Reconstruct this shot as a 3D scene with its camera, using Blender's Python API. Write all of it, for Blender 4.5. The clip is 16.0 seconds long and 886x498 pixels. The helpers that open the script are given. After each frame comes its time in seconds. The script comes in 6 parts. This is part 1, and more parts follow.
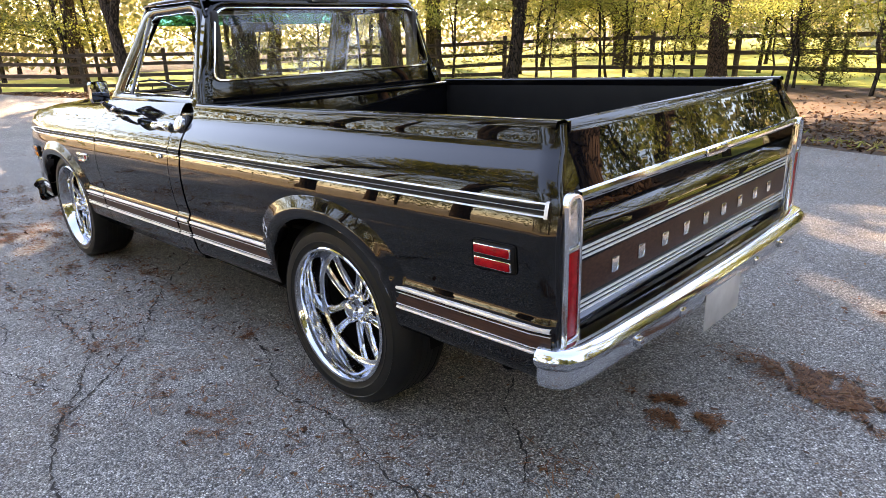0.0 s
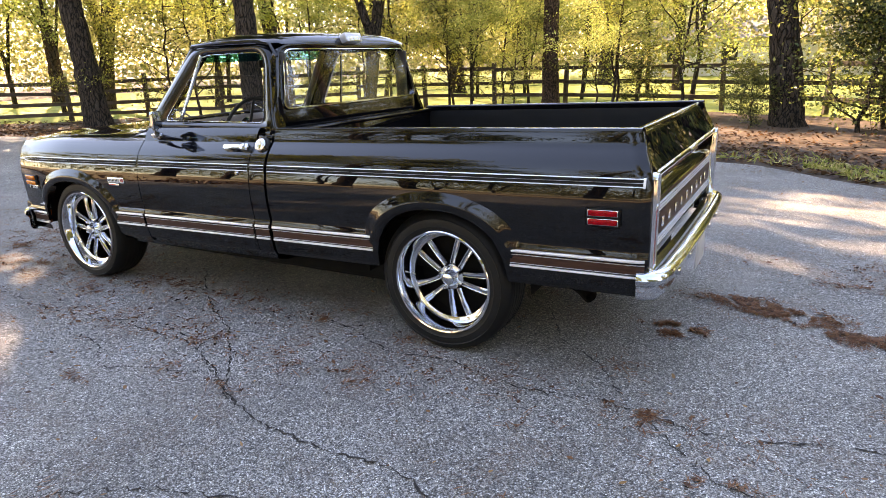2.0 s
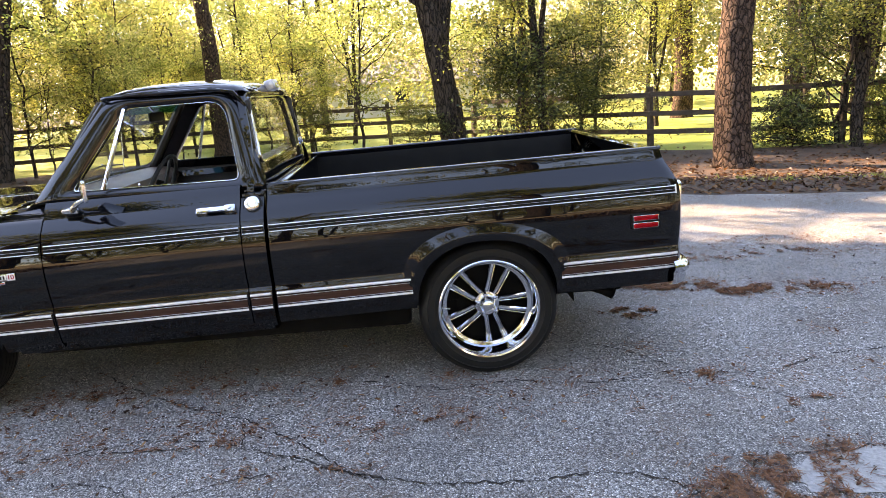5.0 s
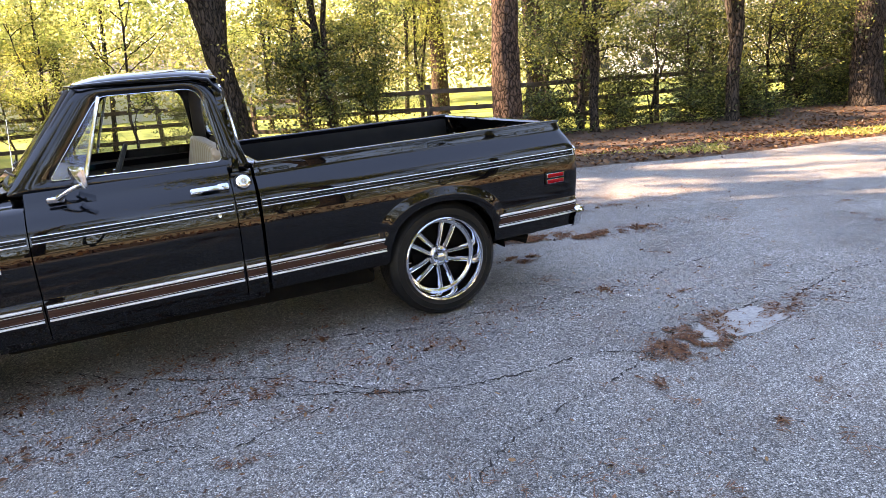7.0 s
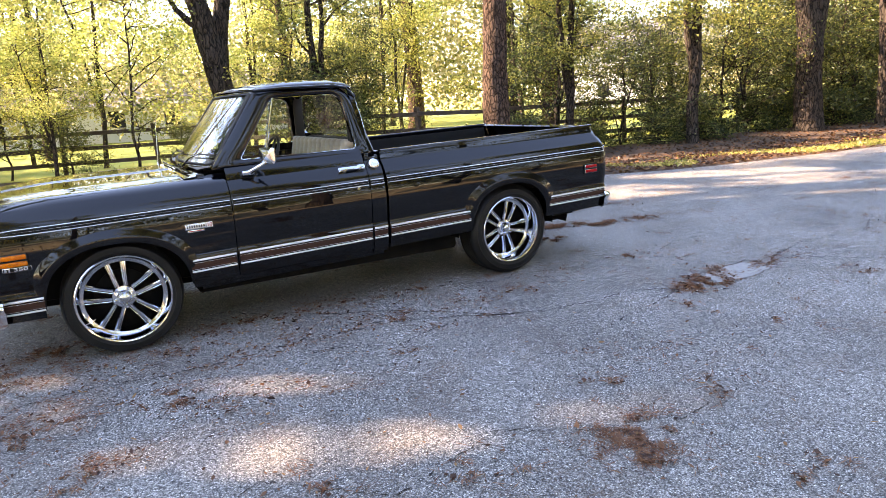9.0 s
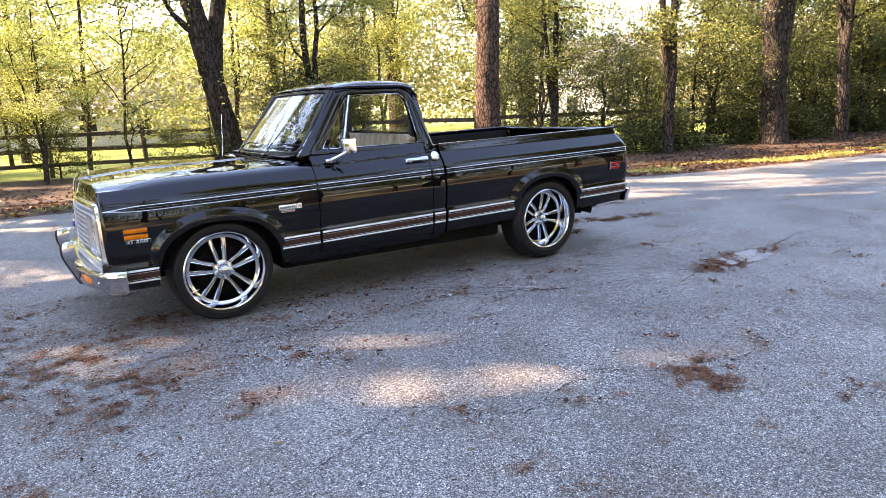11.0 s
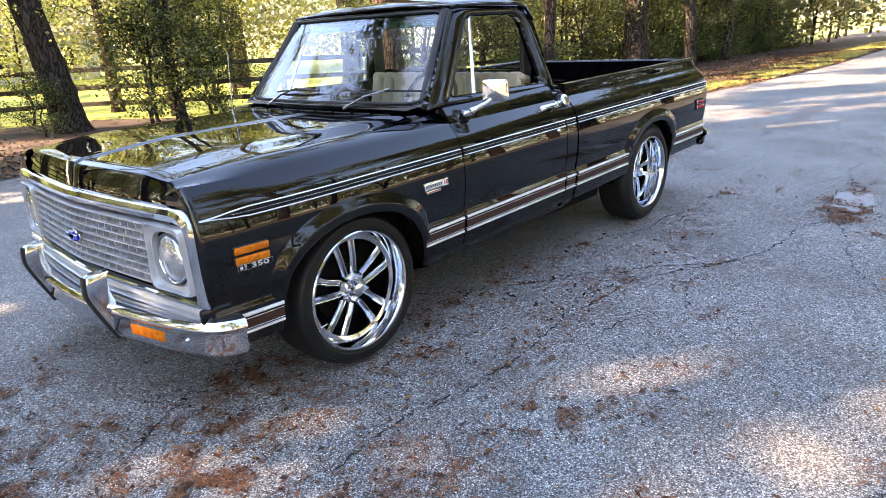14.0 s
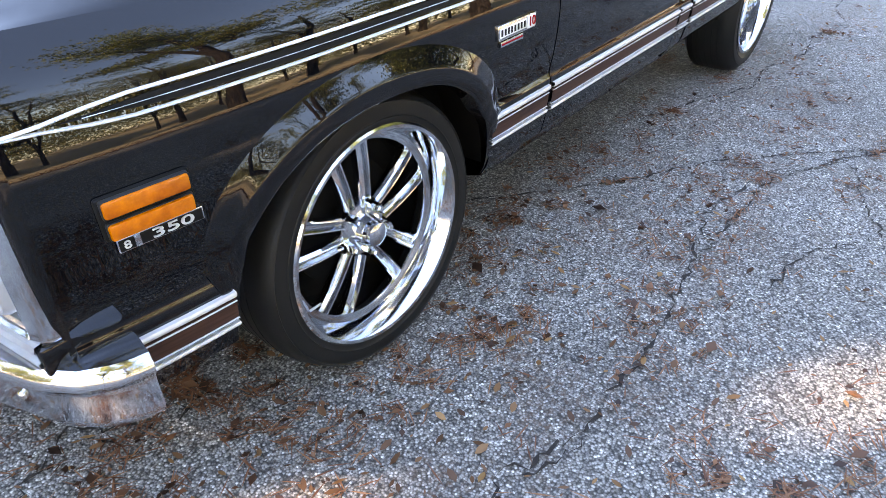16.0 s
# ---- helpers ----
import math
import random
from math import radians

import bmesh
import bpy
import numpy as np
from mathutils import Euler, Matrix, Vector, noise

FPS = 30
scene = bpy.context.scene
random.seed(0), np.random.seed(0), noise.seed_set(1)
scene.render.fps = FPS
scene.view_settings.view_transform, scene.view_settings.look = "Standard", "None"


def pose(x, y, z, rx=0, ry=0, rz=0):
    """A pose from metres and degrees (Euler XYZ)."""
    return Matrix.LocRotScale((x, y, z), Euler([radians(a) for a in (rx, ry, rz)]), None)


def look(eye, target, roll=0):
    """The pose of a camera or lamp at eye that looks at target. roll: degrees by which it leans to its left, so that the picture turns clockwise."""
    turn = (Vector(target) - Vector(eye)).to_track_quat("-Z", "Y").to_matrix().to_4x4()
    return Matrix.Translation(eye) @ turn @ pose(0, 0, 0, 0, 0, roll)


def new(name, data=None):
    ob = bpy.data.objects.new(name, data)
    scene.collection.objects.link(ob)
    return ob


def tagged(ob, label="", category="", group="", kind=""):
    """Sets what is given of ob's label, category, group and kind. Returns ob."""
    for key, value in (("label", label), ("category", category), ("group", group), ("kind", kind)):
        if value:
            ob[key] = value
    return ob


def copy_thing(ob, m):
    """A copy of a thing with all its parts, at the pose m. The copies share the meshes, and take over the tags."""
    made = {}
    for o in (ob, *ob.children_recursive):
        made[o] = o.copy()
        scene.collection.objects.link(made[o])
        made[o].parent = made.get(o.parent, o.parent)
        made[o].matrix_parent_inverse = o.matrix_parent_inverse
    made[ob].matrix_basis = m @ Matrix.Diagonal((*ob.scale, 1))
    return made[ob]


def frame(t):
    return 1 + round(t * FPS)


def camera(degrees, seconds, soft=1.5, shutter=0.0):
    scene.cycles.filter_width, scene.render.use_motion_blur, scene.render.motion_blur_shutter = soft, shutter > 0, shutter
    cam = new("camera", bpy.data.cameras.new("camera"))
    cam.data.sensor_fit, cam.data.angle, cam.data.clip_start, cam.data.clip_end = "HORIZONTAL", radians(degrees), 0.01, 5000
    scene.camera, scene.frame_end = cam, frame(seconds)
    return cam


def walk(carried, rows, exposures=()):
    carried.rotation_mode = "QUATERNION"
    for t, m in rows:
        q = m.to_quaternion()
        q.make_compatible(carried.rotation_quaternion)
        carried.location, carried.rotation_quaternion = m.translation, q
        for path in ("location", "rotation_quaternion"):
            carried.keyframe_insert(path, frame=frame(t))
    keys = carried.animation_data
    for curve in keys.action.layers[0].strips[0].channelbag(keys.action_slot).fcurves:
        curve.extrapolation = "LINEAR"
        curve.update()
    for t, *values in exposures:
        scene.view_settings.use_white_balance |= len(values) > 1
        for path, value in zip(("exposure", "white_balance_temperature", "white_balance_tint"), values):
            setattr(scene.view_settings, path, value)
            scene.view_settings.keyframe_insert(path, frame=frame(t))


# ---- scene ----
cam = camera(68.0, 16.0, soft=0.6)
PATH = [
    (0, (1.923, -2.311, 1.388), (0.591, -0.956, 0.765), -2.0),
    (0.5, (1.905, -2.711, 1.41), (0.729, -1.217, 0.792), -2.4),
    (1, (1.899, -3.092, 1.406), (0.788, -1.537, 0.817), -2.1),
    (1.5, (1.786, -3.425, 1.427), (0.75, -1.809, 0.866), -0.6),
    (2, (1.55, -3.684, 1.467), (0.608, -2.011, 0.908), -1.7),
    (2.5, (1.251, -3.8, 1.49), (0.455, -2.048, 0.946), -0.6),
    (3, (0.917, -3.963, 1.52), (0.274, -2.145, 0.988), -0.5),
    (3.5, (0.585, -4.035, 1.53), (0.088, -2.169, 1.008), -1.5),
    (4, (0.261, -4.038, 1.541), (-0.103, -2.132, 1.054), -1.8),
    (4.5, (-0.102, -4.091, 1.54), (-0.224, -2.154, 1.06), -3.6),
    (5, (-0.391, -4.227, 1.521), (-0.297, -2.286, 1.047), -3.7),
    (5.2, (-0.513, -4.272, 1.517), (-0.291, -2.344, 1.031), -3.1),
    (7.3, (-1.901, -4.705, 1.516), (-1.073, -2.957, 1.007), -3.7),
    (7.5, (-2.05, -4.776, 1.513), (-1.206, -3.034, 1.01), -3.2),
    (8, (-2.426, -4.928, 1.488), (-1.551, -3.198, 0.996), -3.0),
    (8.2, (-2.561, -5.006, 1.486), (-1.675, -3.279, 1.003), -3.2),
    (10.3, (-3.66, -5.677, 1.382), (-2.667, -3.989, 0.975), -1.9),
    (10.5, (-3.741, -5.666, 1.38), (-2.739, -3.983, 0.974), -1.7),
    (11, (-3.964, -5.502, 1.397), (-2.935, -3.839, 0.978), -2.2),
    (11.5, (-4.109, -5.167, 1.416), (-3.053, -3.53, 0.967), -1.8),
    (12, (-4.249, -4.761, 1.442), (-3.169, -3.146, 0.97), -1.0),
    (12.5, (-4.471, -4.355, 1.462), (-3.3, -2.813, 0.961), -0.9),
    (13, (-4.569, -3.894, 1.46), (-3.333, -2.411, 0.937), -1.7),
    (13.5, (-4.667, -3.491, 1.458), (-3.336, -2.107, 0.896), -1.3),
    (14, (-4.711, -3.095, 1.429), (-3.308, -1.809, 0.813), -2.9),
    (14.5, (-4.651, -2.69, 1.402), (-3.245, -1.455, 0.694), -2.8),
    (15, (-4.54, -2.357, 1.363), (-3.079, -1.244, 0.57), -2.5),
    (15.5, (-4.218, -2.076, 1.275), (-2.776, -1.053, 0.342), -2.6),
    (16, (-3.872, -1.888, 1.190), (-2.567, -0.844, 0.097), -0.8),
]
walk(cam, [(t, look(eye, target, roll)) for t, eye, target, roll in PATH],
     exposures=((0, 3.48, 11500, 25), (5, 3.52, 10500, 25), (8, 3.51, 9800, 25), (11, 3.50, 9400, 25), (14, 3.59, 9200, 22), (15.2, 3.62, 9400, 20), (16, 4.05, 9800, 21)))

# ---------------------------------------------------------------- light
SUN_DIR = Vector((-0.67, 0.43, 0.60)).normalized()
world = bpy.data.worlds.new("sky")
scene.world = world
world.use_nodes = True
wn = world.node_tree.nodes
sky = wn.new("ShaderNodeTexSky")
sky.sky_type = "NISHITA"
sky.sun_disc = False
sky.sun_elevation = radians(37)
sky.sun_rotation = radians(-57)
sky.air_density, sky.dust_density, sky.ozone_density = 1.0, 0.15, 5.0
wn["Background"].inputs["Strength"].default_value = 0.15
world.node_tree.links.new(sky.outputs[0], wn["Background"].inputs["Color"])
sun_data = bpy.data.lights.new("sun", "SUN")
sun_data.energy, sun_data.angle, sun_data.color = 3.3, radians(0.6), (1.0, 0.92, 0.82)
sun = new("sun", sun_data)
sun.matrix_world = look(SUN_DIR * 60, (0, 0, 0))

# ---------------------------------------------------------------- materials


def material(name, c1, c2=None, scale=6.0, rough=0.5, metal=0.0, bump=0.0, bump_scale=80.0, coat=0.0,
             rough2=None, fine=None, fine_scale=120.0, stretch=None, spec=0.5):
    """Principled surface with two scales of noise in colour, roughness and relief."""
    m = bpy.data.materials.new(name)
    m.use_nodes = True
    n, l = m.node_tree.nodes, m.node_tree.links
    p = n["Principled BSDF"]
    p.inputs["Roughness"].default_value = rough
    p.inputs["Metallic"].default_value = metal
    p.inputs["Coat Weight"].default_value = coat
    p.inputs["Specular IOR Level"].default_value = spec
    p.inputs["Coat Roughness"].default_value = 0.02
    p.inputs["Base Color"].default_value = (*c1, 1)
    tc = n.new("ShaderNodeTexCoord")
    src = tc.outputs["Object"]
    if stretch:
        mp = n.new("ShaderNodeMapping")
        mp.inputs["Scale"].default_value = stretch
        l.new(src, mp.inputs["Vector"])
        src = mp.outputs["Vector"]
    if c2:
        t = n.new("ShaderNodeTexNoise")
        t.inputs["Scale"].default_value = scale
        t.inputs["Detail"].default_value = 5
        l.new(src, t.inputs["Vector"])
        r = n.new("ShaderNodeValToRGB")
        r.color_ramp.elements[0].position, r.color_ramp.elements[1].position = 0.3, 0.7
        r.color_ramp.elements[0].color, r.color_ramp.elements[1].color = (*c1, 1), (*c2, 1)
        l.new(t.outputs["Fac"], r.inputs["Fac"])
        out = r.outputs["Color"]
        if fine:
            t2 = n.new("ShaderNodeTexNoise")
            t2.inputs["Scale"].default_value = fine_scale
            l.new(src, t2.inputs["Vector"])
            mx = n.new("ShaderNodeMix")
            mx.data_type, mx.blend_type = "RGBA", "MULTIPLY"
            mx.inputs["Factor"].default_value = fine
            l.new(out, mx.inputs[6])
            l.new(t2.outputs["Color"], mx.inputs[7])
            out = mx.outputs[2]
        l.new(out, p.inputs["Base Color"])
        if rough2 is not None:
            mr = n.new("ShaderNodeMapRange")
            mr.inputs["To Min"].default_value, mr.inputs["To Max"].default_value = rough, rough2
            l.new(t.outputs["Fac"], mr.inputs["Value"])
            l.new(mr.outputs["Result"], p.inputs["Roughness"])
    if bump:
        tb = n.new("ShaderNodeTexNoise")
        tb.inputs["Scale"].default_value = bump_scale
        tb.inputs["Detail"].default_value = 3
        l.new(src, tb.inputs["Vector"])
        b = n.new("ShaderNodeBump")
        b.inputs["Strength"].default_value = bump
        b.inputs["Distance"].default_value = 0.01 if bump_scale > 8 else 0.03
        l.new(tb.outputs["Fac"], b.inputs["Height"])
        l.new(b.outputs["Normal"], p.inputs["Normal"])
    return m


def leaf_material(name, c1, c2, c3, through_part=0.5):
    """Thin leaves: colour differs leaf by leaf, light shines through."""
    m = bpy.data.materials.new(name)
    m.use_nodes = True
    n, l = m.node_tree.nodes, m.node_tree.links
    n.remove(n["Principled BSDF"])
    g = n.new("ShaderNodeNewGeometry")
    r = n.new("ShaderNodeValToRGB")
    r.color_ramp.elements[0].color, r.color_ramp.elements[1].color = (*c1, 1), (*c3, 1)
    e = r.color_ramp.elements.new(0.55)
    e.color = (*c2, 1)
    l.new(g.outputs["Random Per Island"], r.inputs["Fac"])
    d, t, gl = n.new("ShaderNodeBsdfDiffuse"), n.new("ShaderNodeBsdfTranslucent"), n.new("ShaderNodeBsdfGlossy")
    gl.inputs["Roughness"].default_value = 0.4
    m1, m2 = n.new("ShaderNodeMixShader"), n.new("ShaderNodeMixShader")
    m1.inputs["Fac"].default_value, m2.inputs["Fac"].default_value = through_part, 0.03
    for s in (d, t):
        l.new(r.outputs["Color"], s.inputs["Color"])
    l.new(d.outputs[0], m1.inputs[1])
    l.new(t.outputs[0], m1.inputs[2])
    l.new(m1.outputs[0], m2.inputs[1])
    l.new(gl.outputs[0], m2.inputs[2])
    l.new(m2.outputs[0], n["Material Output"].inputs["Surface"])
    return m


def bark_material(name, c1, c2, stretch):
    """Long plates of bark, parted by dark furrows."""
    m = bpy.data.materials.new(name)
    m.use_nodes = True
    n, l = m.node_tree.nodes, m.node_tree.links
    p = n["Principled BSDF"]
    p.inputs["Roughness"].default_value = 0.95
    p.inputs["Specular IOR Level"].default_value = 0.15
    tc = n.new("ShaderNodeTexCoord")
    wob = n.new("ShaderNodeTexNoise")
    wob.inputs["Scale"].default_value, wob.inputs["Detail"].default_value = 5, 4
    l.new(tc.outputs["Object"], wob.inputs["Vector"])
    shift = n.new("ShaderNodeVectorMath")
    shift.operation = "MULTIPLY_ADD"
    shift.inputs[1].default_value = (0.16, 0.16, 0.16)
    l.new(wob.outputs["Color"], shift.inputs[0])
    l.new(tc.outputs["Object"], shift.inputs[2])
    mp = n.new("ShaderNodeMapping")
    mp.inputs["Scale"].default_value = stretch
    l.new(shift.outputs[0], mp.inputs["Vector"])
    v = n.new("ShaderNodeTexVoronoi")
    v.feature = "DISTANCE_TO_EDGE"
    v.inputs["Scale"].default_value = 1.3
    l.new(mp.outputs["Vector"], v.inputs["Vector"])
    fur = n.new("ShaderNodeMapRange")
    fur.inputs["From Max"].default_value = 0.16
    l.new(v.outputs["Distance"], fur.inputs["Value"])
    g = n.new("ShaderNodeTexNoise")
    g.inputs["Scale"].default_value, g.inputs["Detail"].default_value, g.inputs["Roughness"].default_value = 3.0, 8, 0.7
    l.new(mp.outputs["Vector"], g.inputs["Vector"])
    r = n.new("ShaderNodeValToRGB")
    r.color_ramp.elements[0].position, r.color_ramp.elements[1].position = 0.32, 0.68
    r.color_ramp.elements[0].color, r.color_ramp.elements[1].color = (*c1, 1), (*c2, 1)
    l.new(g.outputs["Fac"], r.inputs["Fac"])
    mx = n.new("ShaderNodeMix")
    mx.data_type = "RGBA"
    mx.inputs[6].default_value = (c1[0] * 0.25, c1[1] * 0.25, c1[2] * 0.25, 1)
    l.new(fur.outputs["Result"], mx.inputs["Factor"])
    l.new(r.outputs["Color"], mx.inputs[7])
    l.new(mx.outputs[2], p.inputs["Base Color"])
    add = n.new("ShaderNodeMath")
    add.operation = "MULTIPLY_ADD"
    add.inputs[1].default_value = 0.5
    l.new(g.outputs["Fac"], add.inputs[0])
    l.new(fur.outputs["Result"], add.inputs[2])
    bp = n.new("ShaderNodeBump")
    bp.inputs["Strength"].default_value, bp.inputs["Distance"].default_value = 1.0, 0.025
    l.new(add.outputs[0], bp.inputs["Height"])
    l.new(bp.outputs["Normal"], p.inputs["Normal"])
    return m


def pane_material(name, tint, gloss=0.06):
    """Clear pane: mostly see-through, mirror-like at a slant."""
    m = bpy.data.materials.new(name)
    m.use_nodes = True
    n, l = m.node_tree.nodes, m.node_tree.links
    n.remove(n["Principled BSDF"])
    t, g = n.new("ShaderNodeBsdfTransparent"), n.new("ShaderNodeBsdfGlossy")
    t.inputs["Color"].default_value = (*tint, 1)
    g.inputs["Roughness"].default_value = 0.01
    f = n.new("ShaderNodeLayerWeight")
    f.inputs["Blend"].default_value = 0.5
    pw, mr = n.new("ShaderNodeMath"), n.new("ShaderNodeMapRange")
    pw.operation = "POWER"
    pw.inputs[1].default_value = 3.8
    mr.inputs["To Min"].default_value = gloss
    mx = n.new("ShaderNodeMixShader")
    l.new(f.outputs["Facing"], pw.inputs[0])
    l.new(pw.outputs[0], mr.inputs["Value"])
    l.new(mr.outputs["Result"], mx.inputs["Fac"])
    l.new(t.outputs[0], mx.inputs[1])
    l.new(g.outputs[0], mx.inputs[2])
    l.new(mx.outputs[0], n["Material Output"].inputs["Surface"])
    return m


def asphalt_material():
    """Worn chip-seal: grey stones in dark binder, with pale worn areas, rust stains and fine dirt."""
    m = bpy.data.materials.new("chip_seal_asphalt")
    m.use_nodes = True
    n, l = m.node_tree.nodes, m.node_tree.links
    p = n["Principled BSDF"]
    tc = n.new("ShaderNodeTexCoord")
    v = n.new("ShaderNodeTexVoronoi")
    v.inputs["Scale"].default_value = 165
    l.new(tc.outputs["Object"], v.inputs["Vector"])
    stone = n.new("ShaderNodeValToRGB")
    e = stone.color_ramp.elements
    e[0].color, e[1].color = (0.095, 0.090, 0.083, 1), (0.56, 0.54, 0.50, 1)
    mid = e.new(0.35)
    mid.color = (0.185, 0.174, 0.158, 1)
    hi = e.new(0.86)
    hi.color = (0.315, 0.298, 0.270, 1)
    sep = n.new("ShaderNodeSeparateColor")
    l.new(v.outputs["Color"], sep.inputs["Color"])
    l.new(sep.outputs[0], stone.inputs["Fac"])
    gap = n.new("ShaderNodeMapRange")
    gap.inputs["From Min"].default_value, gap.inputs["From Max"].default_value = 0.35, 0.75
    gap.inputs["To Min"].default_value, gap.inputs["To Max"].default_value = 1.12, 0.20
    l.new(v.outputs["Distance"], gap.inputs["Value"])
    mul = n.new("ShaderNodeMix")
    mul.data_type, mul.blend_type = "RGBA", "MULTIPLY"
    mul.inputs["Factor"].default_value = 1
    l.new(stone.outputs["Color"], mul.inputs[6])
    l.new(gap.outputs["Result"], mul.inputs[7])
    grit = n.new("ShaderNodeTexVoronoi")
    grit.inputs["Scale"].default_value = 95
    l.new(tc.outputs["Object"], grit.inputs["Vector"])
    grs = n.new("ShaderNodeSeparateColor")
    l.new(grit.outputs["Color"], grs.inputs["Color"])
    grr = n.new("ShaderNodeMapRange")
    grr.inputs["To Min"].default_value, grr.inputs["To Max"].default_value = 0.62, 1.38
    l.new(grs.outputs[1], grr.inputs["Value"])
    mulg = n.new("ShaderNodeMix")
    mulg.data_type, mulg.blend_type = "RGBA", "MULTIPLY"
    mulg.inputs["Factor"].default_value = 1
    l.new(mul.outputs[2], mulg.inputs[6])
    l.new(grr.outputs["Result"], mulg.inputs[7])
    big = n.new("ShaderNodeTexNoise")
    big.inputs["Scale"].default_value, big.inputs["Detail"].default_value = 0.9, 6
    l.new(tc.outputs["Object"], big.inputs["Vector"])
    bigr = n.new("ShaderNodeMapRange")
    bigr.inputs["From Min"].default_value, bigr.inputs["From Max"].default_value = 0.3, 0.7
    bigr.inputs["To Min"].default_value, bigr.inputs["To Max"].default_value = 0.74, 1.26
    l.new(big.outputs["Fac"], bigr.inputs["Value"])
    mul2 = n.new("ShaderNodeMix")
    mul2.data_type, mul2.blend_type = "RGBA", "MULTIPLY"
    mul2.inputs["Factor"].default_value = 1
    l.new(mulg.outputs[2], mul2.inputs[6])
    l.new(bigr.outputs["Result"], mul2.inputs[7])
    dirt = n.new("ShaderNodeTexNoise")
    dirt.inputs["Scale"].default_value, dirt.inputs["Detail"].default_value = 2.3, 8
    dirt.inputs["Roughness"].default_value = 0.7
    mp = n.new("ShaderNodeMapping")
    mp.inputs["Location"].default_value = (7, 3, 0)
    l.new(tc.outputs["Object"], mp.inputs["Vector"])
    l.new(mp.outputs["Vector"], dirt.inputs["Vector"])
    dr = n.new("ShaderNodeMapRange")
    dr.inputs["From Min"].default_value, dr.inputs["From Max"].default_value = 0.47, 0.66
    dr.inputs["To Max"].default_value = 0.9
    l.new(dirt.outputs["Fac"], dr.inputs["Value"])
    # the dirt is crumbs of bark and needle, so it breaks up finely
    crumb = n.new("ShaderNodeTexNoise")
    crumb.inputs["Scale"].default_value, crumb.inputs["Detail"].default_value = 45, 6
    crumb.inputs["Roughness"].default_value = 0.8
    l.new(tc.outputs["Object"], crumb.inputs["Vector"])
    cr = n.new("ShaderNodeMapRange")
    cr.inputs["From Min"].default_value, cr.inputs["From Max"].default_value = 0.46, 0.60
    l.new(crumb.outputs["Fac"], cr.inputs["Value"])
    both = n.new("ShaderNodeMath")
    both.operation = "MULTIPLY"
    l.new(dr.outputs["Result"], both.inputs[0])
    l.new(cr.outputs["Result"], both.inputs[1])
    mx = n.new("ShaderNodeMix")
    mx.data_type = "RGBA"
    l.new(both.outputs[0], mx.inputs["Factor"])
    l.new(mul2.outputs[2], mx.inputs[6])
    mx.inputs[7].default_value = (0.085, 0.042, 0.022, 1)
    l.new(mx.outputs[2], p.inputs["Base Color"])
    p.inputs["Roughness"].default_value = 0.75
    b = n.new("ShaderNodeBump")
    b.inputs["Strength"].default_value, b.inputs["Distance"].default_value = 0.9, 0.004
    b.invert = True
    l.new(v.outputs["Distance"], b.inputs["Height"])
    l.new(b.outputs["Normal"], p.inputs["Normal"])
    return m


BLACK = material("black_gloss_paint", (0.0018, 0.0018, 0.0022), (0.0026, 0.0026, 0.0032), 2.0, 0.012, bump=0.03, bump_scale=2.6, spec=0.47)
BLACK_SATIN = material("satin_black_paint", (0.003, 0.003, 0.003), (0.006, 0.0055, 0.005), 9, 0.7, bump=0.05, spec=0.2)
# near-black: the deep shade under the truck is put into this colour
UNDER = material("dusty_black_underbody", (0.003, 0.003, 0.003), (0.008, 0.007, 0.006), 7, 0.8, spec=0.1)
CHROME = material("chrome", (0.66, 0.69, 0.73), (0.58, 0.61, 0.65), 5, 0.045, 1.0, rough2=0.09, bump=0.01, bump_scale=10)
CHROME_OLD = material("aged_chrome", (0.62, 0.64, 0.68), (0.55, 0.57, 0.60), 22, 0.06, 1.0, rough2=0.12, bump=0.004, bump_scale=25)
ALLOY = material("polished_aluminium", (0.70, 0.70, 0.70), (0.58, 0.58, 0.58), 9, 0.16, 1.0, rough2=0.3)
TRIM = material("bright_anodised_trim", (0.74, 0.745, 0.76), (0.68, 0.685, 0.70), 12, 0.28, 0.45, rough2=0.36)
GRILLE = material("argent_silver_plastic", (0.52, 0.53, 0.55), (0.42, 0.43, 0.45), 10, 0.34, 0.6)
WOOD = material("woodgrain_applique", (0.030, 0.013, 0.009), (0.065, 0.029, 0.020), 5, 0.45, bump=0.03, stretch=(1.5, 12, 30), spec=0.2)
RUBBER = material("tyre_rubber", (0.005, 0.005, 0.005), (0.009, 0.0085, 0.008), 8, 0.5, bump=0.04, bump_scale=160, spec=0.22)
SOFT = material("black_rubber", (0.012, 0.012, 0.012), (0.02, 0.02, 0.02), 15, 0.55, spec=0.25)
RED = material("red_lens", (0.20, 0.0015, 0.004), (0.38, 0.003, 0.008), 45, 0.22, coat=0.0, bump=0.2, bump_scale=220, spec=0.2)
AMBER = material("amber_lens", (0.36, 0.070, 0.001), (0.68, 0.165, 0.002), 34, 0.16, coat=0.1, bump=0.15, bump_scale=220)
CLEAR = material("clear_ribbed_lens", (0.36, 0.37, 0.39), (0.74, 0.75, 0.77), 26, 0.06, 0.8, coat=1.0, bump=0.5, bump_scale=42)
SEAT = material("tan_vinyl", (0.34, 0.26, 0.18), (0.42, 0.32, 0.22), 7, 0.5, bump=0.06)
DASH = material("brown_padded_vinyl", (0.055, 0.030, 0.020), (0.09, 0.05, 0.033), 9, 0.5, bump=0.06)
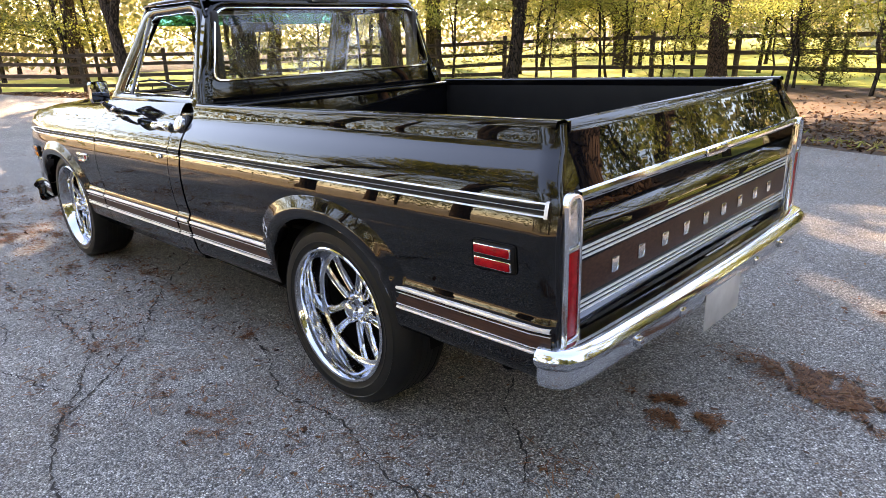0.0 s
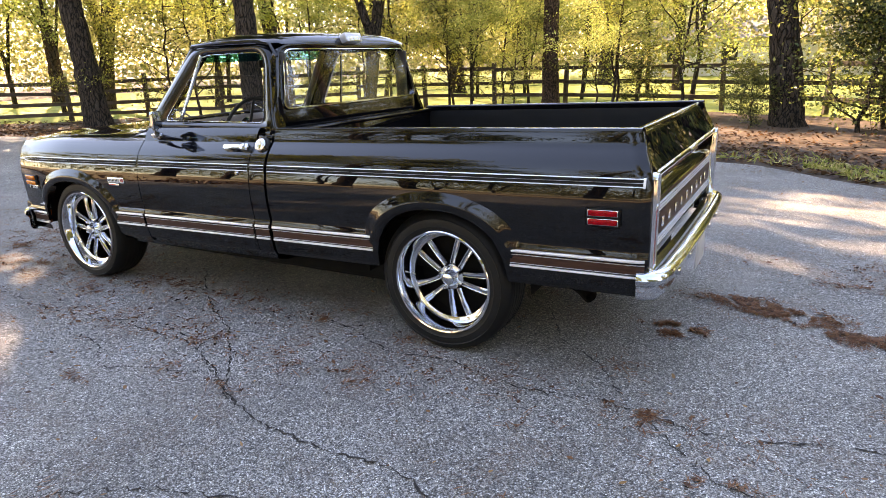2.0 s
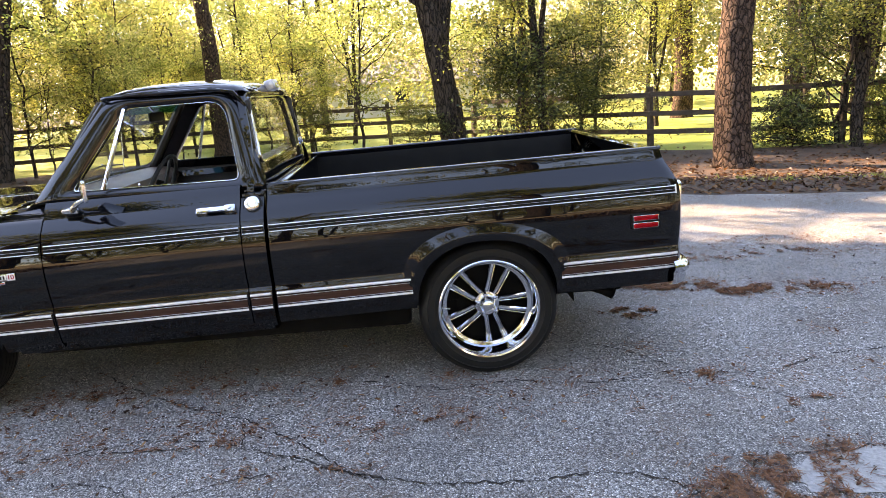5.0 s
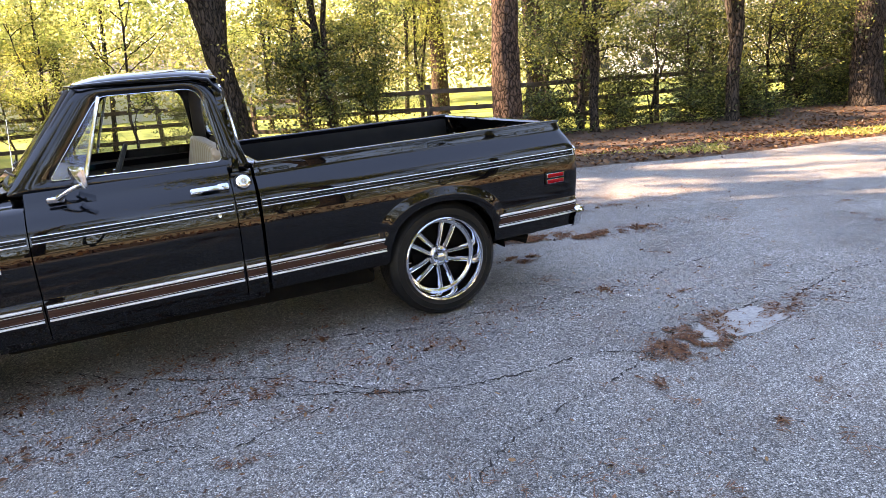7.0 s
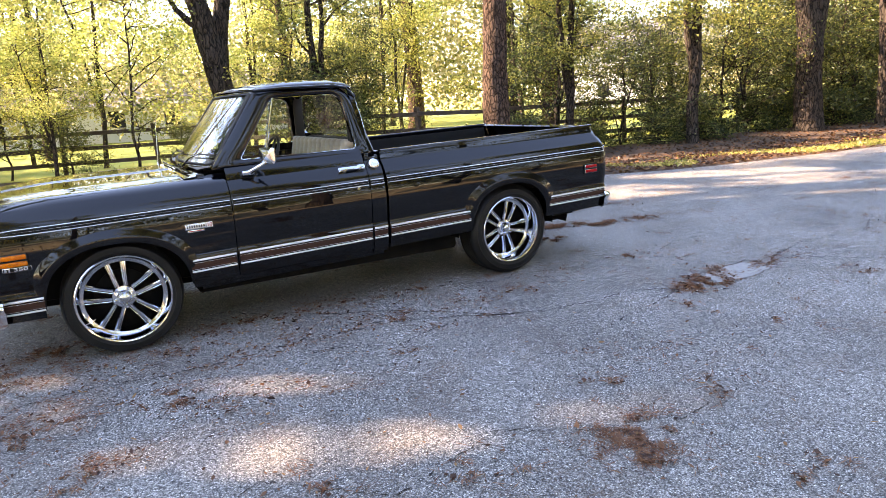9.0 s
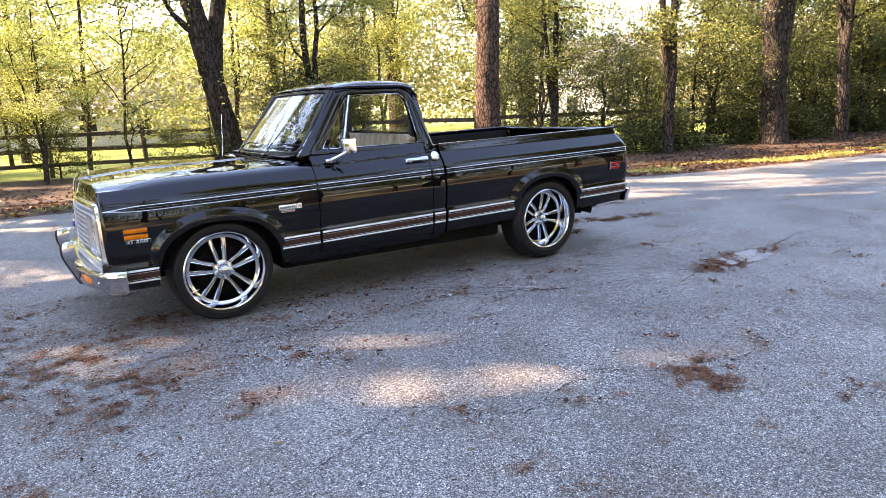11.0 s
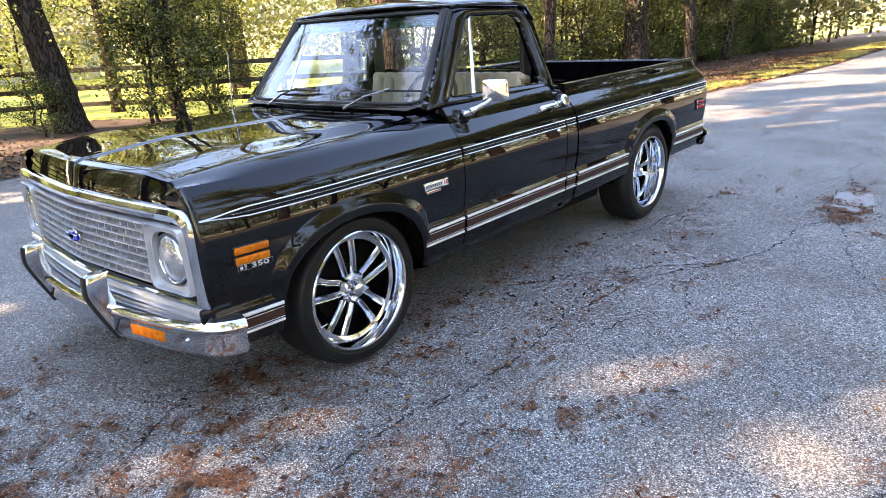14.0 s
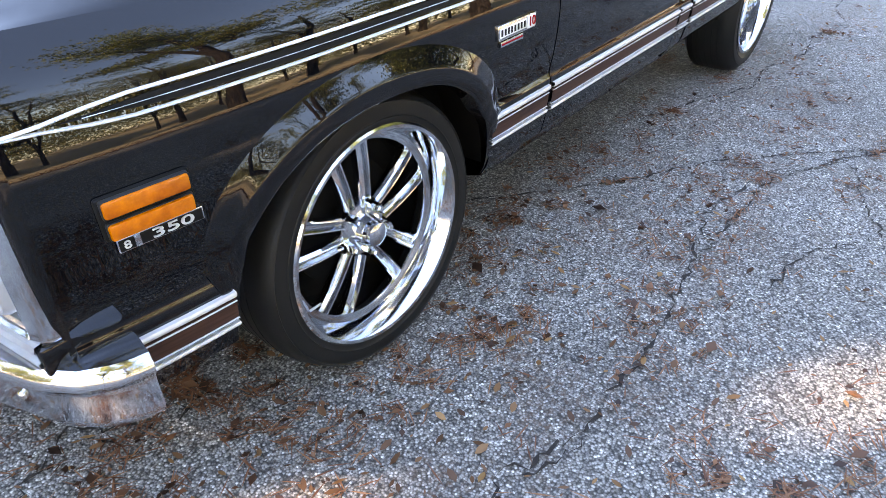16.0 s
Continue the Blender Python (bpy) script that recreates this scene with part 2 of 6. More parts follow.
CABIN = material("dark_cabin_trim", (0.009, 0.007, 0.006), (0.016, 0.013, 0.011), 8, 0.6, bump=0.05)
BLUE = material("blue_enamel", (0.006, 0.012, 0.25), (0.01, 0.02, 0.4), 30, 0.15, coat=1.0)
WHITE = material("white_enamel", (0.72, 0.72, 0.70), (0.62, 0.62, 0.60), 20, 0.35)
PLATE = material("dull_plate_metal", (0.42, 0.42, 0.41), (0.55, 0.55, 0.53), 14, 0.45, 0.5)
GLASS = pane_material("clear_glass", (0.84, 0.89, 0.88), 0.09)
TINT = pane_material("blue_green_tint_band", (0.03, 0.30, 0.36))
ASPHALT = asphalt_material()
CRACK = material("crack_filled_with_dirt", (0.005, 0.004, 0.0035), (0.022, 0.015, 0.011), 25, 0.9, bump=0.3, bump_scale=200)
PALE = material("pale_bare_aggregate", (0.19, 0.185, 0.175), (0.32, 0.31, 0.29), 70, 0.85, bump=0.4, bump_scale=180)
SOIL = material("leaf_mould_soil", (0.042, 0.023, 0.013), (0.12, 0.064, 0.034), 2.2, 0.95, bump=0.8, bump_scale=30, fine=0.8, fine_scale=38)
GRASS_GROUND = material("sunlit_lawn", (0.24, 0.30, 0.03), (0.41, 0.43, 0.075), 0.8, 0.9, bump=0.5, bump_scale=40, fine=0.5, fine_scale=30)
# sunlight put into the colour, so the flank reflects a warm gold band
DRY_GRASS = material("dry_sunlit_verge_grass", (0.32, 0.25, 0.14), (0.56, 0.45, 0.28), 1.4, 0.95, bump=0.6, bump_scale=40, fine=0.6, fine_scale=36)
BARK = bark_material("furrowed_bark", (0.030, 0.023, 0.018), (0.085, 0.066, 0.052), (10, 10, 2.0))
PINE_BARK = bark_material("plated_pine_bark", (0.045, 0.029, 0.021), (0.135, 0.086, 0.062), (11, 11, 4.2))
FENCE_WOOD = material("weathered_dark_fence_wood", (0.028, 0.019, 0.013), (0.075, 0.052, 0.036), 4, 0.85, bump=0.4, bump_scale=40, stretch=(3, 3, 3))
LEAF_YELLOW = leaf_material("backlit_yellow_green_leaves", (0.12, 0.165, 0.032), (0.29, 0.345, 0.08), (0.54, 0.52, 0.19), 0.62)
LEAF_GREEN = leaf_material("green_oak_leaves", (0.065, 0.080, 0.017), (0.20, 0.215, 0.044), (0.44, 0.41, 0.11), 0.60)
LEAF_DARK = leaf_material("dark_evergreen_leaves", (0.018, 0.031, 0.011), (0.062, 0.088, 0.024), (0.19, 0.205, 0.055), 0.40)
# paler, greyer far leaves: the haze of distance is put into their colour
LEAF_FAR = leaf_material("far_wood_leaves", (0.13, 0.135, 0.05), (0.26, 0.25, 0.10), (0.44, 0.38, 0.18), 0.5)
LEAF_DEAD = leaf_material("fallen_brown_leaves", (0.06, 0.027, 0.014), (0.15, 0.068, 0.031), (0.30, 0.155, 0.06), 0.25)
# fallen-leaf browns darkened: the thicket's shade on the verge is in the colour
LITTER = leaf_material("deep_brown_leaf_litter", (0.035, 0.017, 0.010), (0.085, 0.040, 0.020), (0.21, 0.105, 0.045), 0.2)
NEEDLES = leaf_material("fallen_rust_needles", (0.09, 0.033, 0.016), (0.18, 0.070, 0.034), (0.27, 0.125, 0.06), 0.1)
CRUMBS = leaf_material("dark_bark_and_leaf_crumbs", (0.022, 0.010, 0.006), (0.07, 0.029, 0.015), (0.20, 0.085, 0.038), 0.1)
BLADES = leaf_material("verge_grass_blades", (0.15, 0.20, 0.03), (0.30, 0.28, 0.07), (0.45, 0.36, 0.15), 0.4)
PAINT_HOUSE = material("white_house_siding", (0.78, 0.78, 0.76), (0.70, 0.70, 0.68), 1.5, 0.6, bump=0.1, bump_scale=3)
ROOF_GREY = material("grey_roof_shingle", (0.16, 0.16, 0.16), (0.24, 0.23, 0.22), 3, 0.9)
WINDOW_DARK = material("dark_window_pane", (0.02, 0.025, 0.03), (0.03, 0.035, 0.04), 3, 0.1)

# ---------------------------------------------------------------- mesh helpers
RNG = np.random.default_rng(7)


def mesh_of(bm, mat, smooth=True, sharp=40):
    me = bpy.data.meshes.new("mesh")
    bmesh.ops.recalc_face_normals(bm, faces=bm.faces)
    bm.to_mesh(me)
    bm.free()
    me.materials.append(mat)
    if smooth:
        me.polygons.foreach_set("use_smooth", [True] * len(me.polygons))
        me.set_sharp_from_angle(angle=radians(sharp))
    return me


def part(name, bm, mat, parent, label="", smooth=True, sharp=40):
    ob = new(name, mesh_of(bm, mat, smooth, sharp))
    ob.parent = parent
    return tagged(ob, label)


def mirrored(ob, parent=None, label=""):
    """The same part on the truck's other side."""
    o = new(ob.name.split(".")[0], ob.data)
    o.parent = parent or ob.parent
    o.matrix_basis = Matrix.Diagonal((1, -1, 1, 1)) @ ob.matrix_basis
    return tagged(o, label)


def pydata(name, verts, faces, mat, parent=None, smooth=False):
    me = bpy.data.meshes.new(name)
    me.from_pydata(verts, [], faces)
    me.materials.append(mat)
    if smooth:
        me.polygons.foreach_set("use_smooth", [True] * len(me.polygons))
    ob = new(name, me)
    ob.parent = parent
    return ob


def grid(rows, close_u=False, close_v=False, bm=None):
    """A skin over rows of points."""
    bm = bm or bmesh.new()
    vs = [[bm.verts.new(p) for p in r] for r in rows]
    nu, nv = len(vs), len(vs[0])
    for i in range(nu if close_u else nu - 1):
        for j in range(nv if close_v else nv - 1):
            a, b, c, d = vs[i][j], vs[(i + 1) % nu][j], vs[(i + 1) % nu][(j + 1) % nv], vs[i][(j + 1) % nv]
            if len({a, b, c, d}) == 4:
                bm.faces.new((a, b, c, d))
    return bm


def box(x0, x1, y0, y1, z0, z1, bevel=0.0, seg=2, bm=None):
    bm2 = bmesh.new()
    bmesh.ops.create_cube(bm2, size=1, matrix=Matrix.LocRotScale(((x0 + x1) / 2, (y0 + y1) / 2, (z0 + z1) / 2), None, (abs(x1 - x0), abs(y1 - y0), abs(z1 - z0))))
    if bevel:
        bmesh.ops.bevel(bm2, geom=bm2.edges[:], offset=bevel, segments=seg, affect="EDGES", profile=0.5)
    return join(bm, bm2)


def join(bm, bm2):
    if bm is None:
        return bm2
    me = bpy.data.meshes.new("tmp")
    bm2.to_mesh(me)
    bm2.free()
    bm.from_mesh(me)
    bpy.data.meshes.remove(me)
    return bm


def tube(points, radii, sides=10, bm=None, caps=True, squash=1.0):
    """A tapered tube along points."""
    bm = bm or bmesh.new()
    pts = [Vector(p) for p in points]
    rings, side = [], None
    for i, p in enumerate(pts):
        d = (pts[min(i + 1, len(pts) - 1)] - pts[max(i - 1, 0)]).normalized()
        ref = side if side is not None else (Vector((0, 0, 1)) if abs(d.z) < 0.9 else Vector((1, 0, 0)))
        u = (ref - d * ref.dot(d)).normalized() if side is not None else d.cross(ref).normalized()
        side = u
        w = d.cross(u)
        r = radii[i] if isinstance(radii, (list, tuple)) else radii
        rings.append([bm.verts.new(p + (u * math.cos(a) + w * math.sin(a) * squash) * r) for a in (2 * math.pi * k / sides for k in range(sides))])
    for a, b in zip(rings, rings[1:]):
        for k in range(sides):
            bm.faces.new((a[k], a[(k + 1) % sides], b[(k + 1) % sides], b[k]))
    if caps:
        bm.faces.new(rings[0][::-1])
        bm.faces.new(rings[-1])
    return bm


def lathe(profile, sides=64, axis="y", bm=None):
    """Turns (radius, depth) pairs round the y axis."""
    rows = [[(r * math.cos(a), d, r * math.sin(a)) for a in (2 * math.pi * k / sides for k in range(sides))] for r, d in profile]
    return grid(rows, close_v=True, bm=bm)


def move(bm, m):
    bmesh.ops.transform(bm, matrix=m, verts=bm.verts[:])
    return bm


def ramp(x, xs, ys):
    return float(np.interp(x, xs, ys))


def smooth_step(a, b, x):
    t = min(max((x - a) / (b - a), 0), 1)
    return t * t * (3 - 2 * t)

# ---------------------------------------------------------------- ground and road
# far edge of the paving, from the truck's nose round to the road that runs off behind it
EDGE_X = [-60, -22, -14, -8, -4, -1, 1, 2.2, 3.5, 5, 7, 10, 14, 20, 40, 120]
EDGE_Y = [2.0, 3.5, 5.0, 6.2, 6.4, 6.3, 5.8, 4.7, 3.8, 3.3, 2.7, 2.3, 2.0, 1.9, 2.6, 9.0]


def far_edge(x):
    return ramp(x, EDGE_X, EDGE_Y) + 0.10 * noise.noise((x * 0.9, 3.1, 0)) + 0.05 * noise.noise((x * 3.1, 8.1, 0))


def near_edge(x):
    return ramp(x, [-60, -18, -14, -11.5, -9, -6.5, -4, -1, 6, 20, 120], [-2.5, -2.6, -3.0, -3.9, -5.3, -6.9, -8.0, -8.5, -8.5, -8.0, -4.0]) + 0.12 * noise.noise((x * 0.9, 5.1, 0)) + 0.06 * noise.noise((x * 3.3, 2.1, 0))


def ground_height(x, y):
    """The verge dips a little beyond the paving, then runs level."""
    d = y - far_edge(x)
    lift = -0.02 - 0.22 * smooth_step(0.2, 4.0, d)
    bumps = 0.05 * noise.noise((x * 0.5, y * 0.5, 0)) * smooth_step(0.0, 1.5, d)
    return lift + bumps if d > 0 else -0.02


def make_ground():
    """One sheet to the horizon; its rows follow the near verge and the fence."""
    xs = np.concatenate([[-3000, -600, -150], np.arange(-60, 60.1, 0.75), [150, 600, 3000]])
    near_rows, mid_rows, lawn_rows = 24, 56, 24
    cols = []
    for x in xs:
        xc = min(max(x, -60), 60)
        a = near_edge(xc) - 1.0 + 0.25 * noise.noise((xc * 0.4, 2.0, 0.0))
        b = min(max(fence_y(xc) - 0.6, a + 4), 50)
        cols.append([-3000, -600, -150] + [-60 + (a + 60) * (k / near_rows) ** 0.5 for k in range(near_rows)] + [a + (b - a) * k / mid_rows for k in range(mid_rows)]
                    + [b + (60 - b) * k / lawn_rows for k in range(lawn_rows + 1)] + [90, 150, 600, 3000])
    n, w = len(cols[0]), len(xs)
    verts = [(x, col[j], ground_height(x, col[j])) for j in range(n) for x, col in zip(xs, cols)]
    cells = [(j, i) for j in range(n - 1) for i in range(w - 1)]
    ob = pydata("ground", verts, [(j * w + i, j * w + i + 1, (j + 1) * w + i + 1, (j + 1) * w + i) for j, i in cells], SOIL, smooth=True)
    ob.data.materials.append(GRASS_GROUND)
    ob.data.materials.append(DRY_GRASS)
    for f, (j, i) in zip(ob.data.polygons, cells):
        # unseen near verge, added bright for the truck's reflections
        if j < 3 + near_rows:
            f.material_index = 2
        elif j >= 3 + near_rows + mid_rows and xs[i] >= -40:
            f.material_index = 1
    return tagged(ob, "ground of leaf mould and sunlit lawn beyond the fence", "ground", kind="structure")


FENCE = [(-40, -8), (-27, 1.5), (-22.5, 8.5), (-15, 15), (-6, 18.6), (1.8, 16.4), (5.6, 11.6), (9.6, 10.4), (20, 10.0), (46, 10.5), (90, 15)]


def fence_y(x):
    return ramp(x, [p[0] for p in FENCE], [p[1] for p in FENCE])


def make_road():
    xs = np.concatenate([np.arange(-60, -12, 1.5), np.arange(-12, 20, 0.25), np.arange(20, 121, 2.5)])
    rows = []
    for x in xs:
        e = far_edge(x)
        b = near_edge(x)
        rows.append([(x, b - 0.03, -0.05)] + [(x, b + (e - 0.05 - b) * f, 0.0) for f in (0, 0.2, 0.4, 0.55, 0.7, 0.8, 0.9, 0.96, 1.0)] + [(x, e, -0.012), (x, e + 0.03, -0.05)])
    bm = grid(rows)
    ob = new("road", mesh_of(bm, ASPHALT, sharp=60))
    return tagged(ob, "worn grey chip-seal asphalt lane with cracks and leaves", "road", kind="structure")


def ribbon(points, width, z=0.004, seed=1):
    """A thin wandering strip on the road: a crack."""
    r = random.Random(seed)
    pts = []
    for (x0, y0), (x1, y1) in zip(points, points[1:]):
        n = max(2, int(math.hypot(x1 - x0, y1 - y0) / 0.022))
        for k in range(n):
            t = k / n
            pts.append((x0 + (x1 - x0) * t + r.gauss(0, 0.0085), y0 + (y1 - y0) * t + r.gauss(0, 0.0085)))
    pts.append(points[-1])
    verts, faces = [], []
    for i, p in enumerate(pts):
        a, b = pts[max(i - 1, 0)], pts[min(i + 1, len(pts) - 1)]
        d = Vector((b[0] - a[0], b[1] - a[1], 0)).normalized()
        s = Vector((-d.y, d.x, 0))
        fade = min(1, i / 4 + 0.15, (len(pts) - 1 - i) / 4 + 0.15)
        w = 0.46 * width * fade * r.choice((0.12, 0.3, 0.6, 0.9, 1.3, 1.7))
        verts += [(p[0] + s.x * w, p[1] + s.y * w, z), (p[0] - s.x * w, p[1] - s.y * w, z)]
        if i:
            k = 2 * i
            faces.append((k - 2, k - 1, k + 1, k))
    return verts, faces


CRACKS_BY_DOOR = [
    ([(-2.27, -0.49), (-1.95, -0.78), (-1.6, -1.04), (-1.28, -1.22), (-0.98, -1.49), (-0.7, -1.79), (-0.36, -1.92), (0.05, -1.96), (0.3, -1.93)], 0.008),
    ([(-1.28, -1.22), (-1.22, -1.5), (-0.84, -1.72), (-0.62, -1.85)], 0.006),
    ([(0.23, -1.91), (0.45, -1.98), (0.63, -2.12), (0.3, -2.25), (-0.1, -2.33), (-0.46, -2.46), (-0.8, -2.7)], 0.007),
    ([(0.63, -2.12), (0.82, -2.0), (1.0, -1.92), (1.3, -1.95), (1.7, -1.9), (1.96, -1.97), (2.6, -1.8), (3.4, -1.9), (4.3, -1.5)], 0.008),
    ([(-0.92, -0.85), (-0.6, -0.93), (-0.28, -1.08), (0.1, -1.05), (0.5, -1.16), (0.9, -1.1), (1.4, -1.2), (1.8, -1.05), (2.3, -1.02)], 0.008),
]
CRACKS_BY_NOSE = [
    ([(-3.6, -1.47), (-3.3, -1.44), (-3.07, -1.41), (-2.85, -1.5), (-2.7, -1.48), (-2.55, -1.5), (-2.07, -1.44), (-1.7, -1.35), (-1.35, -1.42)], 0.009),
    ([(-3.11, -1.42), (-3.0, -1.47), (-2.85, -1.51)], 0.006),
    ([(-2.07, -1.44), (-1.3, -1.46), (-0.82, -1.70), (-0.6, -1.85)], 0.007),
    ([(-4.5, -1.15), (-4.0, -0.8), (-3.6, -0.53), (-3.42, -0.72), (-3.2, -0.5)], 0.007),
    ([(-2.05, -1.66), (-1.76, -1.71), (-1.5, -1.88), (-1.3, -1.8), (-0.83, -1.64)], 0.006),
]
CRACKS_BY_TAIL = [
    ([(-3.2, -3.2), (-2.6, -2.9), (-2.2, -3.3), (-1.6, -3.1), (-1.0, -3.5), (-0.3, -3.4)], 0.005),
    ([(0.2, 0.0), (0.5, -0.55), (0.75, -0.75), (1.0, -1.1)], 0.006),
    ([(1.0, -1.1), (1.4, -1.5), (2.0, -1.6), (2.6, -2.4)], 0.005),
    ([(3.0, 0.5), (4.2, 0.2), (5.5, -0.6), (7.0, -0.4), (9.0, -1.2)], 0.010),
    ([(2.0, -2.0), (2.8, -2.9), (4.0, -3.2), (5.5, -4.4)], 0.008),
]


def make_cracks(road):
    lines = CRACKS_BY_DOOR + CRACKS_BY_NOSE + CRACKS_BY_TAIL
    verts, faces = [], []
    for k, (pts, w) in enumerate(lines):
        v, f = ribbon(pts, w, seed=k + 3)
        o = len(verts)
        verts += v
        faces += [tuple(i + o for i in q) for q in f]
    ob = pydata("crack", verts, faces, CRACK, road)
    return tagged(ob, "dark branching cracks filled with dirt", kind="stuff")


def blob(cx, cy, rx, ry, seed, z, n=40, turn=0.0):
    vs = []
    for k in range(n):
        a = 2 * math.pi * k / n
        r = 1 + 0.35 * noise.noise((math.cos(a) * 1.6 + seed, math.sin(a) * 1.6, seed)) + 0.22 * noise.noise((math.cos(a) * 5, math.sin(a) * 5, seed))
        px, py = rx * r * math.cos(a), ry * r * math.sin(a)
        vs.append((cx + px * math.cos(turn) - py * math.sin(turn), cy + px * math.sin(turn) + py * math.cos(turn), z))
    return vs


def leaf_cards(name, centers, sizes, mat, parent=None, flat=0.0, elong=1.7, seed=1, fold=0.25, ups=None):
    """Many small folded leaves, each of two facets, in one mesh."""
    r = np.random.default_rng(seed)
    c = np.asarray(centers, float)
    n = len(c)
    d = r.normal(size=(n, 3))
    d[:, 2] *= (1 - flat)
    d /= np.linalg.norm(d, axis=1, keepdims=True)
    nrm = r.normal(size=(n, 3)) * (1 - flat)
    nrm[:, 2] += flat * 1.5
    s = np.cross(nrm, d)
    s /= np.linalg.norm(s, axis=1, keepdims=True) + 1e-9
    up = np.cross(d, s)
    sz = np.asarray(sizes, float).reshape(-1, 1) * np.ones((n, 1))
    tip, root = c + d * sz * 0.5 * elong, c - d * sz * 0.5 * elong
    a, b = c + s * sz * 0.5 + up * sz * fold, c - s * sz * 0.5 + up * sz * fold
    v = np.stack([root, a, tip, b], 1).reshape(-1, 3)
    k = np.arange(n) * 4
    tri = np.stack([k, k + 1, k + 2, k, k + 2, k + 3], 1).reshape(-1)
    me = bpy.data.meshes.new(name)
    me.vertices.add(n * 4)
    me.vertices.foreach_set("co", v.ravel())
    me.loops.add(n * 6)
    me.loops.foreach_set("vertex_index", tri)
    me.polygons.add(n * 2)
    me.polygons.foreach_set("loop_start", np.arange(n * 2) * 3)
    me.polygons.foreach_set("loop_total", np.full(n * 2, 3))
    me.update(calc_edges=True)
    me.materials.append(mat)
    ob = new(name, me)
    ob.parent = parent
    return ob


def oval_leaves(name, centers, sizes, mat, seed=1, parent=None, tilt=0.35, elong=2.0):
    """Curled pointed-oval leaves that lie about, each of four facets."""
    r = np.random.default_rng(seed)
    c = np.asarray(centers, float)
    n = len(c)
    a = r.uniform(0, 2 * math.pi, n)
    d = np.column_stack([np.cos(a), np.sin(a), r.normal(0, tilt, n)])
    s = np.column_stack([-np.sin(a), np.cos(a), r.normal(0, tilt, n)])
    up = np.cross(d, s)
    sz = np.asarray(sizes, float).reshape(-1, 1)
    curl = r.uniform(0.1, 0.9, (n, 1))
    w = r.uniform(0.7, 1.2, (n, 1))
    pts = []
    for f, g, h in ((-1, 0, 1), (-0.35, 0.42, 0.55), (0.4, 0.36, 0.6), (1, 0, 1.1), (0.4, -0.36, 0.6), (-0.35, -0.42, 0.55)):
        pts.append(c + d * sz * f * 0.5 * elong + s * sz * g * w + up * sz * curl * h * (0.5 if g == 0 else 1))
    v = np.stack(pts, 1).reshape(-1, 3)
    v[:, 2] = np.maximum(v[:, 2], 0.006)
    k = np.arange(n) * 6
    tri = np.stack([k, k + 1, k + 5, k + 1, k + 2, k + 4, k + 1, k + 4, k + 5, k + 2, k + 3, k + 4], 1).reshape(-1)
    me = bpy.data.meshes.new(name)
    me.vertices.add(n * 6)
    me.vertices.foreach_set("co", v.ravel())
    me.loops.add(n * 12)
    me.loops.foreach_set("vertex_index", tri)
    me.polygons.add(n * 4)
    me.polygons.foreach_set("loop_start", np.arange(n * 4) * 3)
    me.polygons.foreach_set("loop_total", np.full(n * 4, 3))
    me.update(calc_edges=True)
    me.materials.append(mat)
    ob = new(name, me)
    ob.parent = parent
    return ob


road = make_road()
ground = make_ground()
make_cracks(road)

# bare pale patch with rusty needles round it
pv = blob(1.35, -2.08, 0.42, 0.13, 4.0, 0.004, turn=0.08)
tagged(pydata("bare_patch", pv, [tuple(range(len(pv)))], PALE, road), "pale bare spot where the surface has worn off")


# ---------------------------------------------------------------- fallen leaves and needles
def needle_drift(name, spots, seed, label):
    r = np.random.default_rng(seed)
    cs, sz = [], []
    for k in range(320):
        # small loose tufts all over the lane
        spots = spots + [(r.uniform(-7, 8), r.uniform(-6.5, 0.5), r.uniform(0.03, 0.11), r.uniform(0.02, 0.07), int(r.uniform(20, 130)))]
    for k in range(110):
        # thicker round the truck's nose
        spots = spots + [(r.uniform(-6.5, -3.0), r.uniform(-2.8, 0.6), r.uniform(0.04, 0.14), r.uniform(0.03, 0.08), int(r.uniform(40, 200)))]
    for x, y, rx, ry, n in spots:
        n = int(n * 0.9)
        p = r.normal(size=(n, 2)) * (rx, max(ry * 1.3, 0.3 * rx)) * 0.75
        ok = np.array([noise.noise((px * 13 + seed, py * 13, 1.7)) + 0.5 * noise.noise((px * 4, py * 4, 7.7)) > 0.0 for px, py in p + (x, y)])
        q = p[ok] + (x, y)
        cs.append(np.column_stack([q, r.uniform(0.004, 0.016, len(q))]))
        sz.append(r.uniform(0.0025, 0.0050, len(q)))
    c, z = np.concatenate(cs), np.concatenate(sz)
    few = r.random(len(c)) < 0.28
    tagged(leaf_cards("leaf_crumbs", c[few], r.gamma(2.5, 0.0030, int(few.sum())) + 0.004, CRUMBS, flat=0.82, elong=1.7, seed=seed + 1, fold=0.1),
           "dark crumbs of bark and broken leaves on asphalt", "leaf litter", kind="stuff")
    return tagged(leaf_cards(name, c[~few], z[~few], NEEDLES, flat=0.93, elong=16.0, seed=seed, fold=0.0), label, "pine needles", kind="stuff")


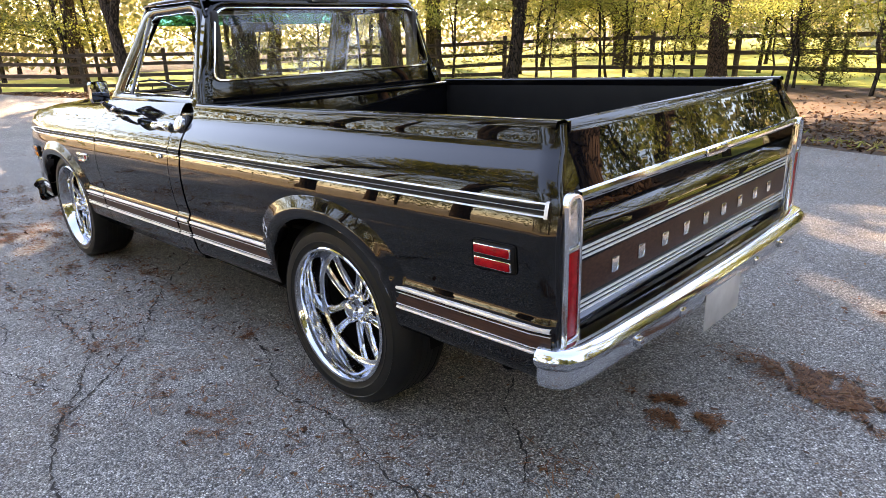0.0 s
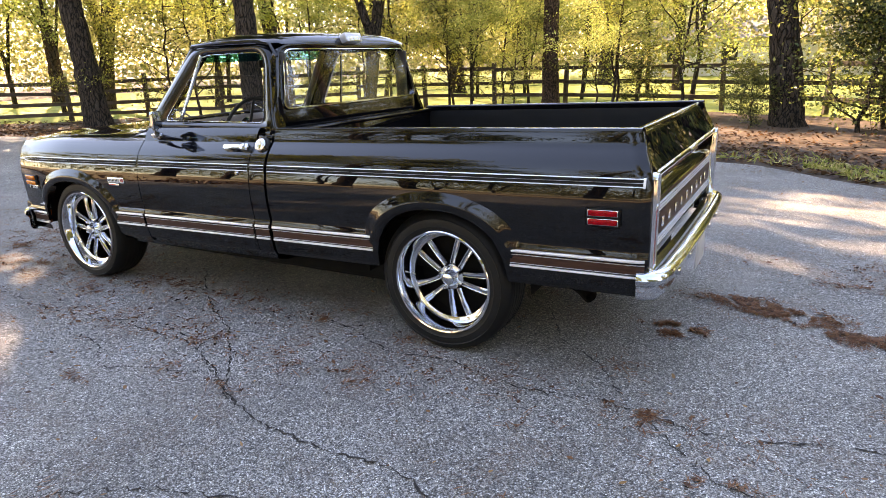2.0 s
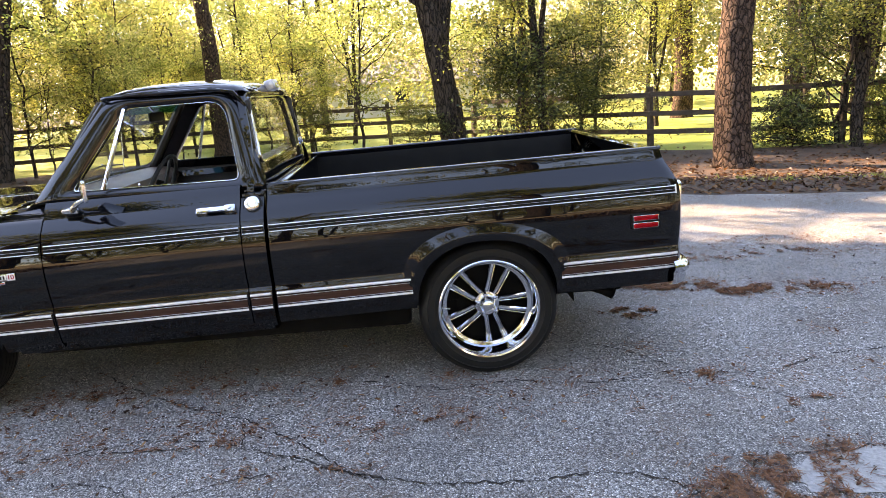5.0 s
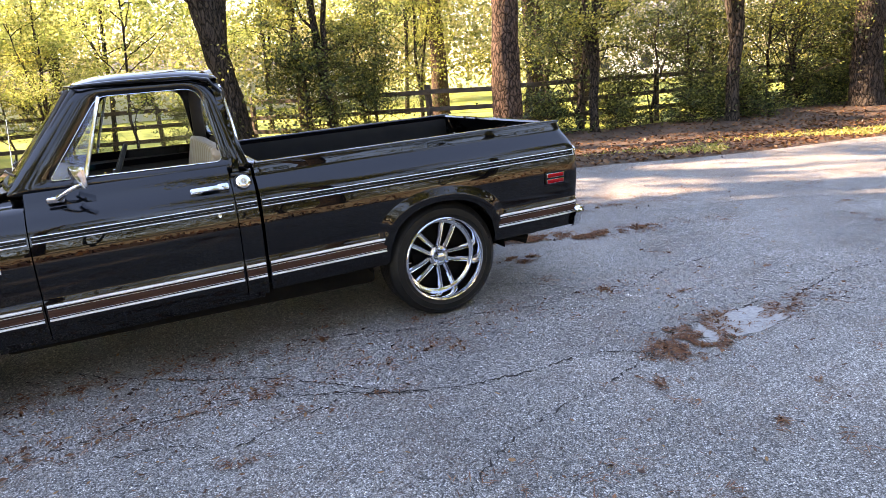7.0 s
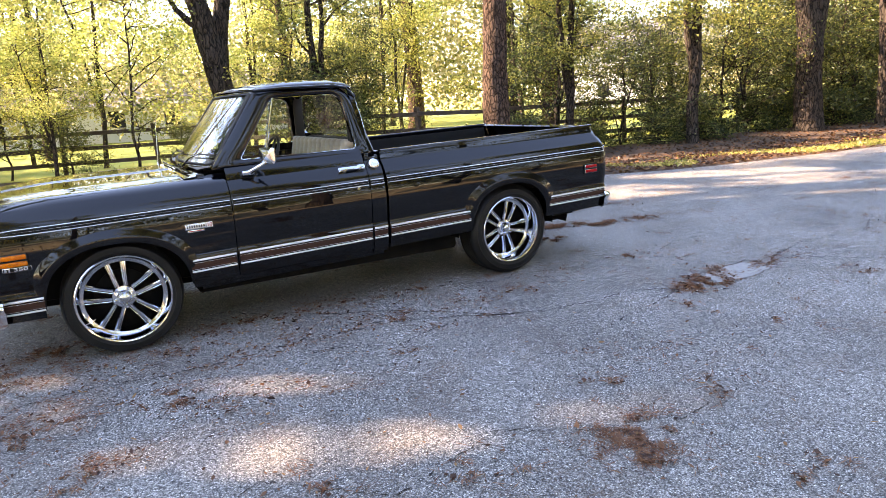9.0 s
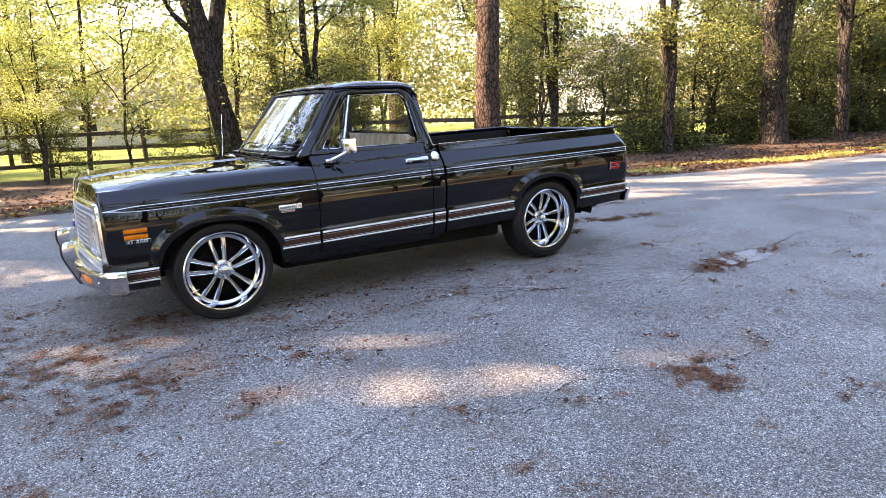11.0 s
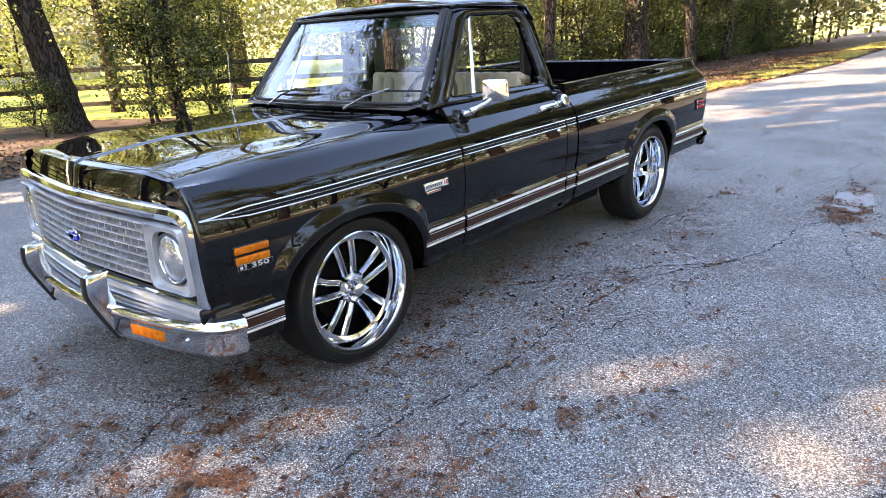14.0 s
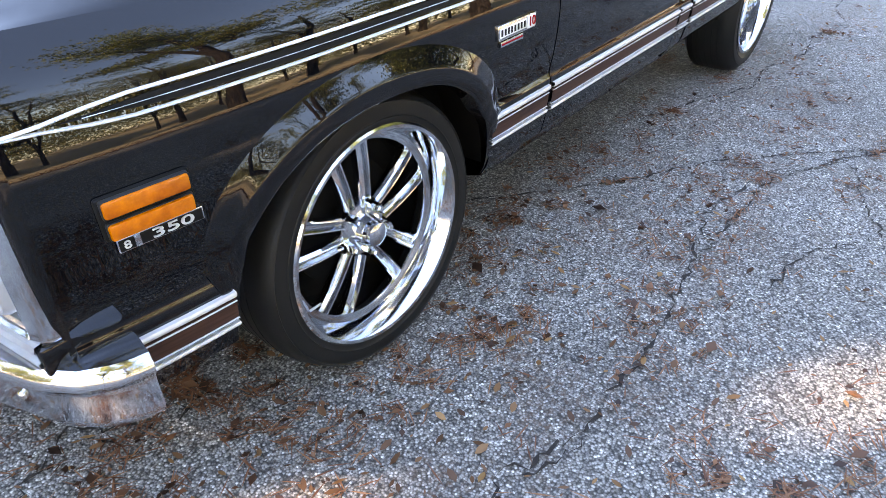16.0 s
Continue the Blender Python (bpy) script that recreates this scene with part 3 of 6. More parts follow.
DRIFTS_BEHIND_TAIL = [
    (2.4, 0.0, 0.4, 0.08, 1500), (2.3, 1.4, 0.8, 0.12, 1800), (3.6, 1.0, 0.9, 0.16, 1800), (5.2, 0.6, 0.8, 0.2, 1200), (4.5, -1.6, 0.7, 0.1, 600), (6.5, -0.4, 0.8, 0.12, 700),
    (3.0, -2.6, 0.5, 0.1, 400), (2.5, 4.2, 1.2, 0.25, 1800), (5.0, 3.2, 1.6, 0.2, 2200), (9.0, 2.3, 2.5, 0.15, 1800), (2.72, 1.0, 0.3, 0.06, 1000),
]
DRIFTS_BY_TAIL = [
    (0.85, -2.15, 0.22, 0.10, 1500), (1.05, -1.95, 0.2, 0.06, 700), (1.75, -2.05, 0.35, 0.1, 1200), (1.03, -0.17, 0.10, 0.05, 2200), (1.30, 0.42, 0.16, 0.05, 2000), (1.57, 0.30, 0.20, 0.05, 2600),
    (1.9, 0.10, 0.25, 0.06, 2600), (0.5, -1.2, 0.5, 0.06, 500), (1.4, -1.25, 0.5, 0.05, 400), (0.92, -2.16, 0.16, 0.06, 900), (2.1, 0.98, 0.35, 0.06, 1300),
]
DRIFTS_BY_DOOR = [
    (-1.1, -3.5, 0.16, 0.13, 1200), (-2.0, -0.75, 0.5, 0.06, 900), (-1.2, -1.35, 0.5, 0.08, 800), (-1.3, -0.9, 0.6, 0.10, 900), (-0.2, -1.4, 0.3, 0.05, 300), (-0.3, -2.9, 0.3, 0.1, 300),
    (-2.1, -2.2, 0.35, 0.12, 500), (-2.0, 5.2, 2.5, 0.5, 2500), (-2.2, -0.95, 0.4, 0.06, 500), (-1.15, -3.47, 0.15, 0.10, 900), (-1.83, -3.31, 0.12, 0.06, 300), (-2.3, -1.45, 0.5, 0.04, 800),
]
DRIFTS_BY_NOSE = [
    (-3.6, -1.7, 0.3, 0.16, 900), (-3.4, -0.75, 0.3, 0.2, 900), (-2.55, -2.05, 0.18, 0.12, 300), (-3.0, -0.95, 0.25, 0.12, 700), (-2.81, -1.85, 0.14, 0.08, 800),
    (-2.6, -1.09, 0.14, 0.07, 500), (-3.26, -0.66, 0.22, 0.10, 1100),
]
DRIFTS_BEFORE_NOSE = [
    (-4.2, -1.4, 0.35, 0.2, 1100), (-4.4, -0.3, 0.5, 0.25, 1100), (-4.9, 0.8, 0.7, 0.3, 1200), (-5.6, 2.2, 0.9, 0.5, 1500), (-3.9, -2.1, 0.3, 0.2, 900), (-5.2, -1.0, 0.6, 0.3, 1600),
    (-4.1, -0.55, 0.25, 0.08, 900), (-3.69, -0.93, 0.25, 0.08, 700), (-4.0, -1.2, 0.3, 0.12, 1300), (-3.66, -1.94, 0.25, 0.10, 900),
]
needle_drift("pine_needles", DRIFTS_BEHIND_TAIL + DRIFTS_BY_TAIL + DRIFTS_BY_DOOR + DRIFTS_BY_NOSE + DRIFTS_BEFORE_NOSE, 5, "rust-brown drifts of pine needles on asphalt")


def scatter_leaves():
    r = np.random.default_rng(11)
    n = 4200
    p = np.column_stack([r.uniform(-9, 9, n), r.uniform(-8, 6.2, n)])
    near = np.column_stack([r.normal(-3.3, 0.8, 520), r.normal(-1.05, 0.4, 520)])
    strip = np.column_stack([r.uniform(-7, 12, 2600), np.zeros(2600)])
    strip[:, 1] = [far_edge(x) - abs(r.normal(0, 0.5)) for x in strip[:, 0]]
    front = np.column_stack([r.uniform(-9, -3.6, 1300), r.uniform(-1.5, 6, 1300)])
    side = np.column_stack([r.uniform(-6, -1.5, 300), r.uniform(-3.2, -1.0, 300)])
    q = np.concatenate([p, near, strip, front, side])
    c = np.column_stack([q, r.uniform(0.006, 0.010, len(q))])
    return tagged(oval_leaves("fallen_leaves", c, np.minimum(r.gamma(2.2, 0.0036, len(q)) + 0.0045, 0.019), LEAF_DEAD, seed=12, tilt=0.16, elong=2.1),
                  "brown and ochre fallen leaves strewn over the asphalt", "leaves", kind="stuff")


scatter_leaves()


def litter_on_verge():
    r = np.random.default_rng(21)
    x = r.uniform(-24, 34, 26000)
    y = np.array([far_edge(a) for a in x]) + np.abs(r.normal(0, 3.2, len(x))) + 0.05
    ok = np.array([b < fence_y(a) + 0.5 for a, b in zip(x, y)])
    x, y = x[ok], y[ok]
    xn = r.uniform(-22, 26, 9000)
    yn = np.array([near_edge(a) for a in xn]) - np.abs(r.normal(0, 2.6, len(xn))) + 0.1
    x, y = np.concatenate([x, xn]), np.concatenate([y, yn])
    z = np.array([ground_height(a, b) for a, b in zip(x, y)]) + 0.02
    return tagged(leaf_cards("leaf_litter", np.column_stack([x, y, z]), r.uniform(0.035, 0.075, len(x)), LITTER, flat=0.7, elong=1.7, seed=22),
                  "deep litter of brown fallen leaves along the verge", "leaf litter", kind="stuff")


litter_on_verge()


def grass_tufts():
    r = np.random.default_rng(31)
    x = np.concatenate([r.uniform(1.5, 40, 15000), r.uniform(-10, 2, 1500)])
    y = np.array([far_edge(a) for a in x]) + r.gamma(2.0, 0.35, len(x)) + 0.1
    ok = np.array([noise.noise((a * 0.8, b * 0.8, 4.4)) > -0.1 for a, b in zip(x, y)])
    x, y = x[ok], y[ok]
    z = np.array([ground_height(a, b) for a, b in zip(x, y)]) + 0.045
    ob = leaf_cards("verge_grass", np.column_stack([x, y, z]), r.uniform(0.014, 0.024, len(x)), BLADES, flat=0.0, elong=6.0, seed=32, fold=0.1)
    return tagged(ob, "thin yellow-green grass along the road edge", "grass", kind="stuff")


grass_tufts()


# ---------------------------------------------------------------- fence
def make_fence():
    root = tagged(new("fence"), "weathered dark wooden post and rail fence", "fence")
    post = box(-0.065, 0.065, -0.065, 0.065, -0.3, 1.48, 0.012, 1)
    post_me = mesh_of(post, FENCE_WOOD, False)
    rail_me = mesh_of(box(-0.5, 0.5, -0.020, 0.020, -0.060, 0.060, 0.008, 1), FENCE_WOOD, False)
    r = random.Random(5)
    line = []
    for (x0, y0), (x1, y1) in zip(FENCE, FENCE[1:]):
        d = math.hypot(x1 - x0, y1 - y0)
        n = max(1, round(d / 2.45))
        line += [(x0 + (x1 - x0) * k / n, y0 + (y1 - y0) * k / n) for k in range(n)]
    line = [p for p in line if -28 < p[0] < 60]
    for p, q in zip(line, line[1:]):
        z = ground_height(*p)
        o = new("post", post_me)
        o.parent = root
        o.matrix_basis = pose(p[0], p[1], z, r.uniform(-2, 2), r.uniform(-2, 2), r.uniform(0, 90))
        z2 = ground_height(*q)
        heights = (0.22, 0.55, 0.92, 1.25) if p[0] < -13 else (0.40, 0.82, 1.28)
        for h in heights:
            a, b = Vector((*p, z + h + r.uniform(-0.03, 0.03))), Vector((*q, z2 + h + r.uniform(-0.03, 0.03)))
            o = new("rail", rail_me)
            o.parent = root
            d = b - a
            side = Vector((d.y, -d.x, 0)).normalized() * 0.075
            o.matrix_basis = Matrix.Translation((a + b) / 2 + side) @ d.to_track_quat("X", "Z").to_matrix().to_4x4() @ Matrix.Diagonal((d.length + 0.08, 1, 1, 1))
    return root


make_fence()


# ---------------------------------------------------------------- trees
def branch_path(r, start, direction, length, n, wander, lift):
    pts, d, p = [Vector(start)], Vector(direction).normalized(), Vector(start)
    for _ in range(n):
        d = (d + Vector((r.gauss(0, wander), r.gauss(0, wander), r.gauss(0, wander) + lift))).normalized()
        p = p + d * (length / n)
        pts.append(p.copy())
    return pts


# where the sun reaches the lane: place, half axes, turn, share of the leaves that stay
GAPS = [(-2.40, -2.70, 0.90, 0.25, -0.50, 0.10), (-3.40, -0.93, 0.42, 0.26, -0.95, 0.0), (-2.36, -1.84, 0.62, 0.20, -0.62, 0.08), (-3.75, -1.30, 0.80, 0.24, -0.75, 0.36),
        (-1.1, -3.2, 0.5, 0.12, -0.5, 0.3), (-3.8, 5.2, 1.5, 0.6, -0.57, 0.1), (-5.5, 2.6, 2.2, 0.8, -0.57, 0.15), (-2.0, 4.6, 2.0, 0.4, -0.57, 0.15),
        (2.6, 2.3, 2.3, 0.95, -0.45, 0.14), (2.2, 3.3, 1.6, 0.5, -0.57, 0.08), (3.4, 1.5, 1.3, 0.2, -0.57, 0.06), (1.5, 1.3, 0.7, 0.14, -0.57, 0.08), (3.6, 0.2, 1.0, 0.13, -0.5, 0.1), (5.0, -0.2, 1.5, 0.2, -0.57, 0.08),
        (5.6, 0.8, 1.8, 0.3, -0.57, 0.1), (7.2, 0.4, 1.7, 0.3, -0.57, 0.1), (6.2, 1.9, 1.8, 0.4, -0.57, 0.1), (8.4, -1.2, 1.9, 0.28, -0.57, 0.1), (10.0, -0.6, 2.0, 0.35, -0.57, 0.1), (12.5, 0.4, 2.6, 0.5, -0.57, 0.1)]


def make_tree(name, seed, height, radius, lean=(0, 0), bark=BARK, leaves=LEAF_GREEN, first=0.35, limbs=9, spread=4.5, n_leaves=16000,
              leaf=0.085, fork=None, label="", clump=0.55, droop=0.0, at=None, low=0.25, flat=0.5):
    """A tapered trunk with limbs and twigs in one mesh, and a loose crown of leaf clumps."""
    r, rn = random.Random(seed), np.random.default_rng(seed)
    root = tagged(new(name), label, "tree")
    bm = bmesh.new()
    n = 9
    trunk = [Vector((lean[0] * (k / n) + r.gauss(0, 0.05) * (k > 0), lean[1] * (k / n) + r.gauss(0, 0.05) * (k > 0), height * k / n - 0.15 * (k == 0))) for k in range(n + 1)]
    rad = [radius * (1.35 if k == 0 else 1.0 - 0.72 * (k / n) ** 1.1) for k in range(n + 1)]
    flare = [trunk[0], trunk[0].lerp(trunk[1], 0.14), trunk[0].lerp(trunk[1], 0.35)] + trunk[1:]
    frad = [radius * 1.5, radius * 1.18, radius * 1.02] + rad[1:]
    stems = [(trunk, rad)]
    if fork:
        z0, out, top = fork
        i = int(z0 / height * n)
        p = trunk[i].lerp(trunk[i + 1], z0 / height * n - i)
        second = [p + Vector((out[0] * t + r.gauss(0, 0.04), out[1] * t + r.gauss(0, 0.04), (top - z0) * t ** 0.92)) for t in (k / 7 for k in range(8))]
        stems.append((second, [radius * 0.72 * (1 - 0.7 * k / 7) for k in range(8)]))
    # close rings low on the trunk carry the furrows of the bark
    zs = [p.z for p in flare]
    dense_z = [z for z in np.arange(zs[0], min(6.0, height * 0.7), 0.13)] + [z for z in zs if z > min(6.0, height * 0.7)]
    stem = [Vector([float(np.interp(z, zs, [p[i] for p in flare])) for i in range(3)]) for z in dense_z]
    tube(stem, [float(np.interp(z, zs, frad)) for z in dense_z], 26, bm)
    bm.normal_update()
    for v in bm.verts:
        a = noise.noise((v.co.x * 9, v.co.y * 9, v.co.z * 1.7)) + 0.6 * noise.noise((v.co.x * 17, v.co.y * 17, v.co.z * 4.0))
        v.co += v.normal * (abs(a) - 0.28) * 0.11 * radius
    for s, q in stems[1:]:
        tube(s, q, 10, bm)
    tips = []
    for s, q in stems:
        m = max(3, int(limbs / len(stems)))
        for k in range(m):
            f = first + (0.97 - first) * (k + r.random() * 0.7) / m
            i = min(int(f * (len(s) - 1)), len(s) - 2)
            t = f * (len(s) - 1) - i
            p = s[i].lerp(s[i + 1], t)
            a = r.uniform(0, 2 * math.pi)
            ln = spread * r.uniform(0.55, 1.0) * (1.15 - 0.6 * f)
            path = branch_path(r, p, (math.cos(a), math.sin(a), r.uniform(0.1, 0.75)), ln, 7, 0.2, 0.02 - droop)
            br = max(0.02, q[i] * r.uniform(0.28, 0.5))
            tube(path, [br * (1 - 0.85 * j / 7) for j in range(8)], 6, bm, caps=False)
            for j in range(2, 8):
                tips.append(path[j])
                for _ in range(2 if j < 7 else 3):
                    a2 = r.uniform(0, 2 * math.pi)
                    tw = branch_path(r, path[j], (math.cos(a2), math.sin(a2), r.uniform(-0.3, 0.6)), ln * r.uniform(0.16, 0.36), 3, 0.28, -droop)
                    tube(tw, [br * 0.25, br * 0.18, br * 0.12, 0.003], 3, bm, caps=False)
                    tips += [tw[1], tw[2], tw[3], tw[3]]
        tips += [s[-1]] * 4
    for v in bm.verts:
        v.co += Vector((noise.noise(v.co * 3.0), noise.noise(v.co * 3.0 + Vector((5, 0, 0))), 0)) * 0.035 * min(1, radius * 3)
    part("trunk", bm, bark, root, sharp=60)
    t = np.array([tuple(p) for p in tips])
    pick = rn.integers(0, len(t), n_leaves)
    c = t[pick] + rn.normal(size=(n_leaves, 3)) * (1, 1, flat) * clump * (0.25 + 0.75 * rn.random((n_leaves, 1)))
    c = c[c[:, 2] > low * (1 + 0.35 * rn.normal(size=len(c)))]
    if at:
        # loose gaps in the crown through which the sun reaches the lane
        k = ((c[:, 2] + ground_height(*at) - 0.03) / SUN_DIR.z).reshape(-1, 1)
        g = c[:, :2] + at - k * np.array((SUN_DIR.x, SUN_DIR.y))
        keep = np.ones(len(c), bool)
        for gx, gy, rx, ry, turn, few in GAPS:
            u = (g - (gx, gy)) @ np.array(((math.cos(turn), -math.sin(turn)), (math.sin(turn), math.cos(turn))))
            keep &= ((u[:, 0] / rx) ** 2 + (u[:, 1] / ry) ** 2 > 1) | (rn.random(len(c)) < few)
        c = c[keep]
    leaf_cards("crown", c, leaf * rn.uniform(0.6, 1.4, len(c)), leaves, root, seed=seed, flat=0.3, elong=1.6)
    return root


# repeats that one could count
GROUPS = dict(young_tree="young trees about the fence", sapling="saplings by the fence", thicket_shrub="tangled shrubs along the fence",
              evergreen_shrub="small shrubs by the fence", evergreen_tree="evergreens in the thicket", slim_tree="slim trees by the road",
              lane_tree="trees on the near side of the lane", pine_tree="tall pines", oak_tree="oaks", forked_oak_tree="forked oaks", shade_oak_tree="broad oaks over the lane")


def place(ob, x, y, turn=0.0, s=1.0, label=""):
    ob.matrix_basis = pose(x, y, ground_height(x, y) - 0.03, 0, 0, turn) @ Matrix.Diagonal((s, s, s, 1))
    return tagged(ob, label, group=GROUPS[ob.name.split(".")[0]])


def again(ob, x, y, turn, s=1.0, label=""):
    o = copy_thing(ob, pose(x, y, ground_height(x, y) - 0.03, 0, 0, turn))
    o.scale = (s, s, s)
    return tagged(o, label, group=GROUPS[o.name.split(".")[0]])


pine = make_tree("pine_tree", 3, 17, 0.31, (0.2, 0.1), PINE_BARK, LEAF_GREEN, 0.42, 12, 4.2, 9000, 0.07, label="tall straight pine with plated brown bark")
place(pine, 5.7, 7.7, 20)
again(pine, -6.3, 18.0, 140, 0.9, "tall straight pine standing before the fence")
oak = make_tree("oak_tree", 8, 13, 0.35, (-2.0, 0.6), BARK, LEAF_GREEN, 0.24, 18, 5.0, 12000, 0.06, fork=(2.5, (1.5, 0.5), 11), label="stout oak with dark furrowed bark that forks above head height", low=2.2)
place(oak, 1.04, 13.6, 0)
fork_oak = make_tree("forked_oak_tree", 14, 12, 0.42, (1.6, 0.2), BARK, LEAF_DARK, 0.30, 14, 4.8, 20000, 0.062, fork=(2.6, (-1.4, 0.3), 11), label="stout dark oak that forks low", low=1.6)
place(fork_oak, 18.0, 7.9, 180)
vee = make_tree("forked_oak_tree", 17, 11, 0.21, (2.2, 0.2), BARK, LEAF_YELLOW, 0.3, 12, 4.2, 10000, 0.06, fork=(2.2, (-3.2, 0.3), 10), low=2.4, label="oak that forks into two dark stems before the fence")
place(vee, -11.5, 14.6, 0)
again(vee, -20.4, 6.4, 200, 0.95, "stout forked oak leaning over the verge")
shade_args = dict(bark=BARK, leaves=LEAF_DARK, first=0.22, limbs=22, spread=9.0, leaf=0.135, fork=(4.0, (2.4, -1.2), 17), clump=0.95)
shade_oak = make_tree("shade_oak_tree", 23, 19, 0.36, (-1.2, -0.4), n_leaves=78000, label="broad oak with dark green leaves over the lane", at=(-17.8, 9.2), **shade_args)
place(shade_oak, -17.8, 9.2, 0)
shade_two = make_tree("shade_oak_tree", 29, 18, 0.32, (1.0, -0.8), n_leaves=72000, label="broad oak with a leaning dark trunk", at=(-13.2, 11.2), **shade_args)
place(shade_two, -13.2, 11.2, 0)
again(oak, -25.0, 14.5, 250, 0.9, "oak beyond the fence")
slim = make_tree("slim_tree", 31, 11, 0.17, (0.5, 0.2), BARK, LEAF_GREEN, 0.22, 13, 3.2, 12000, 0.058, fork=(2.0, (-0.9, 0.4), 9), low=2.0, label="slim tree with twin leaning stems")
place(slim, 13.0, 8.3, 0)
again(slim, 21.0, 7.2, 70, 1.25, "slim dark tree by the road")
again(slim, 27.5, 8.2, 200, 1.2, "slim dark tree by the road")
again(slim, 36.0, 9.0, 310, 1.3, "slim dark tree by the road")
again(slim, 3.2, 12.6, 130, 0.75, "slim tree with bare lower twigs")
again(slim, 9.2, 9.3, 10, 0.7, "slim tree beside the fence")

sapling = make_tree("sapling", 41, 5.2, 0.045, (0.3, 0.1), BARK, LEAF_YELLOW, 0.15, 14, 3.0, 3600, 0.05, label="thin sapling with backlit yellow-green leaves", clump=0.30, low=1.0)
place(sapling, -1.6, 14.8, 0)
sap_green = make_tree("sapling", 47, 4.6, 0.05, (-0.4, 0.2), BARK, LEAF_GREEN, 0.12, 14, 2.9, 3600, 0.05, label="thin sapling with green leaves", clump=0.34)
place(sap_green, 2.9, 13.2, 0)
shrub = make_tree("evergreen_shrub", 53, 2.6, 0.05, (0.2, 0.0), BARK, LEAF_DARK, 0.08, 18, 1.9, 4600, 0.05, label="dark evergreen shrub by the fence", clump=0.30)
place(shrub, 2.4, 12.4, 0)

yellow = make_tree("young_tree", 83, 8.5, 0.085, (0.6, 0.3), BARK, LEAF_YELLOW, 0.20, 17, 4.6, 14000, 0.054, fork=(1.6, (-0.9, 0.5), 7.0), label="young tree with spreading yellow-green leaves", clump=0.40, low=1.9)
place(yellow, -2.2, 20.5, 0)
dusky = make_tree("young_tree", 89, 8.0, 0.09, (-0.5, 0.3), BARK, LEAF_GREEN, 0.14, 18, 4.2, 11000, 0.056, fork=(1.2, (1.0, 0.3), 7.0), label="young green tree with many thin limbs", clump=0.38, low=1.4)
place(dusky, 11.0, 14.0, 0)
evergreen = make_tree("evergreen_tree", 103, 6.5, 0.075, (0.4, -0.2), BARK, LEAF_DARK, 0.10, 22, 3.6, 11000, 0.055, fork=(0.9, (-0.8, 0.3), 5.6), label="dark evergreen tree with a ragged crown", clump=0.32, low=0.9)
place(evergreen, 4.9, 14.0, 0, 0.62)
rp = random.Random(77)
for x, y, s in ((11.4, 12.6, 0.8), (22.8, 10.9, 1.05), (27.6, 11.4, 1.1), (34.4, 10.9, 1.1), (37.0, 11.6, 1.2), (25.2, 8.6, 0.6), (34.0, 9.0, 0.7), (19.6, 9.4, 0.55), (15.6, 12.4, 0.62), (17.8, 13.6, 0.8), (20.4, 12.2, 0.9), (43.0, 8.4, 1.1), (49.0, 8.8, 1.2), (55.0, 9.6, 1.3), (62.0, 10.4, 1.4), (70.0, 10.0, 1.6)):
    again(evergreen, x, y, rp.uniform(0, 360), s, "dark evergreen tree in the thicket along the fence")
for x, y, s in ((-6.5, 22.0, 1.1), (-4.5, 24.5, 1.2), (-12.0, 24.0, 1.2), (-16.5, 16.5, 0.9), (-7.5, 19.0, 0.8), (-9.5, 23.5, 1.15), (3.4, 22.0, 1.05), (8.6, 19.0, 0.9), (10.4, 25.0, 1.2), (17.0, 20.0, 1.0), (-10.5, 20.5, 1.0), (-14.5, 19.0, 1.15), (-19.5, 15.5, 1.1), (-24.0, 12.0, 1.05), (-28.0, 7.0, 1.1), (-17.0, 24.0, 1.2), (-8.0, 27.0, 1.2), (-22.5, 19.0, 1.2), (-34.0, 4.0, 1.1), (-38.0, 9.5, 1.2), (-36.5, -1.5, 1.1), (-45.0, 5.0, 1.3), (-43.0, 14.0, 1.3), (-30.5, 2.8, 0.8), (-49.0, 10.5, 1.4), (-40.0, 3.0, 1.2), (-32.0, 9.5, 1.0), (-52.0, 1.0, 1.4), (-31.0, 14.0, 1.2), (-12.5, 29.0, 1.2), (-26.0, 22.0, 1.2), (-3.6, 15.6, 0.55), (-8.6, 16.6, 0.6), (-13.8, 14.4, 0.55), (-19.0, 10.2, 0.6)):
    if y > 17 and -13 < x < 0:
        # low young trees, with open sky above them
        s *= 0.72
    if rp.random() < 0.33 or x < -27:
        again(dusky, x, y, rp.uniform(0, 360), s, "young tree with olive green leaves beyond the fence")
    else:
        again(yellow, x, y, rp.uniform(0, 360), s, "young tree with backlit yellow-green leaves by the fence")
for x, y, s in ((25.5, 12.6, 1.0), (29.5, 11.6, 0.8), (37.5, 12.0, 1.1), (30.5, 9.2, 0.75), (42.0, 13.0, 1.2), (46.0, 16.0, 1.4), (52.0, 23.0, 1.5), (58.0, 15.0, 1.5), (-36.0, 6.5, 1.2), (-41.0, 0.5, 1.3), (-46.0, 8.5, 1.4)):
    again(evergreen if 10 < x < 44 else dusky, x, y, rp.uniform(0, 360), s * (1.2 if 10 < x < 44 else 1), "dark green tree in the thicket along the fence")
bare = make_tree("thicket_shrub", 97, 4.4, 0.055, (0.3, 0.2), BARK, LEAF_DARK, 0.06, 26, 3.4, 5000, 0.05, fork=(0.5, (0.9, -0.2), 3.8), label="tangled dark shrub with many thin branches", clump=0.34)
place(bare, 9.4, 10.2, 0)
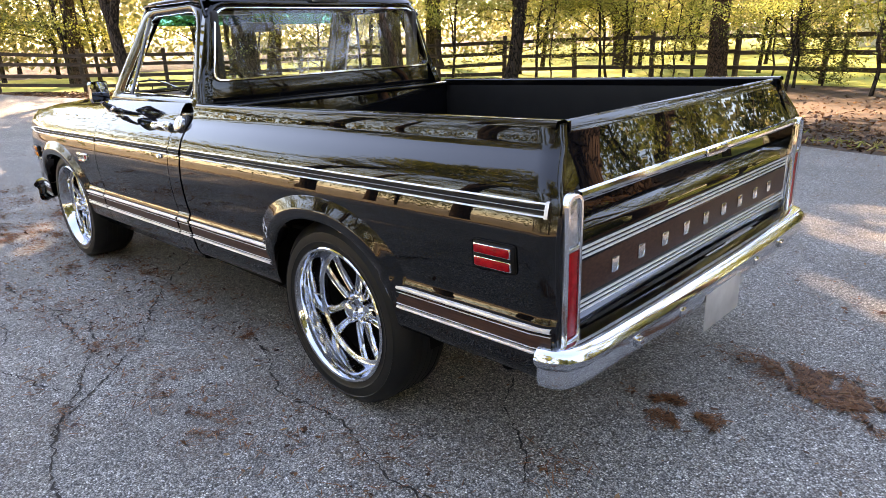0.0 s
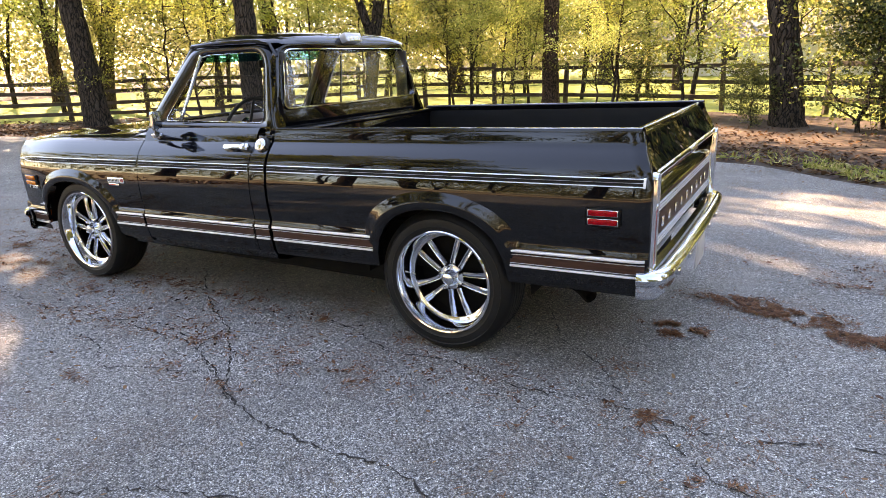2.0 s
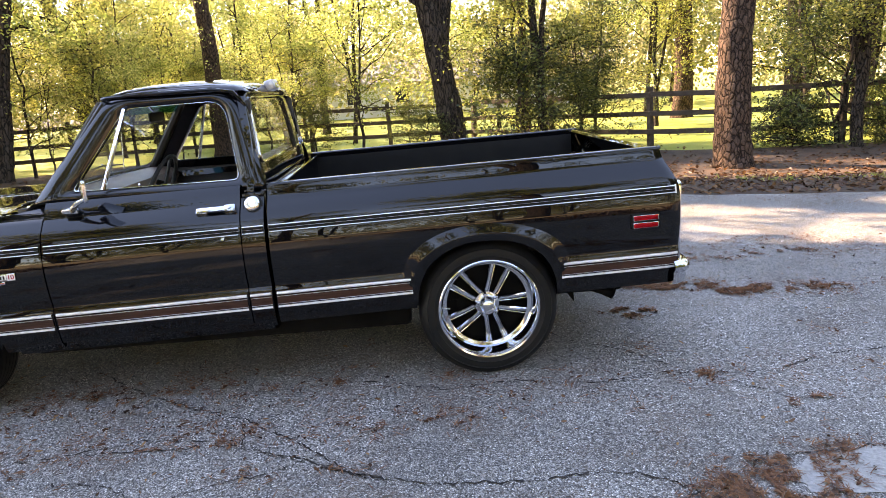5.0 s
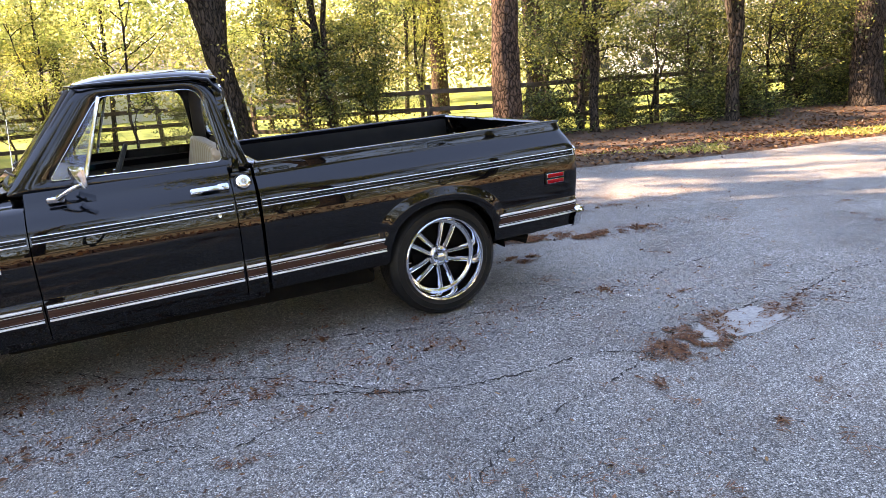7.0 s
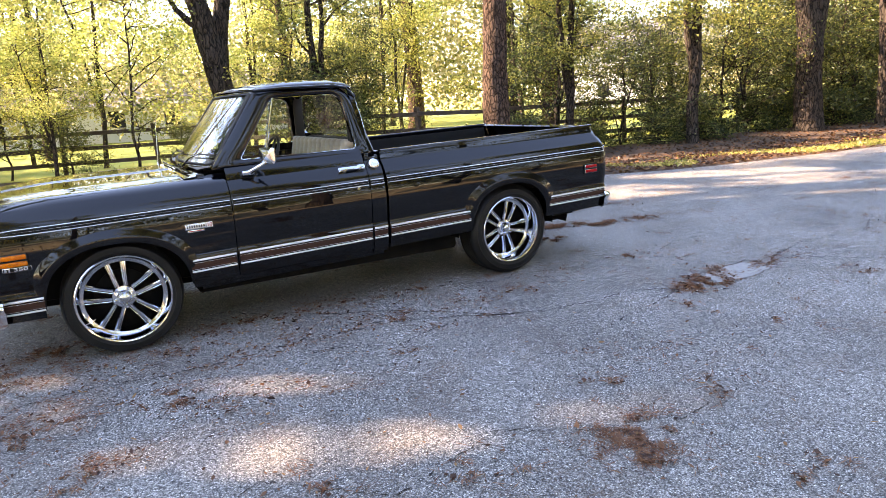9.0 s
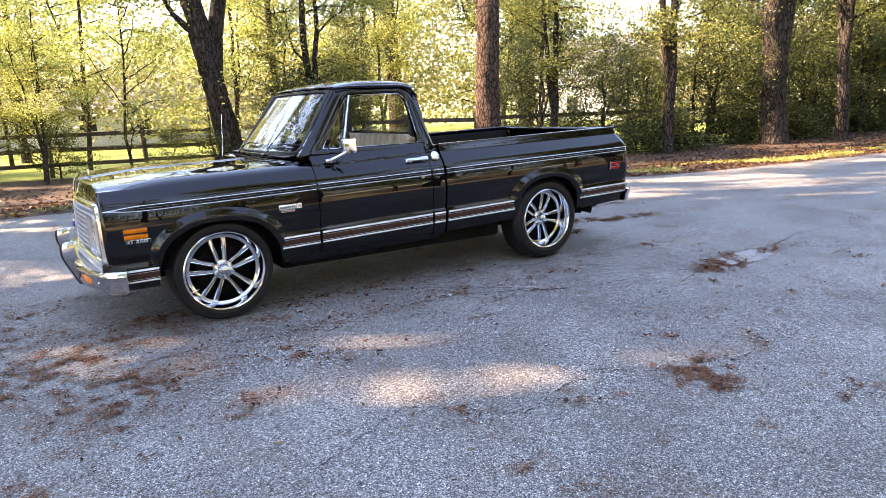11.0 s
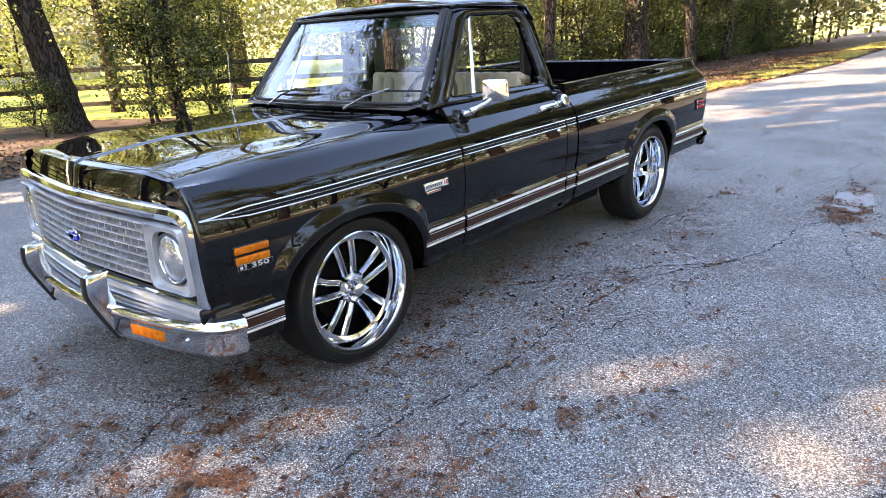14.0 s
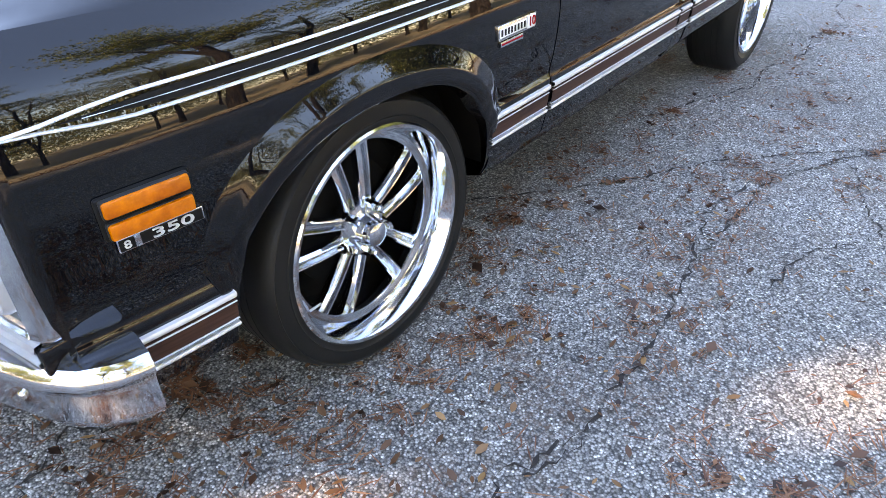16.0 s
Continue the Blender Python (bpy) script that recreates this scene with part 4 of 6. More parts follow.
for x, dy, s in ((11.6, -0.5, 0.8), (13.8, 0.3, 0.8), (16.8, -0.7, 0.85), (19.4, 0.2, 1.05), (21.6, -0.9, 1.1), (24.0, 0.1, 1.2), (26.4, -0.7, 1.25), (29.0, 0.0, 1.15), (31.8, -0.6, 1.3), (35.0, 0.2, 1.3), (38.5, -0.4, 1.3), (42.0, 0.1, 1.3), (4.4, 0.2, 0.75), (3.2, -2.0, 0.62)):
    again(bare, x, fence_y(x) + dy, rp.uniform(0, 360), s, "tangled dark shrub with thin branches along the fence")
for k in range(12):
    x = rp.uniform(-20, 1.0)
    y = fence_y(x) + rp.uniform(-2.2, 1.6)
    if x > -4 and y < 12:
        y = 13 + rp.random() * 2
    again(sapling if rp.random() < 0.75 else sap_green, x, y, rp.uniform(0, 360), rp.uniform(0.6, 1.05), "thin sapling with yellow-green leaves near the fence")
for k in range(16):
    x = 10.5 + 30 * rp.random()
    y = fence_y(x) + rp.uniform(-1.5, 1.2)
    again(rp.choice((sap_green, shrub)), x, y, rp.uniform(0, 360), rp.uniform(0.6, 1.2), "dark green undergrowth along the fence")
for x, y, s in ((-0.2, 16.2, 0.5), (0.3, 13.2, 0.45), (-3.2, 17.2, 0.6), (4.2, 12.4, 0.6)):
    again(shrub, x, y, rp.uniform(0, 360), s, "small green shrub before the fence")
far_pts = [(-14, 26, 1.0), (-4, 28, 1.1), (3.6, 17.2, 0.55), (-24, 24, 1.1), (36, 24, 1.0), (-34, 18, 1.1), (-9, 34, 1.1), (17, 38, 1.1), (-30, 8, 1.0)]
for k, (x, y, s) in enumerate(far_pts):
    again((oak, slim, pine)[k % 3], x, y, 47 * k, s, "tree on the lawn beyond the fence")
# trees behind the camera, on the near side of the lane
near = make_tree("lane_tree", 67, 14, 0.28, (0.6, 1.2), BARK, LEAF_GREEN, 0.26, 16, 6.5, 22000, 0.10, fork=(3.2, (-1.4, 0.9), 12), label="tall tree on the near side of the lane", clump=0.6)
place(near, -9.5, -12.5, 0)
for k, (x, y, s) in enumerate(((3.0, -15.5, 1.3), (15.5, -15.0, 1.2), (-18, -13.5, 1.3), (27, -13, 1.1))):
    again(near, x, y, 71 * k + 40, s, "tall tree on the near side of the lane")
for k, (x, y, s) in enumerate(((-13, -22, 1.0), (-5, -21, 1.0), (3, -23, 1.0), (10, -20, 1.0), (-22, -20, 1.0), (19, -21, 1.0))):
    again((oak, pine, slim)[k % 3], x, y, 71 * k, s, "tree in the wood behind the lane")

# oaks added so shoulder and tailgate reflect dark crowns instead of open sky
for x, y, turn, s in ((15.0, -12.0, 20, 0.8), (27.0, -9.5, 130, 0.8), (38.0, -6.0, 250, 0.9)):
    again(shade_two, x, y, turn, s, "broad dark oak added out of view to darken reflections")
for x, y, turn, s in ((50.0, 2.0, 60, 1.3), (56.0, -4.0, 170, 1.4), (21.0, -14.0, 300, 1.2)):
    again(fork_oak, x, y, turn, s, "stout dark oak added beyond the tail to darken reflections")
# crowns added above the thicket only to keep its verge in shade
for x, y, turn, s in ((12.0, 16.4, 40, 0.9), (26.5, 14.6, 260, 1.0)):
    again(fork_oak, x, y, turn, s, "stout dark oak added beyond the fence to shade the verge")
# pines added to cover the bright sky that the bonnet reflects
for x, y, turn, s in ((16.5, 19.5, 80, 1.15), (11.0, 22.5, 200, 1.2)):
    again(pine, x, y, turn, s, "tall straight pine added beyond the fence for the bonnet's reflection")
low_shrub = make_tree("evergreen_shrub", 59, 0.85, 0.022, (0.1, 0.0), BARK, LEAF_DARK, 0.04, 20, 1.25, 3000, 0.042, label="low dark undergrowth at the foot of the fence", clump=0.20, low=0.03, flat=0.8)
place(low_shrub, 8.2, fence_y(8.2) - 0.8, 0)
for k in range(30):
    x = 8.8 + 1.05 * k + rp.uniform(-0.4, 0.4)
    again(low_shrub, x, fence_y(x) + rp.uniform(-1.5, 0.3), rp.uniform(0, 360), rp.uniform(0.7, 1.25), "low dark undergrowth at the foot of the fence")

# thicket that closes the near side of the lane
for k in range(11):
    again(dusky, -24 + 5.0 * k + rp.uniform(-1, 1), -24 + rp.uniform(-2.5, 2.5), rp.uniform(0, 360), rp.uniform(1.0, 1.35), "young tree in the thicket on the near side of the lane")


def far_woods():
    """A loose far belt of foliage round the whole place."""
    r = np.random.default_rng(61)
    cs = []
    for k in range(1500):
        a = r.uniform(0, 2 * math.pi)
        d = r.uniform(36, 72)
        if math.cos(a) < -0.5 and math.sin(a) < 0.05 and r.random() < 0.6:
            continue
        if abs(a - 0.763) < 0.10 and d < 66:
            continue
        h = r.uniform(2, 17)
        # the sky comes down low over the far lawn
        if abs(a - 1.47) < 0.09 or 1.65 < a < 2.2:
            h = min(h, 7.0)
        c = np.array((d * math.cos(a), d * math.sin(a), h * r.uniform(0.25, 1)))
        cs.append(c + r.normal(size=(260, 3)) * (2.4, 2.4, 1.3))
    c = np.concatenate(cs)
    c = c[c[:, 2] > 0.2]
    return tagged(leaf_cards("far_woods", c, r.uniform(0.12, 0.30, len(c)), LEAF_FAR, seed=62, flat=0.2), "belt of far trees round the fields, leaves toned pale for haze", "woods", kind="stuff")


far_woods()


# ---------------------------------------------------------------- houses far behind
def make_house(x, y, turn, w, d, h, label):
    root = tagged(new("house"), label, "house")
    root.matrix_basis = pose(x, y, -0.25, 0, 0, turn)
    part("wall", box(-w / 2, w / 2, -d / 2, d / 2, 0, h), PAINT_HOUSE, root, smooth=False)
    bm = bmesh.new()
    ov, rise = 0.5, d * 0.28
    a = [bm.verts.new(p) for p in ((-w / 2 - ov, -d / 2 - ov, h + 0.004), (w / 2 + ov, -d / 2 - ov, h + 0.004), (w / 2 + ov, d / 2 + ov, h + 0.004), (-w / 2 - ov, d / 2 + ov, h + 0.004), (-w / 2 - ov, 0, h + rise), (w / 2 + ov, 0, h + rise))]
    for q in ((0, 1, 5, 4), (2, 3, 4, 5), (0, 4, 3), (1, 2, 5), (0, 3, 2, 1)):
        bm.faces.new([a[i] for i in q])
    part("roof", bm, ROOF_GREY, root, smooth=False)
    n = max(2, int(w / 3.2))
    for k in range(n):
        cx = -w / 2 + w * (k + 0.5) / n
        win = part("window", box(cx - 0.5, cx + 0.5, -d / 2 - 0.03, -d / 2 + 0.02, 1.0, min(2.2, h - 0.3), 0.01, 1), WINDOW_DARK, root, smooth=False)
        part("sill", box(cx - 0.56, cx + 0.56, -d / 2 - 0.09, -d / 2 - 0.032, 0.94, 1.0), PAINT_HOUSE, win, smooth=False)
    return root


make_house(45, 43, -52, 15, 10, 5.2, "white two-gable house half hidden by trees")
make_house(-2, 48, 0, 14, 6, 2.4, "low white shed beyond the lawn")
make_house(10, 52, -10, 12, 7, 3.0, "white outbuilding beyond the lawn")

# ---------------------------------------------------------------- the pickup truck
# x runs to the tail, the driver's side is -y; rear axle at x = 0, front axle at x = -2.92
AXLE_F, AXLE_R = -2.918, -0.006
HUB_F, HUB_R = 0.353, 0.372


def rake(x):
    """The truck sits nose-down."""
    return 0.024 * x


PROF_Z = [0.40, 0.44, 0.50, 0.56, 0.602, 0.612, 0.622, 0.68, 0.74, 0.80, 0.86, 0.90, 0.93, 0.95, 0.965, 0.985, 1.005, 1.025, 1.045, 1.06, 1.07, 1.085, 1.11, 1.128]
PROF_W = [0.925, 0.950, 0.963, 0.969, 0.971, 0.968, 0.961, 0.972, 0.979, 0.982, 0.979, 0.972, 0.965, 0.961, 0.957, 0.948, 0.936, 0.921, 0.903, 0.889, 0.882, 0.878, 0.872, 0.866]


def plan(x):
    """How far the flank draws in towards the nose and the tail."""
    d = 0.0
    if x < -3.0:
        d += 0.055 * ((-3.0 - x) / 0.65) ** 2
    if x > 0.95:
        d += 0.016 * ((x - 0.95) / 0.055) ** 2
    return d


def flank(x, z_local):
    z_local += 0.052 * smooth_step(-3.28, -3.36, x) * (1 - smooth_step(0.60, 0.74, z_local))
    return float(np.interp(z_local, PROF_Z, PROF_W)) - plan(x)


truck = tagged(new("pickup_truck"), "black classic pickup truck with chrome wheels and woodgrain side trim", "truck")


def tpart(name, bm, mat, label="", parent=None, sharp=35):
    return part(name, bm, mat, parent or truck, label, True, sharp)


def arch(u, a, z_foot, z_top, p=2.5):
    """Height of the wheel opening at u from its middle."""
    t = min(abs(u) / a, 1.0)
    return z_foot + (z_top - z_foot) * (1 - t ** p) ** (1 / p)


OPEN_R = dict(c=-0.010, a=0.368, foot=0.42, top=0.757, oa=0.442, ofoot=0.600, otop=0.852)
OPEN_F = dict(c=-2.925, a=0.410, foot=0.36, top=0.712, oa=0.462, ofoot=0.520, otop=0.806)


def in_opening(x, z, grow=0.012):
    for o in (OPEN_R, OPEN_F):
        u = x - o["c"]
        if abs(u) < o["a"] + grow and (z < o["foot"] or z < arch(u, o["a"] + grow, o["foot"], o["top"] + grow, 2.3)):
            return True
    return False


def lean(x, z_local):
    """How far the bed's rear end leans forward above the tail lamps."""
    return 0.075 * smooth_step(0.90, 1.15, z_local) * smooth_step(0.55, 1.0, x)


def side_panel(name, x0, x1, z0, z1, step=0.03, fold=(True, True), extra=None):
    """A flank panel over x0..x1; cells inside the wheel openings are left out."""
    nx = max(2, int(round((x1 - x0) / step)))
    xs = [x0 + (x1 - x0) * k / nx for k in range(nx + 1)]
    zs = sorted(set([z0] + [z for z in np.arange(z0, z1, 0.0125)] + [z1]))
    fine = []
    for z in zs:
        if not fine or z - fine[-1] > 0.004:
            fine.append(float(z))
    zs = fine
    bm = bmesh.new()
    cols = []
    for x in xs:
        cols.append([bm.verts.new((x - lean(x, z), -flank(x, z), z + rake(x))) for z in zs])
    for i in range(len(xs) - 1):
        for j in range(len(zs) - 1):
            xm, zm = (xs[i] + xs[i + 1]) / 2, (zs[j] + zs[j + 1]) / 2
            if in_opening(xm, zm + rake(xm)):
                continue
            bm.faces.new((cols[i][j], cols[i + 1][j], cols[i + 1][j + 1], cols[i][j + 1]))
    for f, col in ((fold[0], cols[0]), (fold[1], cols[-1])):
        if f:
            back = [bm.verts.new(v.co + Vector((0, 0.035, 0))) for v in col]
            for a, b, c, d in zip(col, col[1:], back[1:], back):
                if a.link_faces or b.link_faces:
                    bm.faces.new((a, b, c, d))
    for v in [v for v in bm.verts if not v.link_faces]:
        bm.verts.remove(v)
    if extra:
        extra(bm, cols, xs)
    ob = tpart(name, bm, BLACK, parent=truck)
    return ob


# --- bed sides
def rail_top(bm, cols, xs):
    edge = [c[-1] for c in cols]
    inner = [bm.verts.new(v.co + Vector((0, 0.055, 0.002))) for v in edge]
    down = [bm.verts.new(v.co + Vector((0, 0.0, -0.03))) for v in inner]
    for a, b in ((edge, inner), (inner, down)):
        for i in range(len(a) - 1):
            bm.faces.new((a[i], a[i + 1], b[i + 1], b[i]))


bedside = side_panel("bed_side", -1.100, 1.005, 0.42, 1.128, 0.013, extra=rail_top)
mirrored(bedside)
RAIL = ((-0.8695, 1.122), (-0.8685, 1.130), (-0.864, 1.1365), (-0.855, 1.1395), (-0.830, 1.1395), (-0.820, 1.137), (-0.814, 1.131), (-0.811, 1.120))
bm = grid([[(x, y, z + rake(x)) for y, z in RAIL] for x in (-1.085 + 2.018 * k / 30 for k in range(31))])
rail = tpart("rail_cap", bm, BLACK)
mirrored(rail)
# inner wall of the bed and its floor, front wall
inner = grid([[(x, -0.812, 1.105 + rake(x)), (x, -0.80, 1.05 + rake(x)), (x, -0.80, 0.66 + rake(x))] for x in (-1.06 + 1.95 * k / 10 for k in range(11))])
ip = tpart("bed_inner_wall", inner, BLACK_SATIN)
mirrored(ip)
bm = bmesh.new()
for k in range(9):
    y = -0.78 + k * 0.195
    box(-1.06, 0.94, y - 0.08, y + 0.08, 0.645, 0.665, 0.004, 1, bm)
move(bm, Matrix.Rotation(-math.atan(0.024), 4, "Y"))
tpart("bed_floor", bm, BLACK_SATIN, "dark planked bed floor")
bm = box(-1.085, -1.055, -0.862, 0.862, 0.60, 1.085, 0.008)
box(-1.095, -1.035, -0.862, 0.862, 1.075, 1.10, 0.01, 2, bm)
tpart("bed_front_wall", bm, BLACK)
wh = grid([[(0.50 * math.cos(a), y, 0.62 + 0.26 * math.sin(a)) for a in (math.pi * k / 14 for k in range(15))] for y in (-0.81, -0.62, -0.60)])
wh_ob = tpart("wheel_house", wh, BLACK_SATIN)
mirrored(wh_ob)

# --- cab corner, door, fender
mirrored(side_panel("cab_corner", -1.232, -1.118, 0.40, 1.075, 0.02))
tpart("cab_corner", box(-1.23, -1.12, -0.875, -0.74, 1.07 + rake(-1.2), 1.10 + rake(-1.2), 0.012), BLACK)
door_low = side_panel("door", -2.208, -1.238, 0.43, 1.06, 0.04)
mirrored(door_low)
# window ledge of the door
ledge = grid([[(x, -flank(x, 1.06), 1.06 + rake(x)), (x, -0.878, 1.085 + rake(x)), (x, -0.862, 1.115 + rake(x)), (x, -0.842, 1.138 + rake(x)), (x, -0.79, 1.14 + rake(x)), (x, -0.76, 1.06 + rake(x))] for x in (-2.208 + 0.97 * k / 20 for k in range(21))])
lg = tpart("door_ledge", ledge, BLACK)
mirrored(lg)
rk = grid([[(x, -0.93, 0.425 + rake(x)), (x, -0.915, 0.405 + rake(x)), (x, -0.90, 0.375 + rake(x)), (x, -0.82, 0.35 + rake(x)), (x, -0.60, 0.35 + rake(x))] for x in (-2.45 + 1.31 * k / 12 for k in range(13))])
rocker = tpart("rocker_panel", rk, BLACK)
mirrored(rocker)

HOOD_Y = 0.80


def seam_y(x):
    return HOOD_Y * (1 - 0.055 * smooth_step(-3.0, -3.7, x)) + 0.004


def fender_crown(x):
    """Points from the flank's shoulder up over the fender to the bonnet seam."""
    z = rake(x) - 0.03 * smooth_step(-3.2, -3.7, x)
    d, y = plan(x), seam_y(x)
    return [(x, -(0.903 - d), 1.045 + rake(x)), (x, -(0.889 - d), 1.062 + z * 0.6 + rake(x) * 0.4), (x, -((0.868 - d) * 0.7 + y * 0.3), 1.078 + z), (x, -((0.868 - d) * 0.35 + y * 0.65), 1.088 + z),
            (x, -y, 1.091 + z), (x, -y, 1.05 + z)]


fender = side_panel("front_fender", -3.615, -2.214, 0.40, 1.045, 0.013, (False, True))
mirrored(fender)
crown = grid([fender_crown(-3.615 + 1.40 * k / 40) for k in range(41)])
cw = tpart("fender_crown", crown, BLACK)
mirrored(cw)

# --- wheel-opening lips


def arch_lip(o):
    rows = []
    n = 72
    for k in range(n + 1):
        a = math.pi * (k / n)
        c, s = -math.cos(a), math.sin(a)

        def ring(half, top, foot, pr):
            return o["c"] + half * math.copysign(abs(c) ** (2 / pr), c), foot + (top - foot) * s ** (2 / pr)
        xi, zi = ring(o["a"], o["top"], o["foot"], 2.3)
        xo, zo = ring(o["oa"], o["otop"], o["ofoot"], 2.05)
        row = []
        for f, out in ((0.0, -0.035), (0.0, 0.014), (0.03, 0.019), (0.07, 0.021), (0.40, 0.023), (0.45, 0.022), (0.50, 0.0195), (0.70, 0.010), (0.88, 0.003), (1.0, -0.004)):
            x, z = xi + (xo - xi) * f, zi + (zo - zi) * f
            row.append((x, -(flank(x, z - rake(x)) + out * smooth_step(0.50, 0.66, z - rake(x))), z))
        rows.append(row)
    return grid(rows)


lip_r = tpart("wheel_arch", arch_lip(OPEN_R), BLACK)
mirrored(lip_r)
lip_f = tpart("wheel_arch", arch_lip(OPEN_F), BLACK)
mirrored(lip_f)
# liners behind the openings; their near-black colour holds the shade of the wells
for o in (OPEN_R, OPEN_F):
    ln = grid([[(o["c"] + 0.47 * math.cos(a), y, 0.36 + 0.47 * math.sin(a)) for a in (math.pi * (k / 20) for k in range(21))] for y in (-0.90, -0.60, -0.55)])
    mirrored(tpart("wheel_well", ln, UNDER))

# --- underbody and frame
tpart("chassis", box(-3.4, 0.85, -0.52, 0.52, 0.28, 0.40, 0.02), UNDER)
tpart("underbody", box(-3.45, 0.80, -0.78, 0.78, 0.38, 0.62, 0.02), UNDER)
# floor pan hung low to block sky light and deepen the shadow beneath
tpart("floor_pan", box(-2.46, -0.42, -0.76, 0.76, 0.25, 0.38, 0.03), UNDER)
tpart("rear_roll_pan", grid([[(x, -0.905, 0.50), (x, -0.900, 0.46), (x, -0.885, z), (x, -0.86, z - 0.004), (x, -0.60, z)] for x, z in ((0.39, 0.425), (0.50, 0.410), (0.66, 0.418), (0.82, 0.428), (0.985, 0.436))]), BLACK_SATIN)
bm = tube([(0.40, -0.62, 0.40), (0.58, -0.68, 0.385), (0.66, -0.735, 0.368), (0.715, -0.775, 0.350)], [0.030, 0.030, 0.031, 0.034], 16, caps=False)
tube([(0.715, -0.775, 0.350), (0.66, -0.735, 0.368)], 0.027, 16, bm, caps=False)
tpart("exhaust_pipe", bm, UNDER)
tpart("axle", tube([(0, -0.72, 0.36), (0, 0.72, 0.36)], 0.05, 12), UNDER)

# --- tailgate
TG_PROF = [(0.880, 1.140), (0.890, 1.152), (0.905, 1.155), (0.916, 1.148), (0.928, 1.12), (0.955, 1.05), (0.992, 0.985), (1.004, 0.962), (0.995, 0.948), (0.955, 0.940), (0.946, 0.925), (0.950, 0.890), (0.978, 0.862), (0.988, 0.845), (0.990, 0.80), (0.990, 0.64), (0.985, 0.58), (0.97, 0.55), (0.93, 0.55)]


def across(profile, w0, n=12, w_top=None):
    """A profile carried across the tail, narrower above the lamps where w_top is given."""
    return grid([[(x, (2 * k / n - 1) * (w0 if w_top is None else w0 + (w_top - w0) * smooth_step(0.97, 1.0, z)), z) for x, z in profile] for k in range(n + 1)])


tpart("tailgate", across(TG_PROF, 0.855, w_top=0.818), BLACK, "black tailgate with a woodgrain band")
# recess end cheeks
for s in (-1, 1):
    bm = bmesh.new()
    vs = [bm.verts.new((x, s * 0.853, z)) for x, z in ((1.000, 0.955), (0.985, 0.955), (0.948, 0.935), (0.950, 0.890), (0.988, 0.845))]
    bm.faces.new(vs)
    tpart("recess_cheek", bm, BLACK)
tpart("gate_moulding", across([(1.000, 0.985), (1.012, 0.982), (1.016, 0.972), (1.012, 0.962), (0.998, 0.960)], 0.86), CHROME, "chrome moulding across the tailgate")
tpart("gate_latch", box(1.010, 1.022, -0.085, 0.085, 0.955, 0.985, 0.006), CHROME)
band = tpart("woodgrain_band", box(0.988, 0.9935, -0.848, 0.848, 0.668, 0.772, 0.001), WOOD, "brown woodgrain band")
for z in (0.812, 0.798, 0.784, 0.652, 0.638, 0.624):
    tpart("pinstripe_trim", box(0.988, 0.9955, -0.848, 0.848, z - 0.0028, z + 0.0028, 0.001), TRIM)
tpart("band_end_trim", box(0.988, 0.9975, -0.853, -0.846, 0.618, 0.818, 0.001), TRIM)
tpart("band_end_trim", box(0.988, 0.9975, 0.846, 0.853, 0.618, 0.818, 0.001), TRIM)
# maker's name across the band, kept as plain bright tablets
for k in range(9):
    y = -0.64 + k * 0.16
    tpart("name_tablet", box(0.993, 1.001, y - 0.019, y + 0.019, 0.697, 0.743, 0.003), CHROME)

# bed corners beside the tailgate
cor = grid([[(x - lean(1.0, z), y, z + rake(1.0)) for x, y in ((1.003, -flank(1.005, z)), (1.008, -flank(1.005, z) + 0.008), (1.009, -flank(1.005, z) + 0.02), (1.006, -flank(1.005, z) + 0.035 if z > 0.97 else -0.868), (1.000, -0.826 if z > 0.97 else -0.864), (0.95, -0.824 if z > 0.97 else -0.862))] for z in [0.44 + 0.0137 * k for k in range(51)]])
mirrored(tpart("bed_corner", cor, BLACK))

# --- tail lamps


def rounded(y0, y1, z0, z1, r_top, r_low, n=6):
    """Outline in y, z: corners rounded."""
    out = []
    for cy, cz, r, a0 in ((y1, z1, r_top, 0), (y0, z1, r_top, 90), (y0, z0, r_low, 180), (y1, z0, r_low, 270)):
        sy, sz = (-1 if cy == y1 else 1), (-1 if cz == z1 else 1)
        for k in range(n + 1):
            a = radians(a0 + 90 * k / n)
            out.append((cy + sy * r + r * math.cos(a), cz + sz * r + r * math.sin(a)))
    return out


def frame_ring(outer, inner, x0, x1, name, mat, parent=None, label=""):
    rows = [[(x0, y, z) for y, z in outer], [(x1 - 0.004, y, z) for y, z in outer], [(x1, y * 0.85 + b * 0.15, z * 0.85 + c * 0.15) for (y, z), (b, c) in zip(outer, inner)],
            [(x1, y * 0.2 + b * 0.8, z * 0.2 + c * 0.8) for (y, z), (b, c) in zip(outer, inner)], [(x1 - 0.006, y, z) for y, z in inner], [(x0, y, z) for y, z in inner]]
    return tpart(name, grid(rows, close_v=True), mat, label, parent)


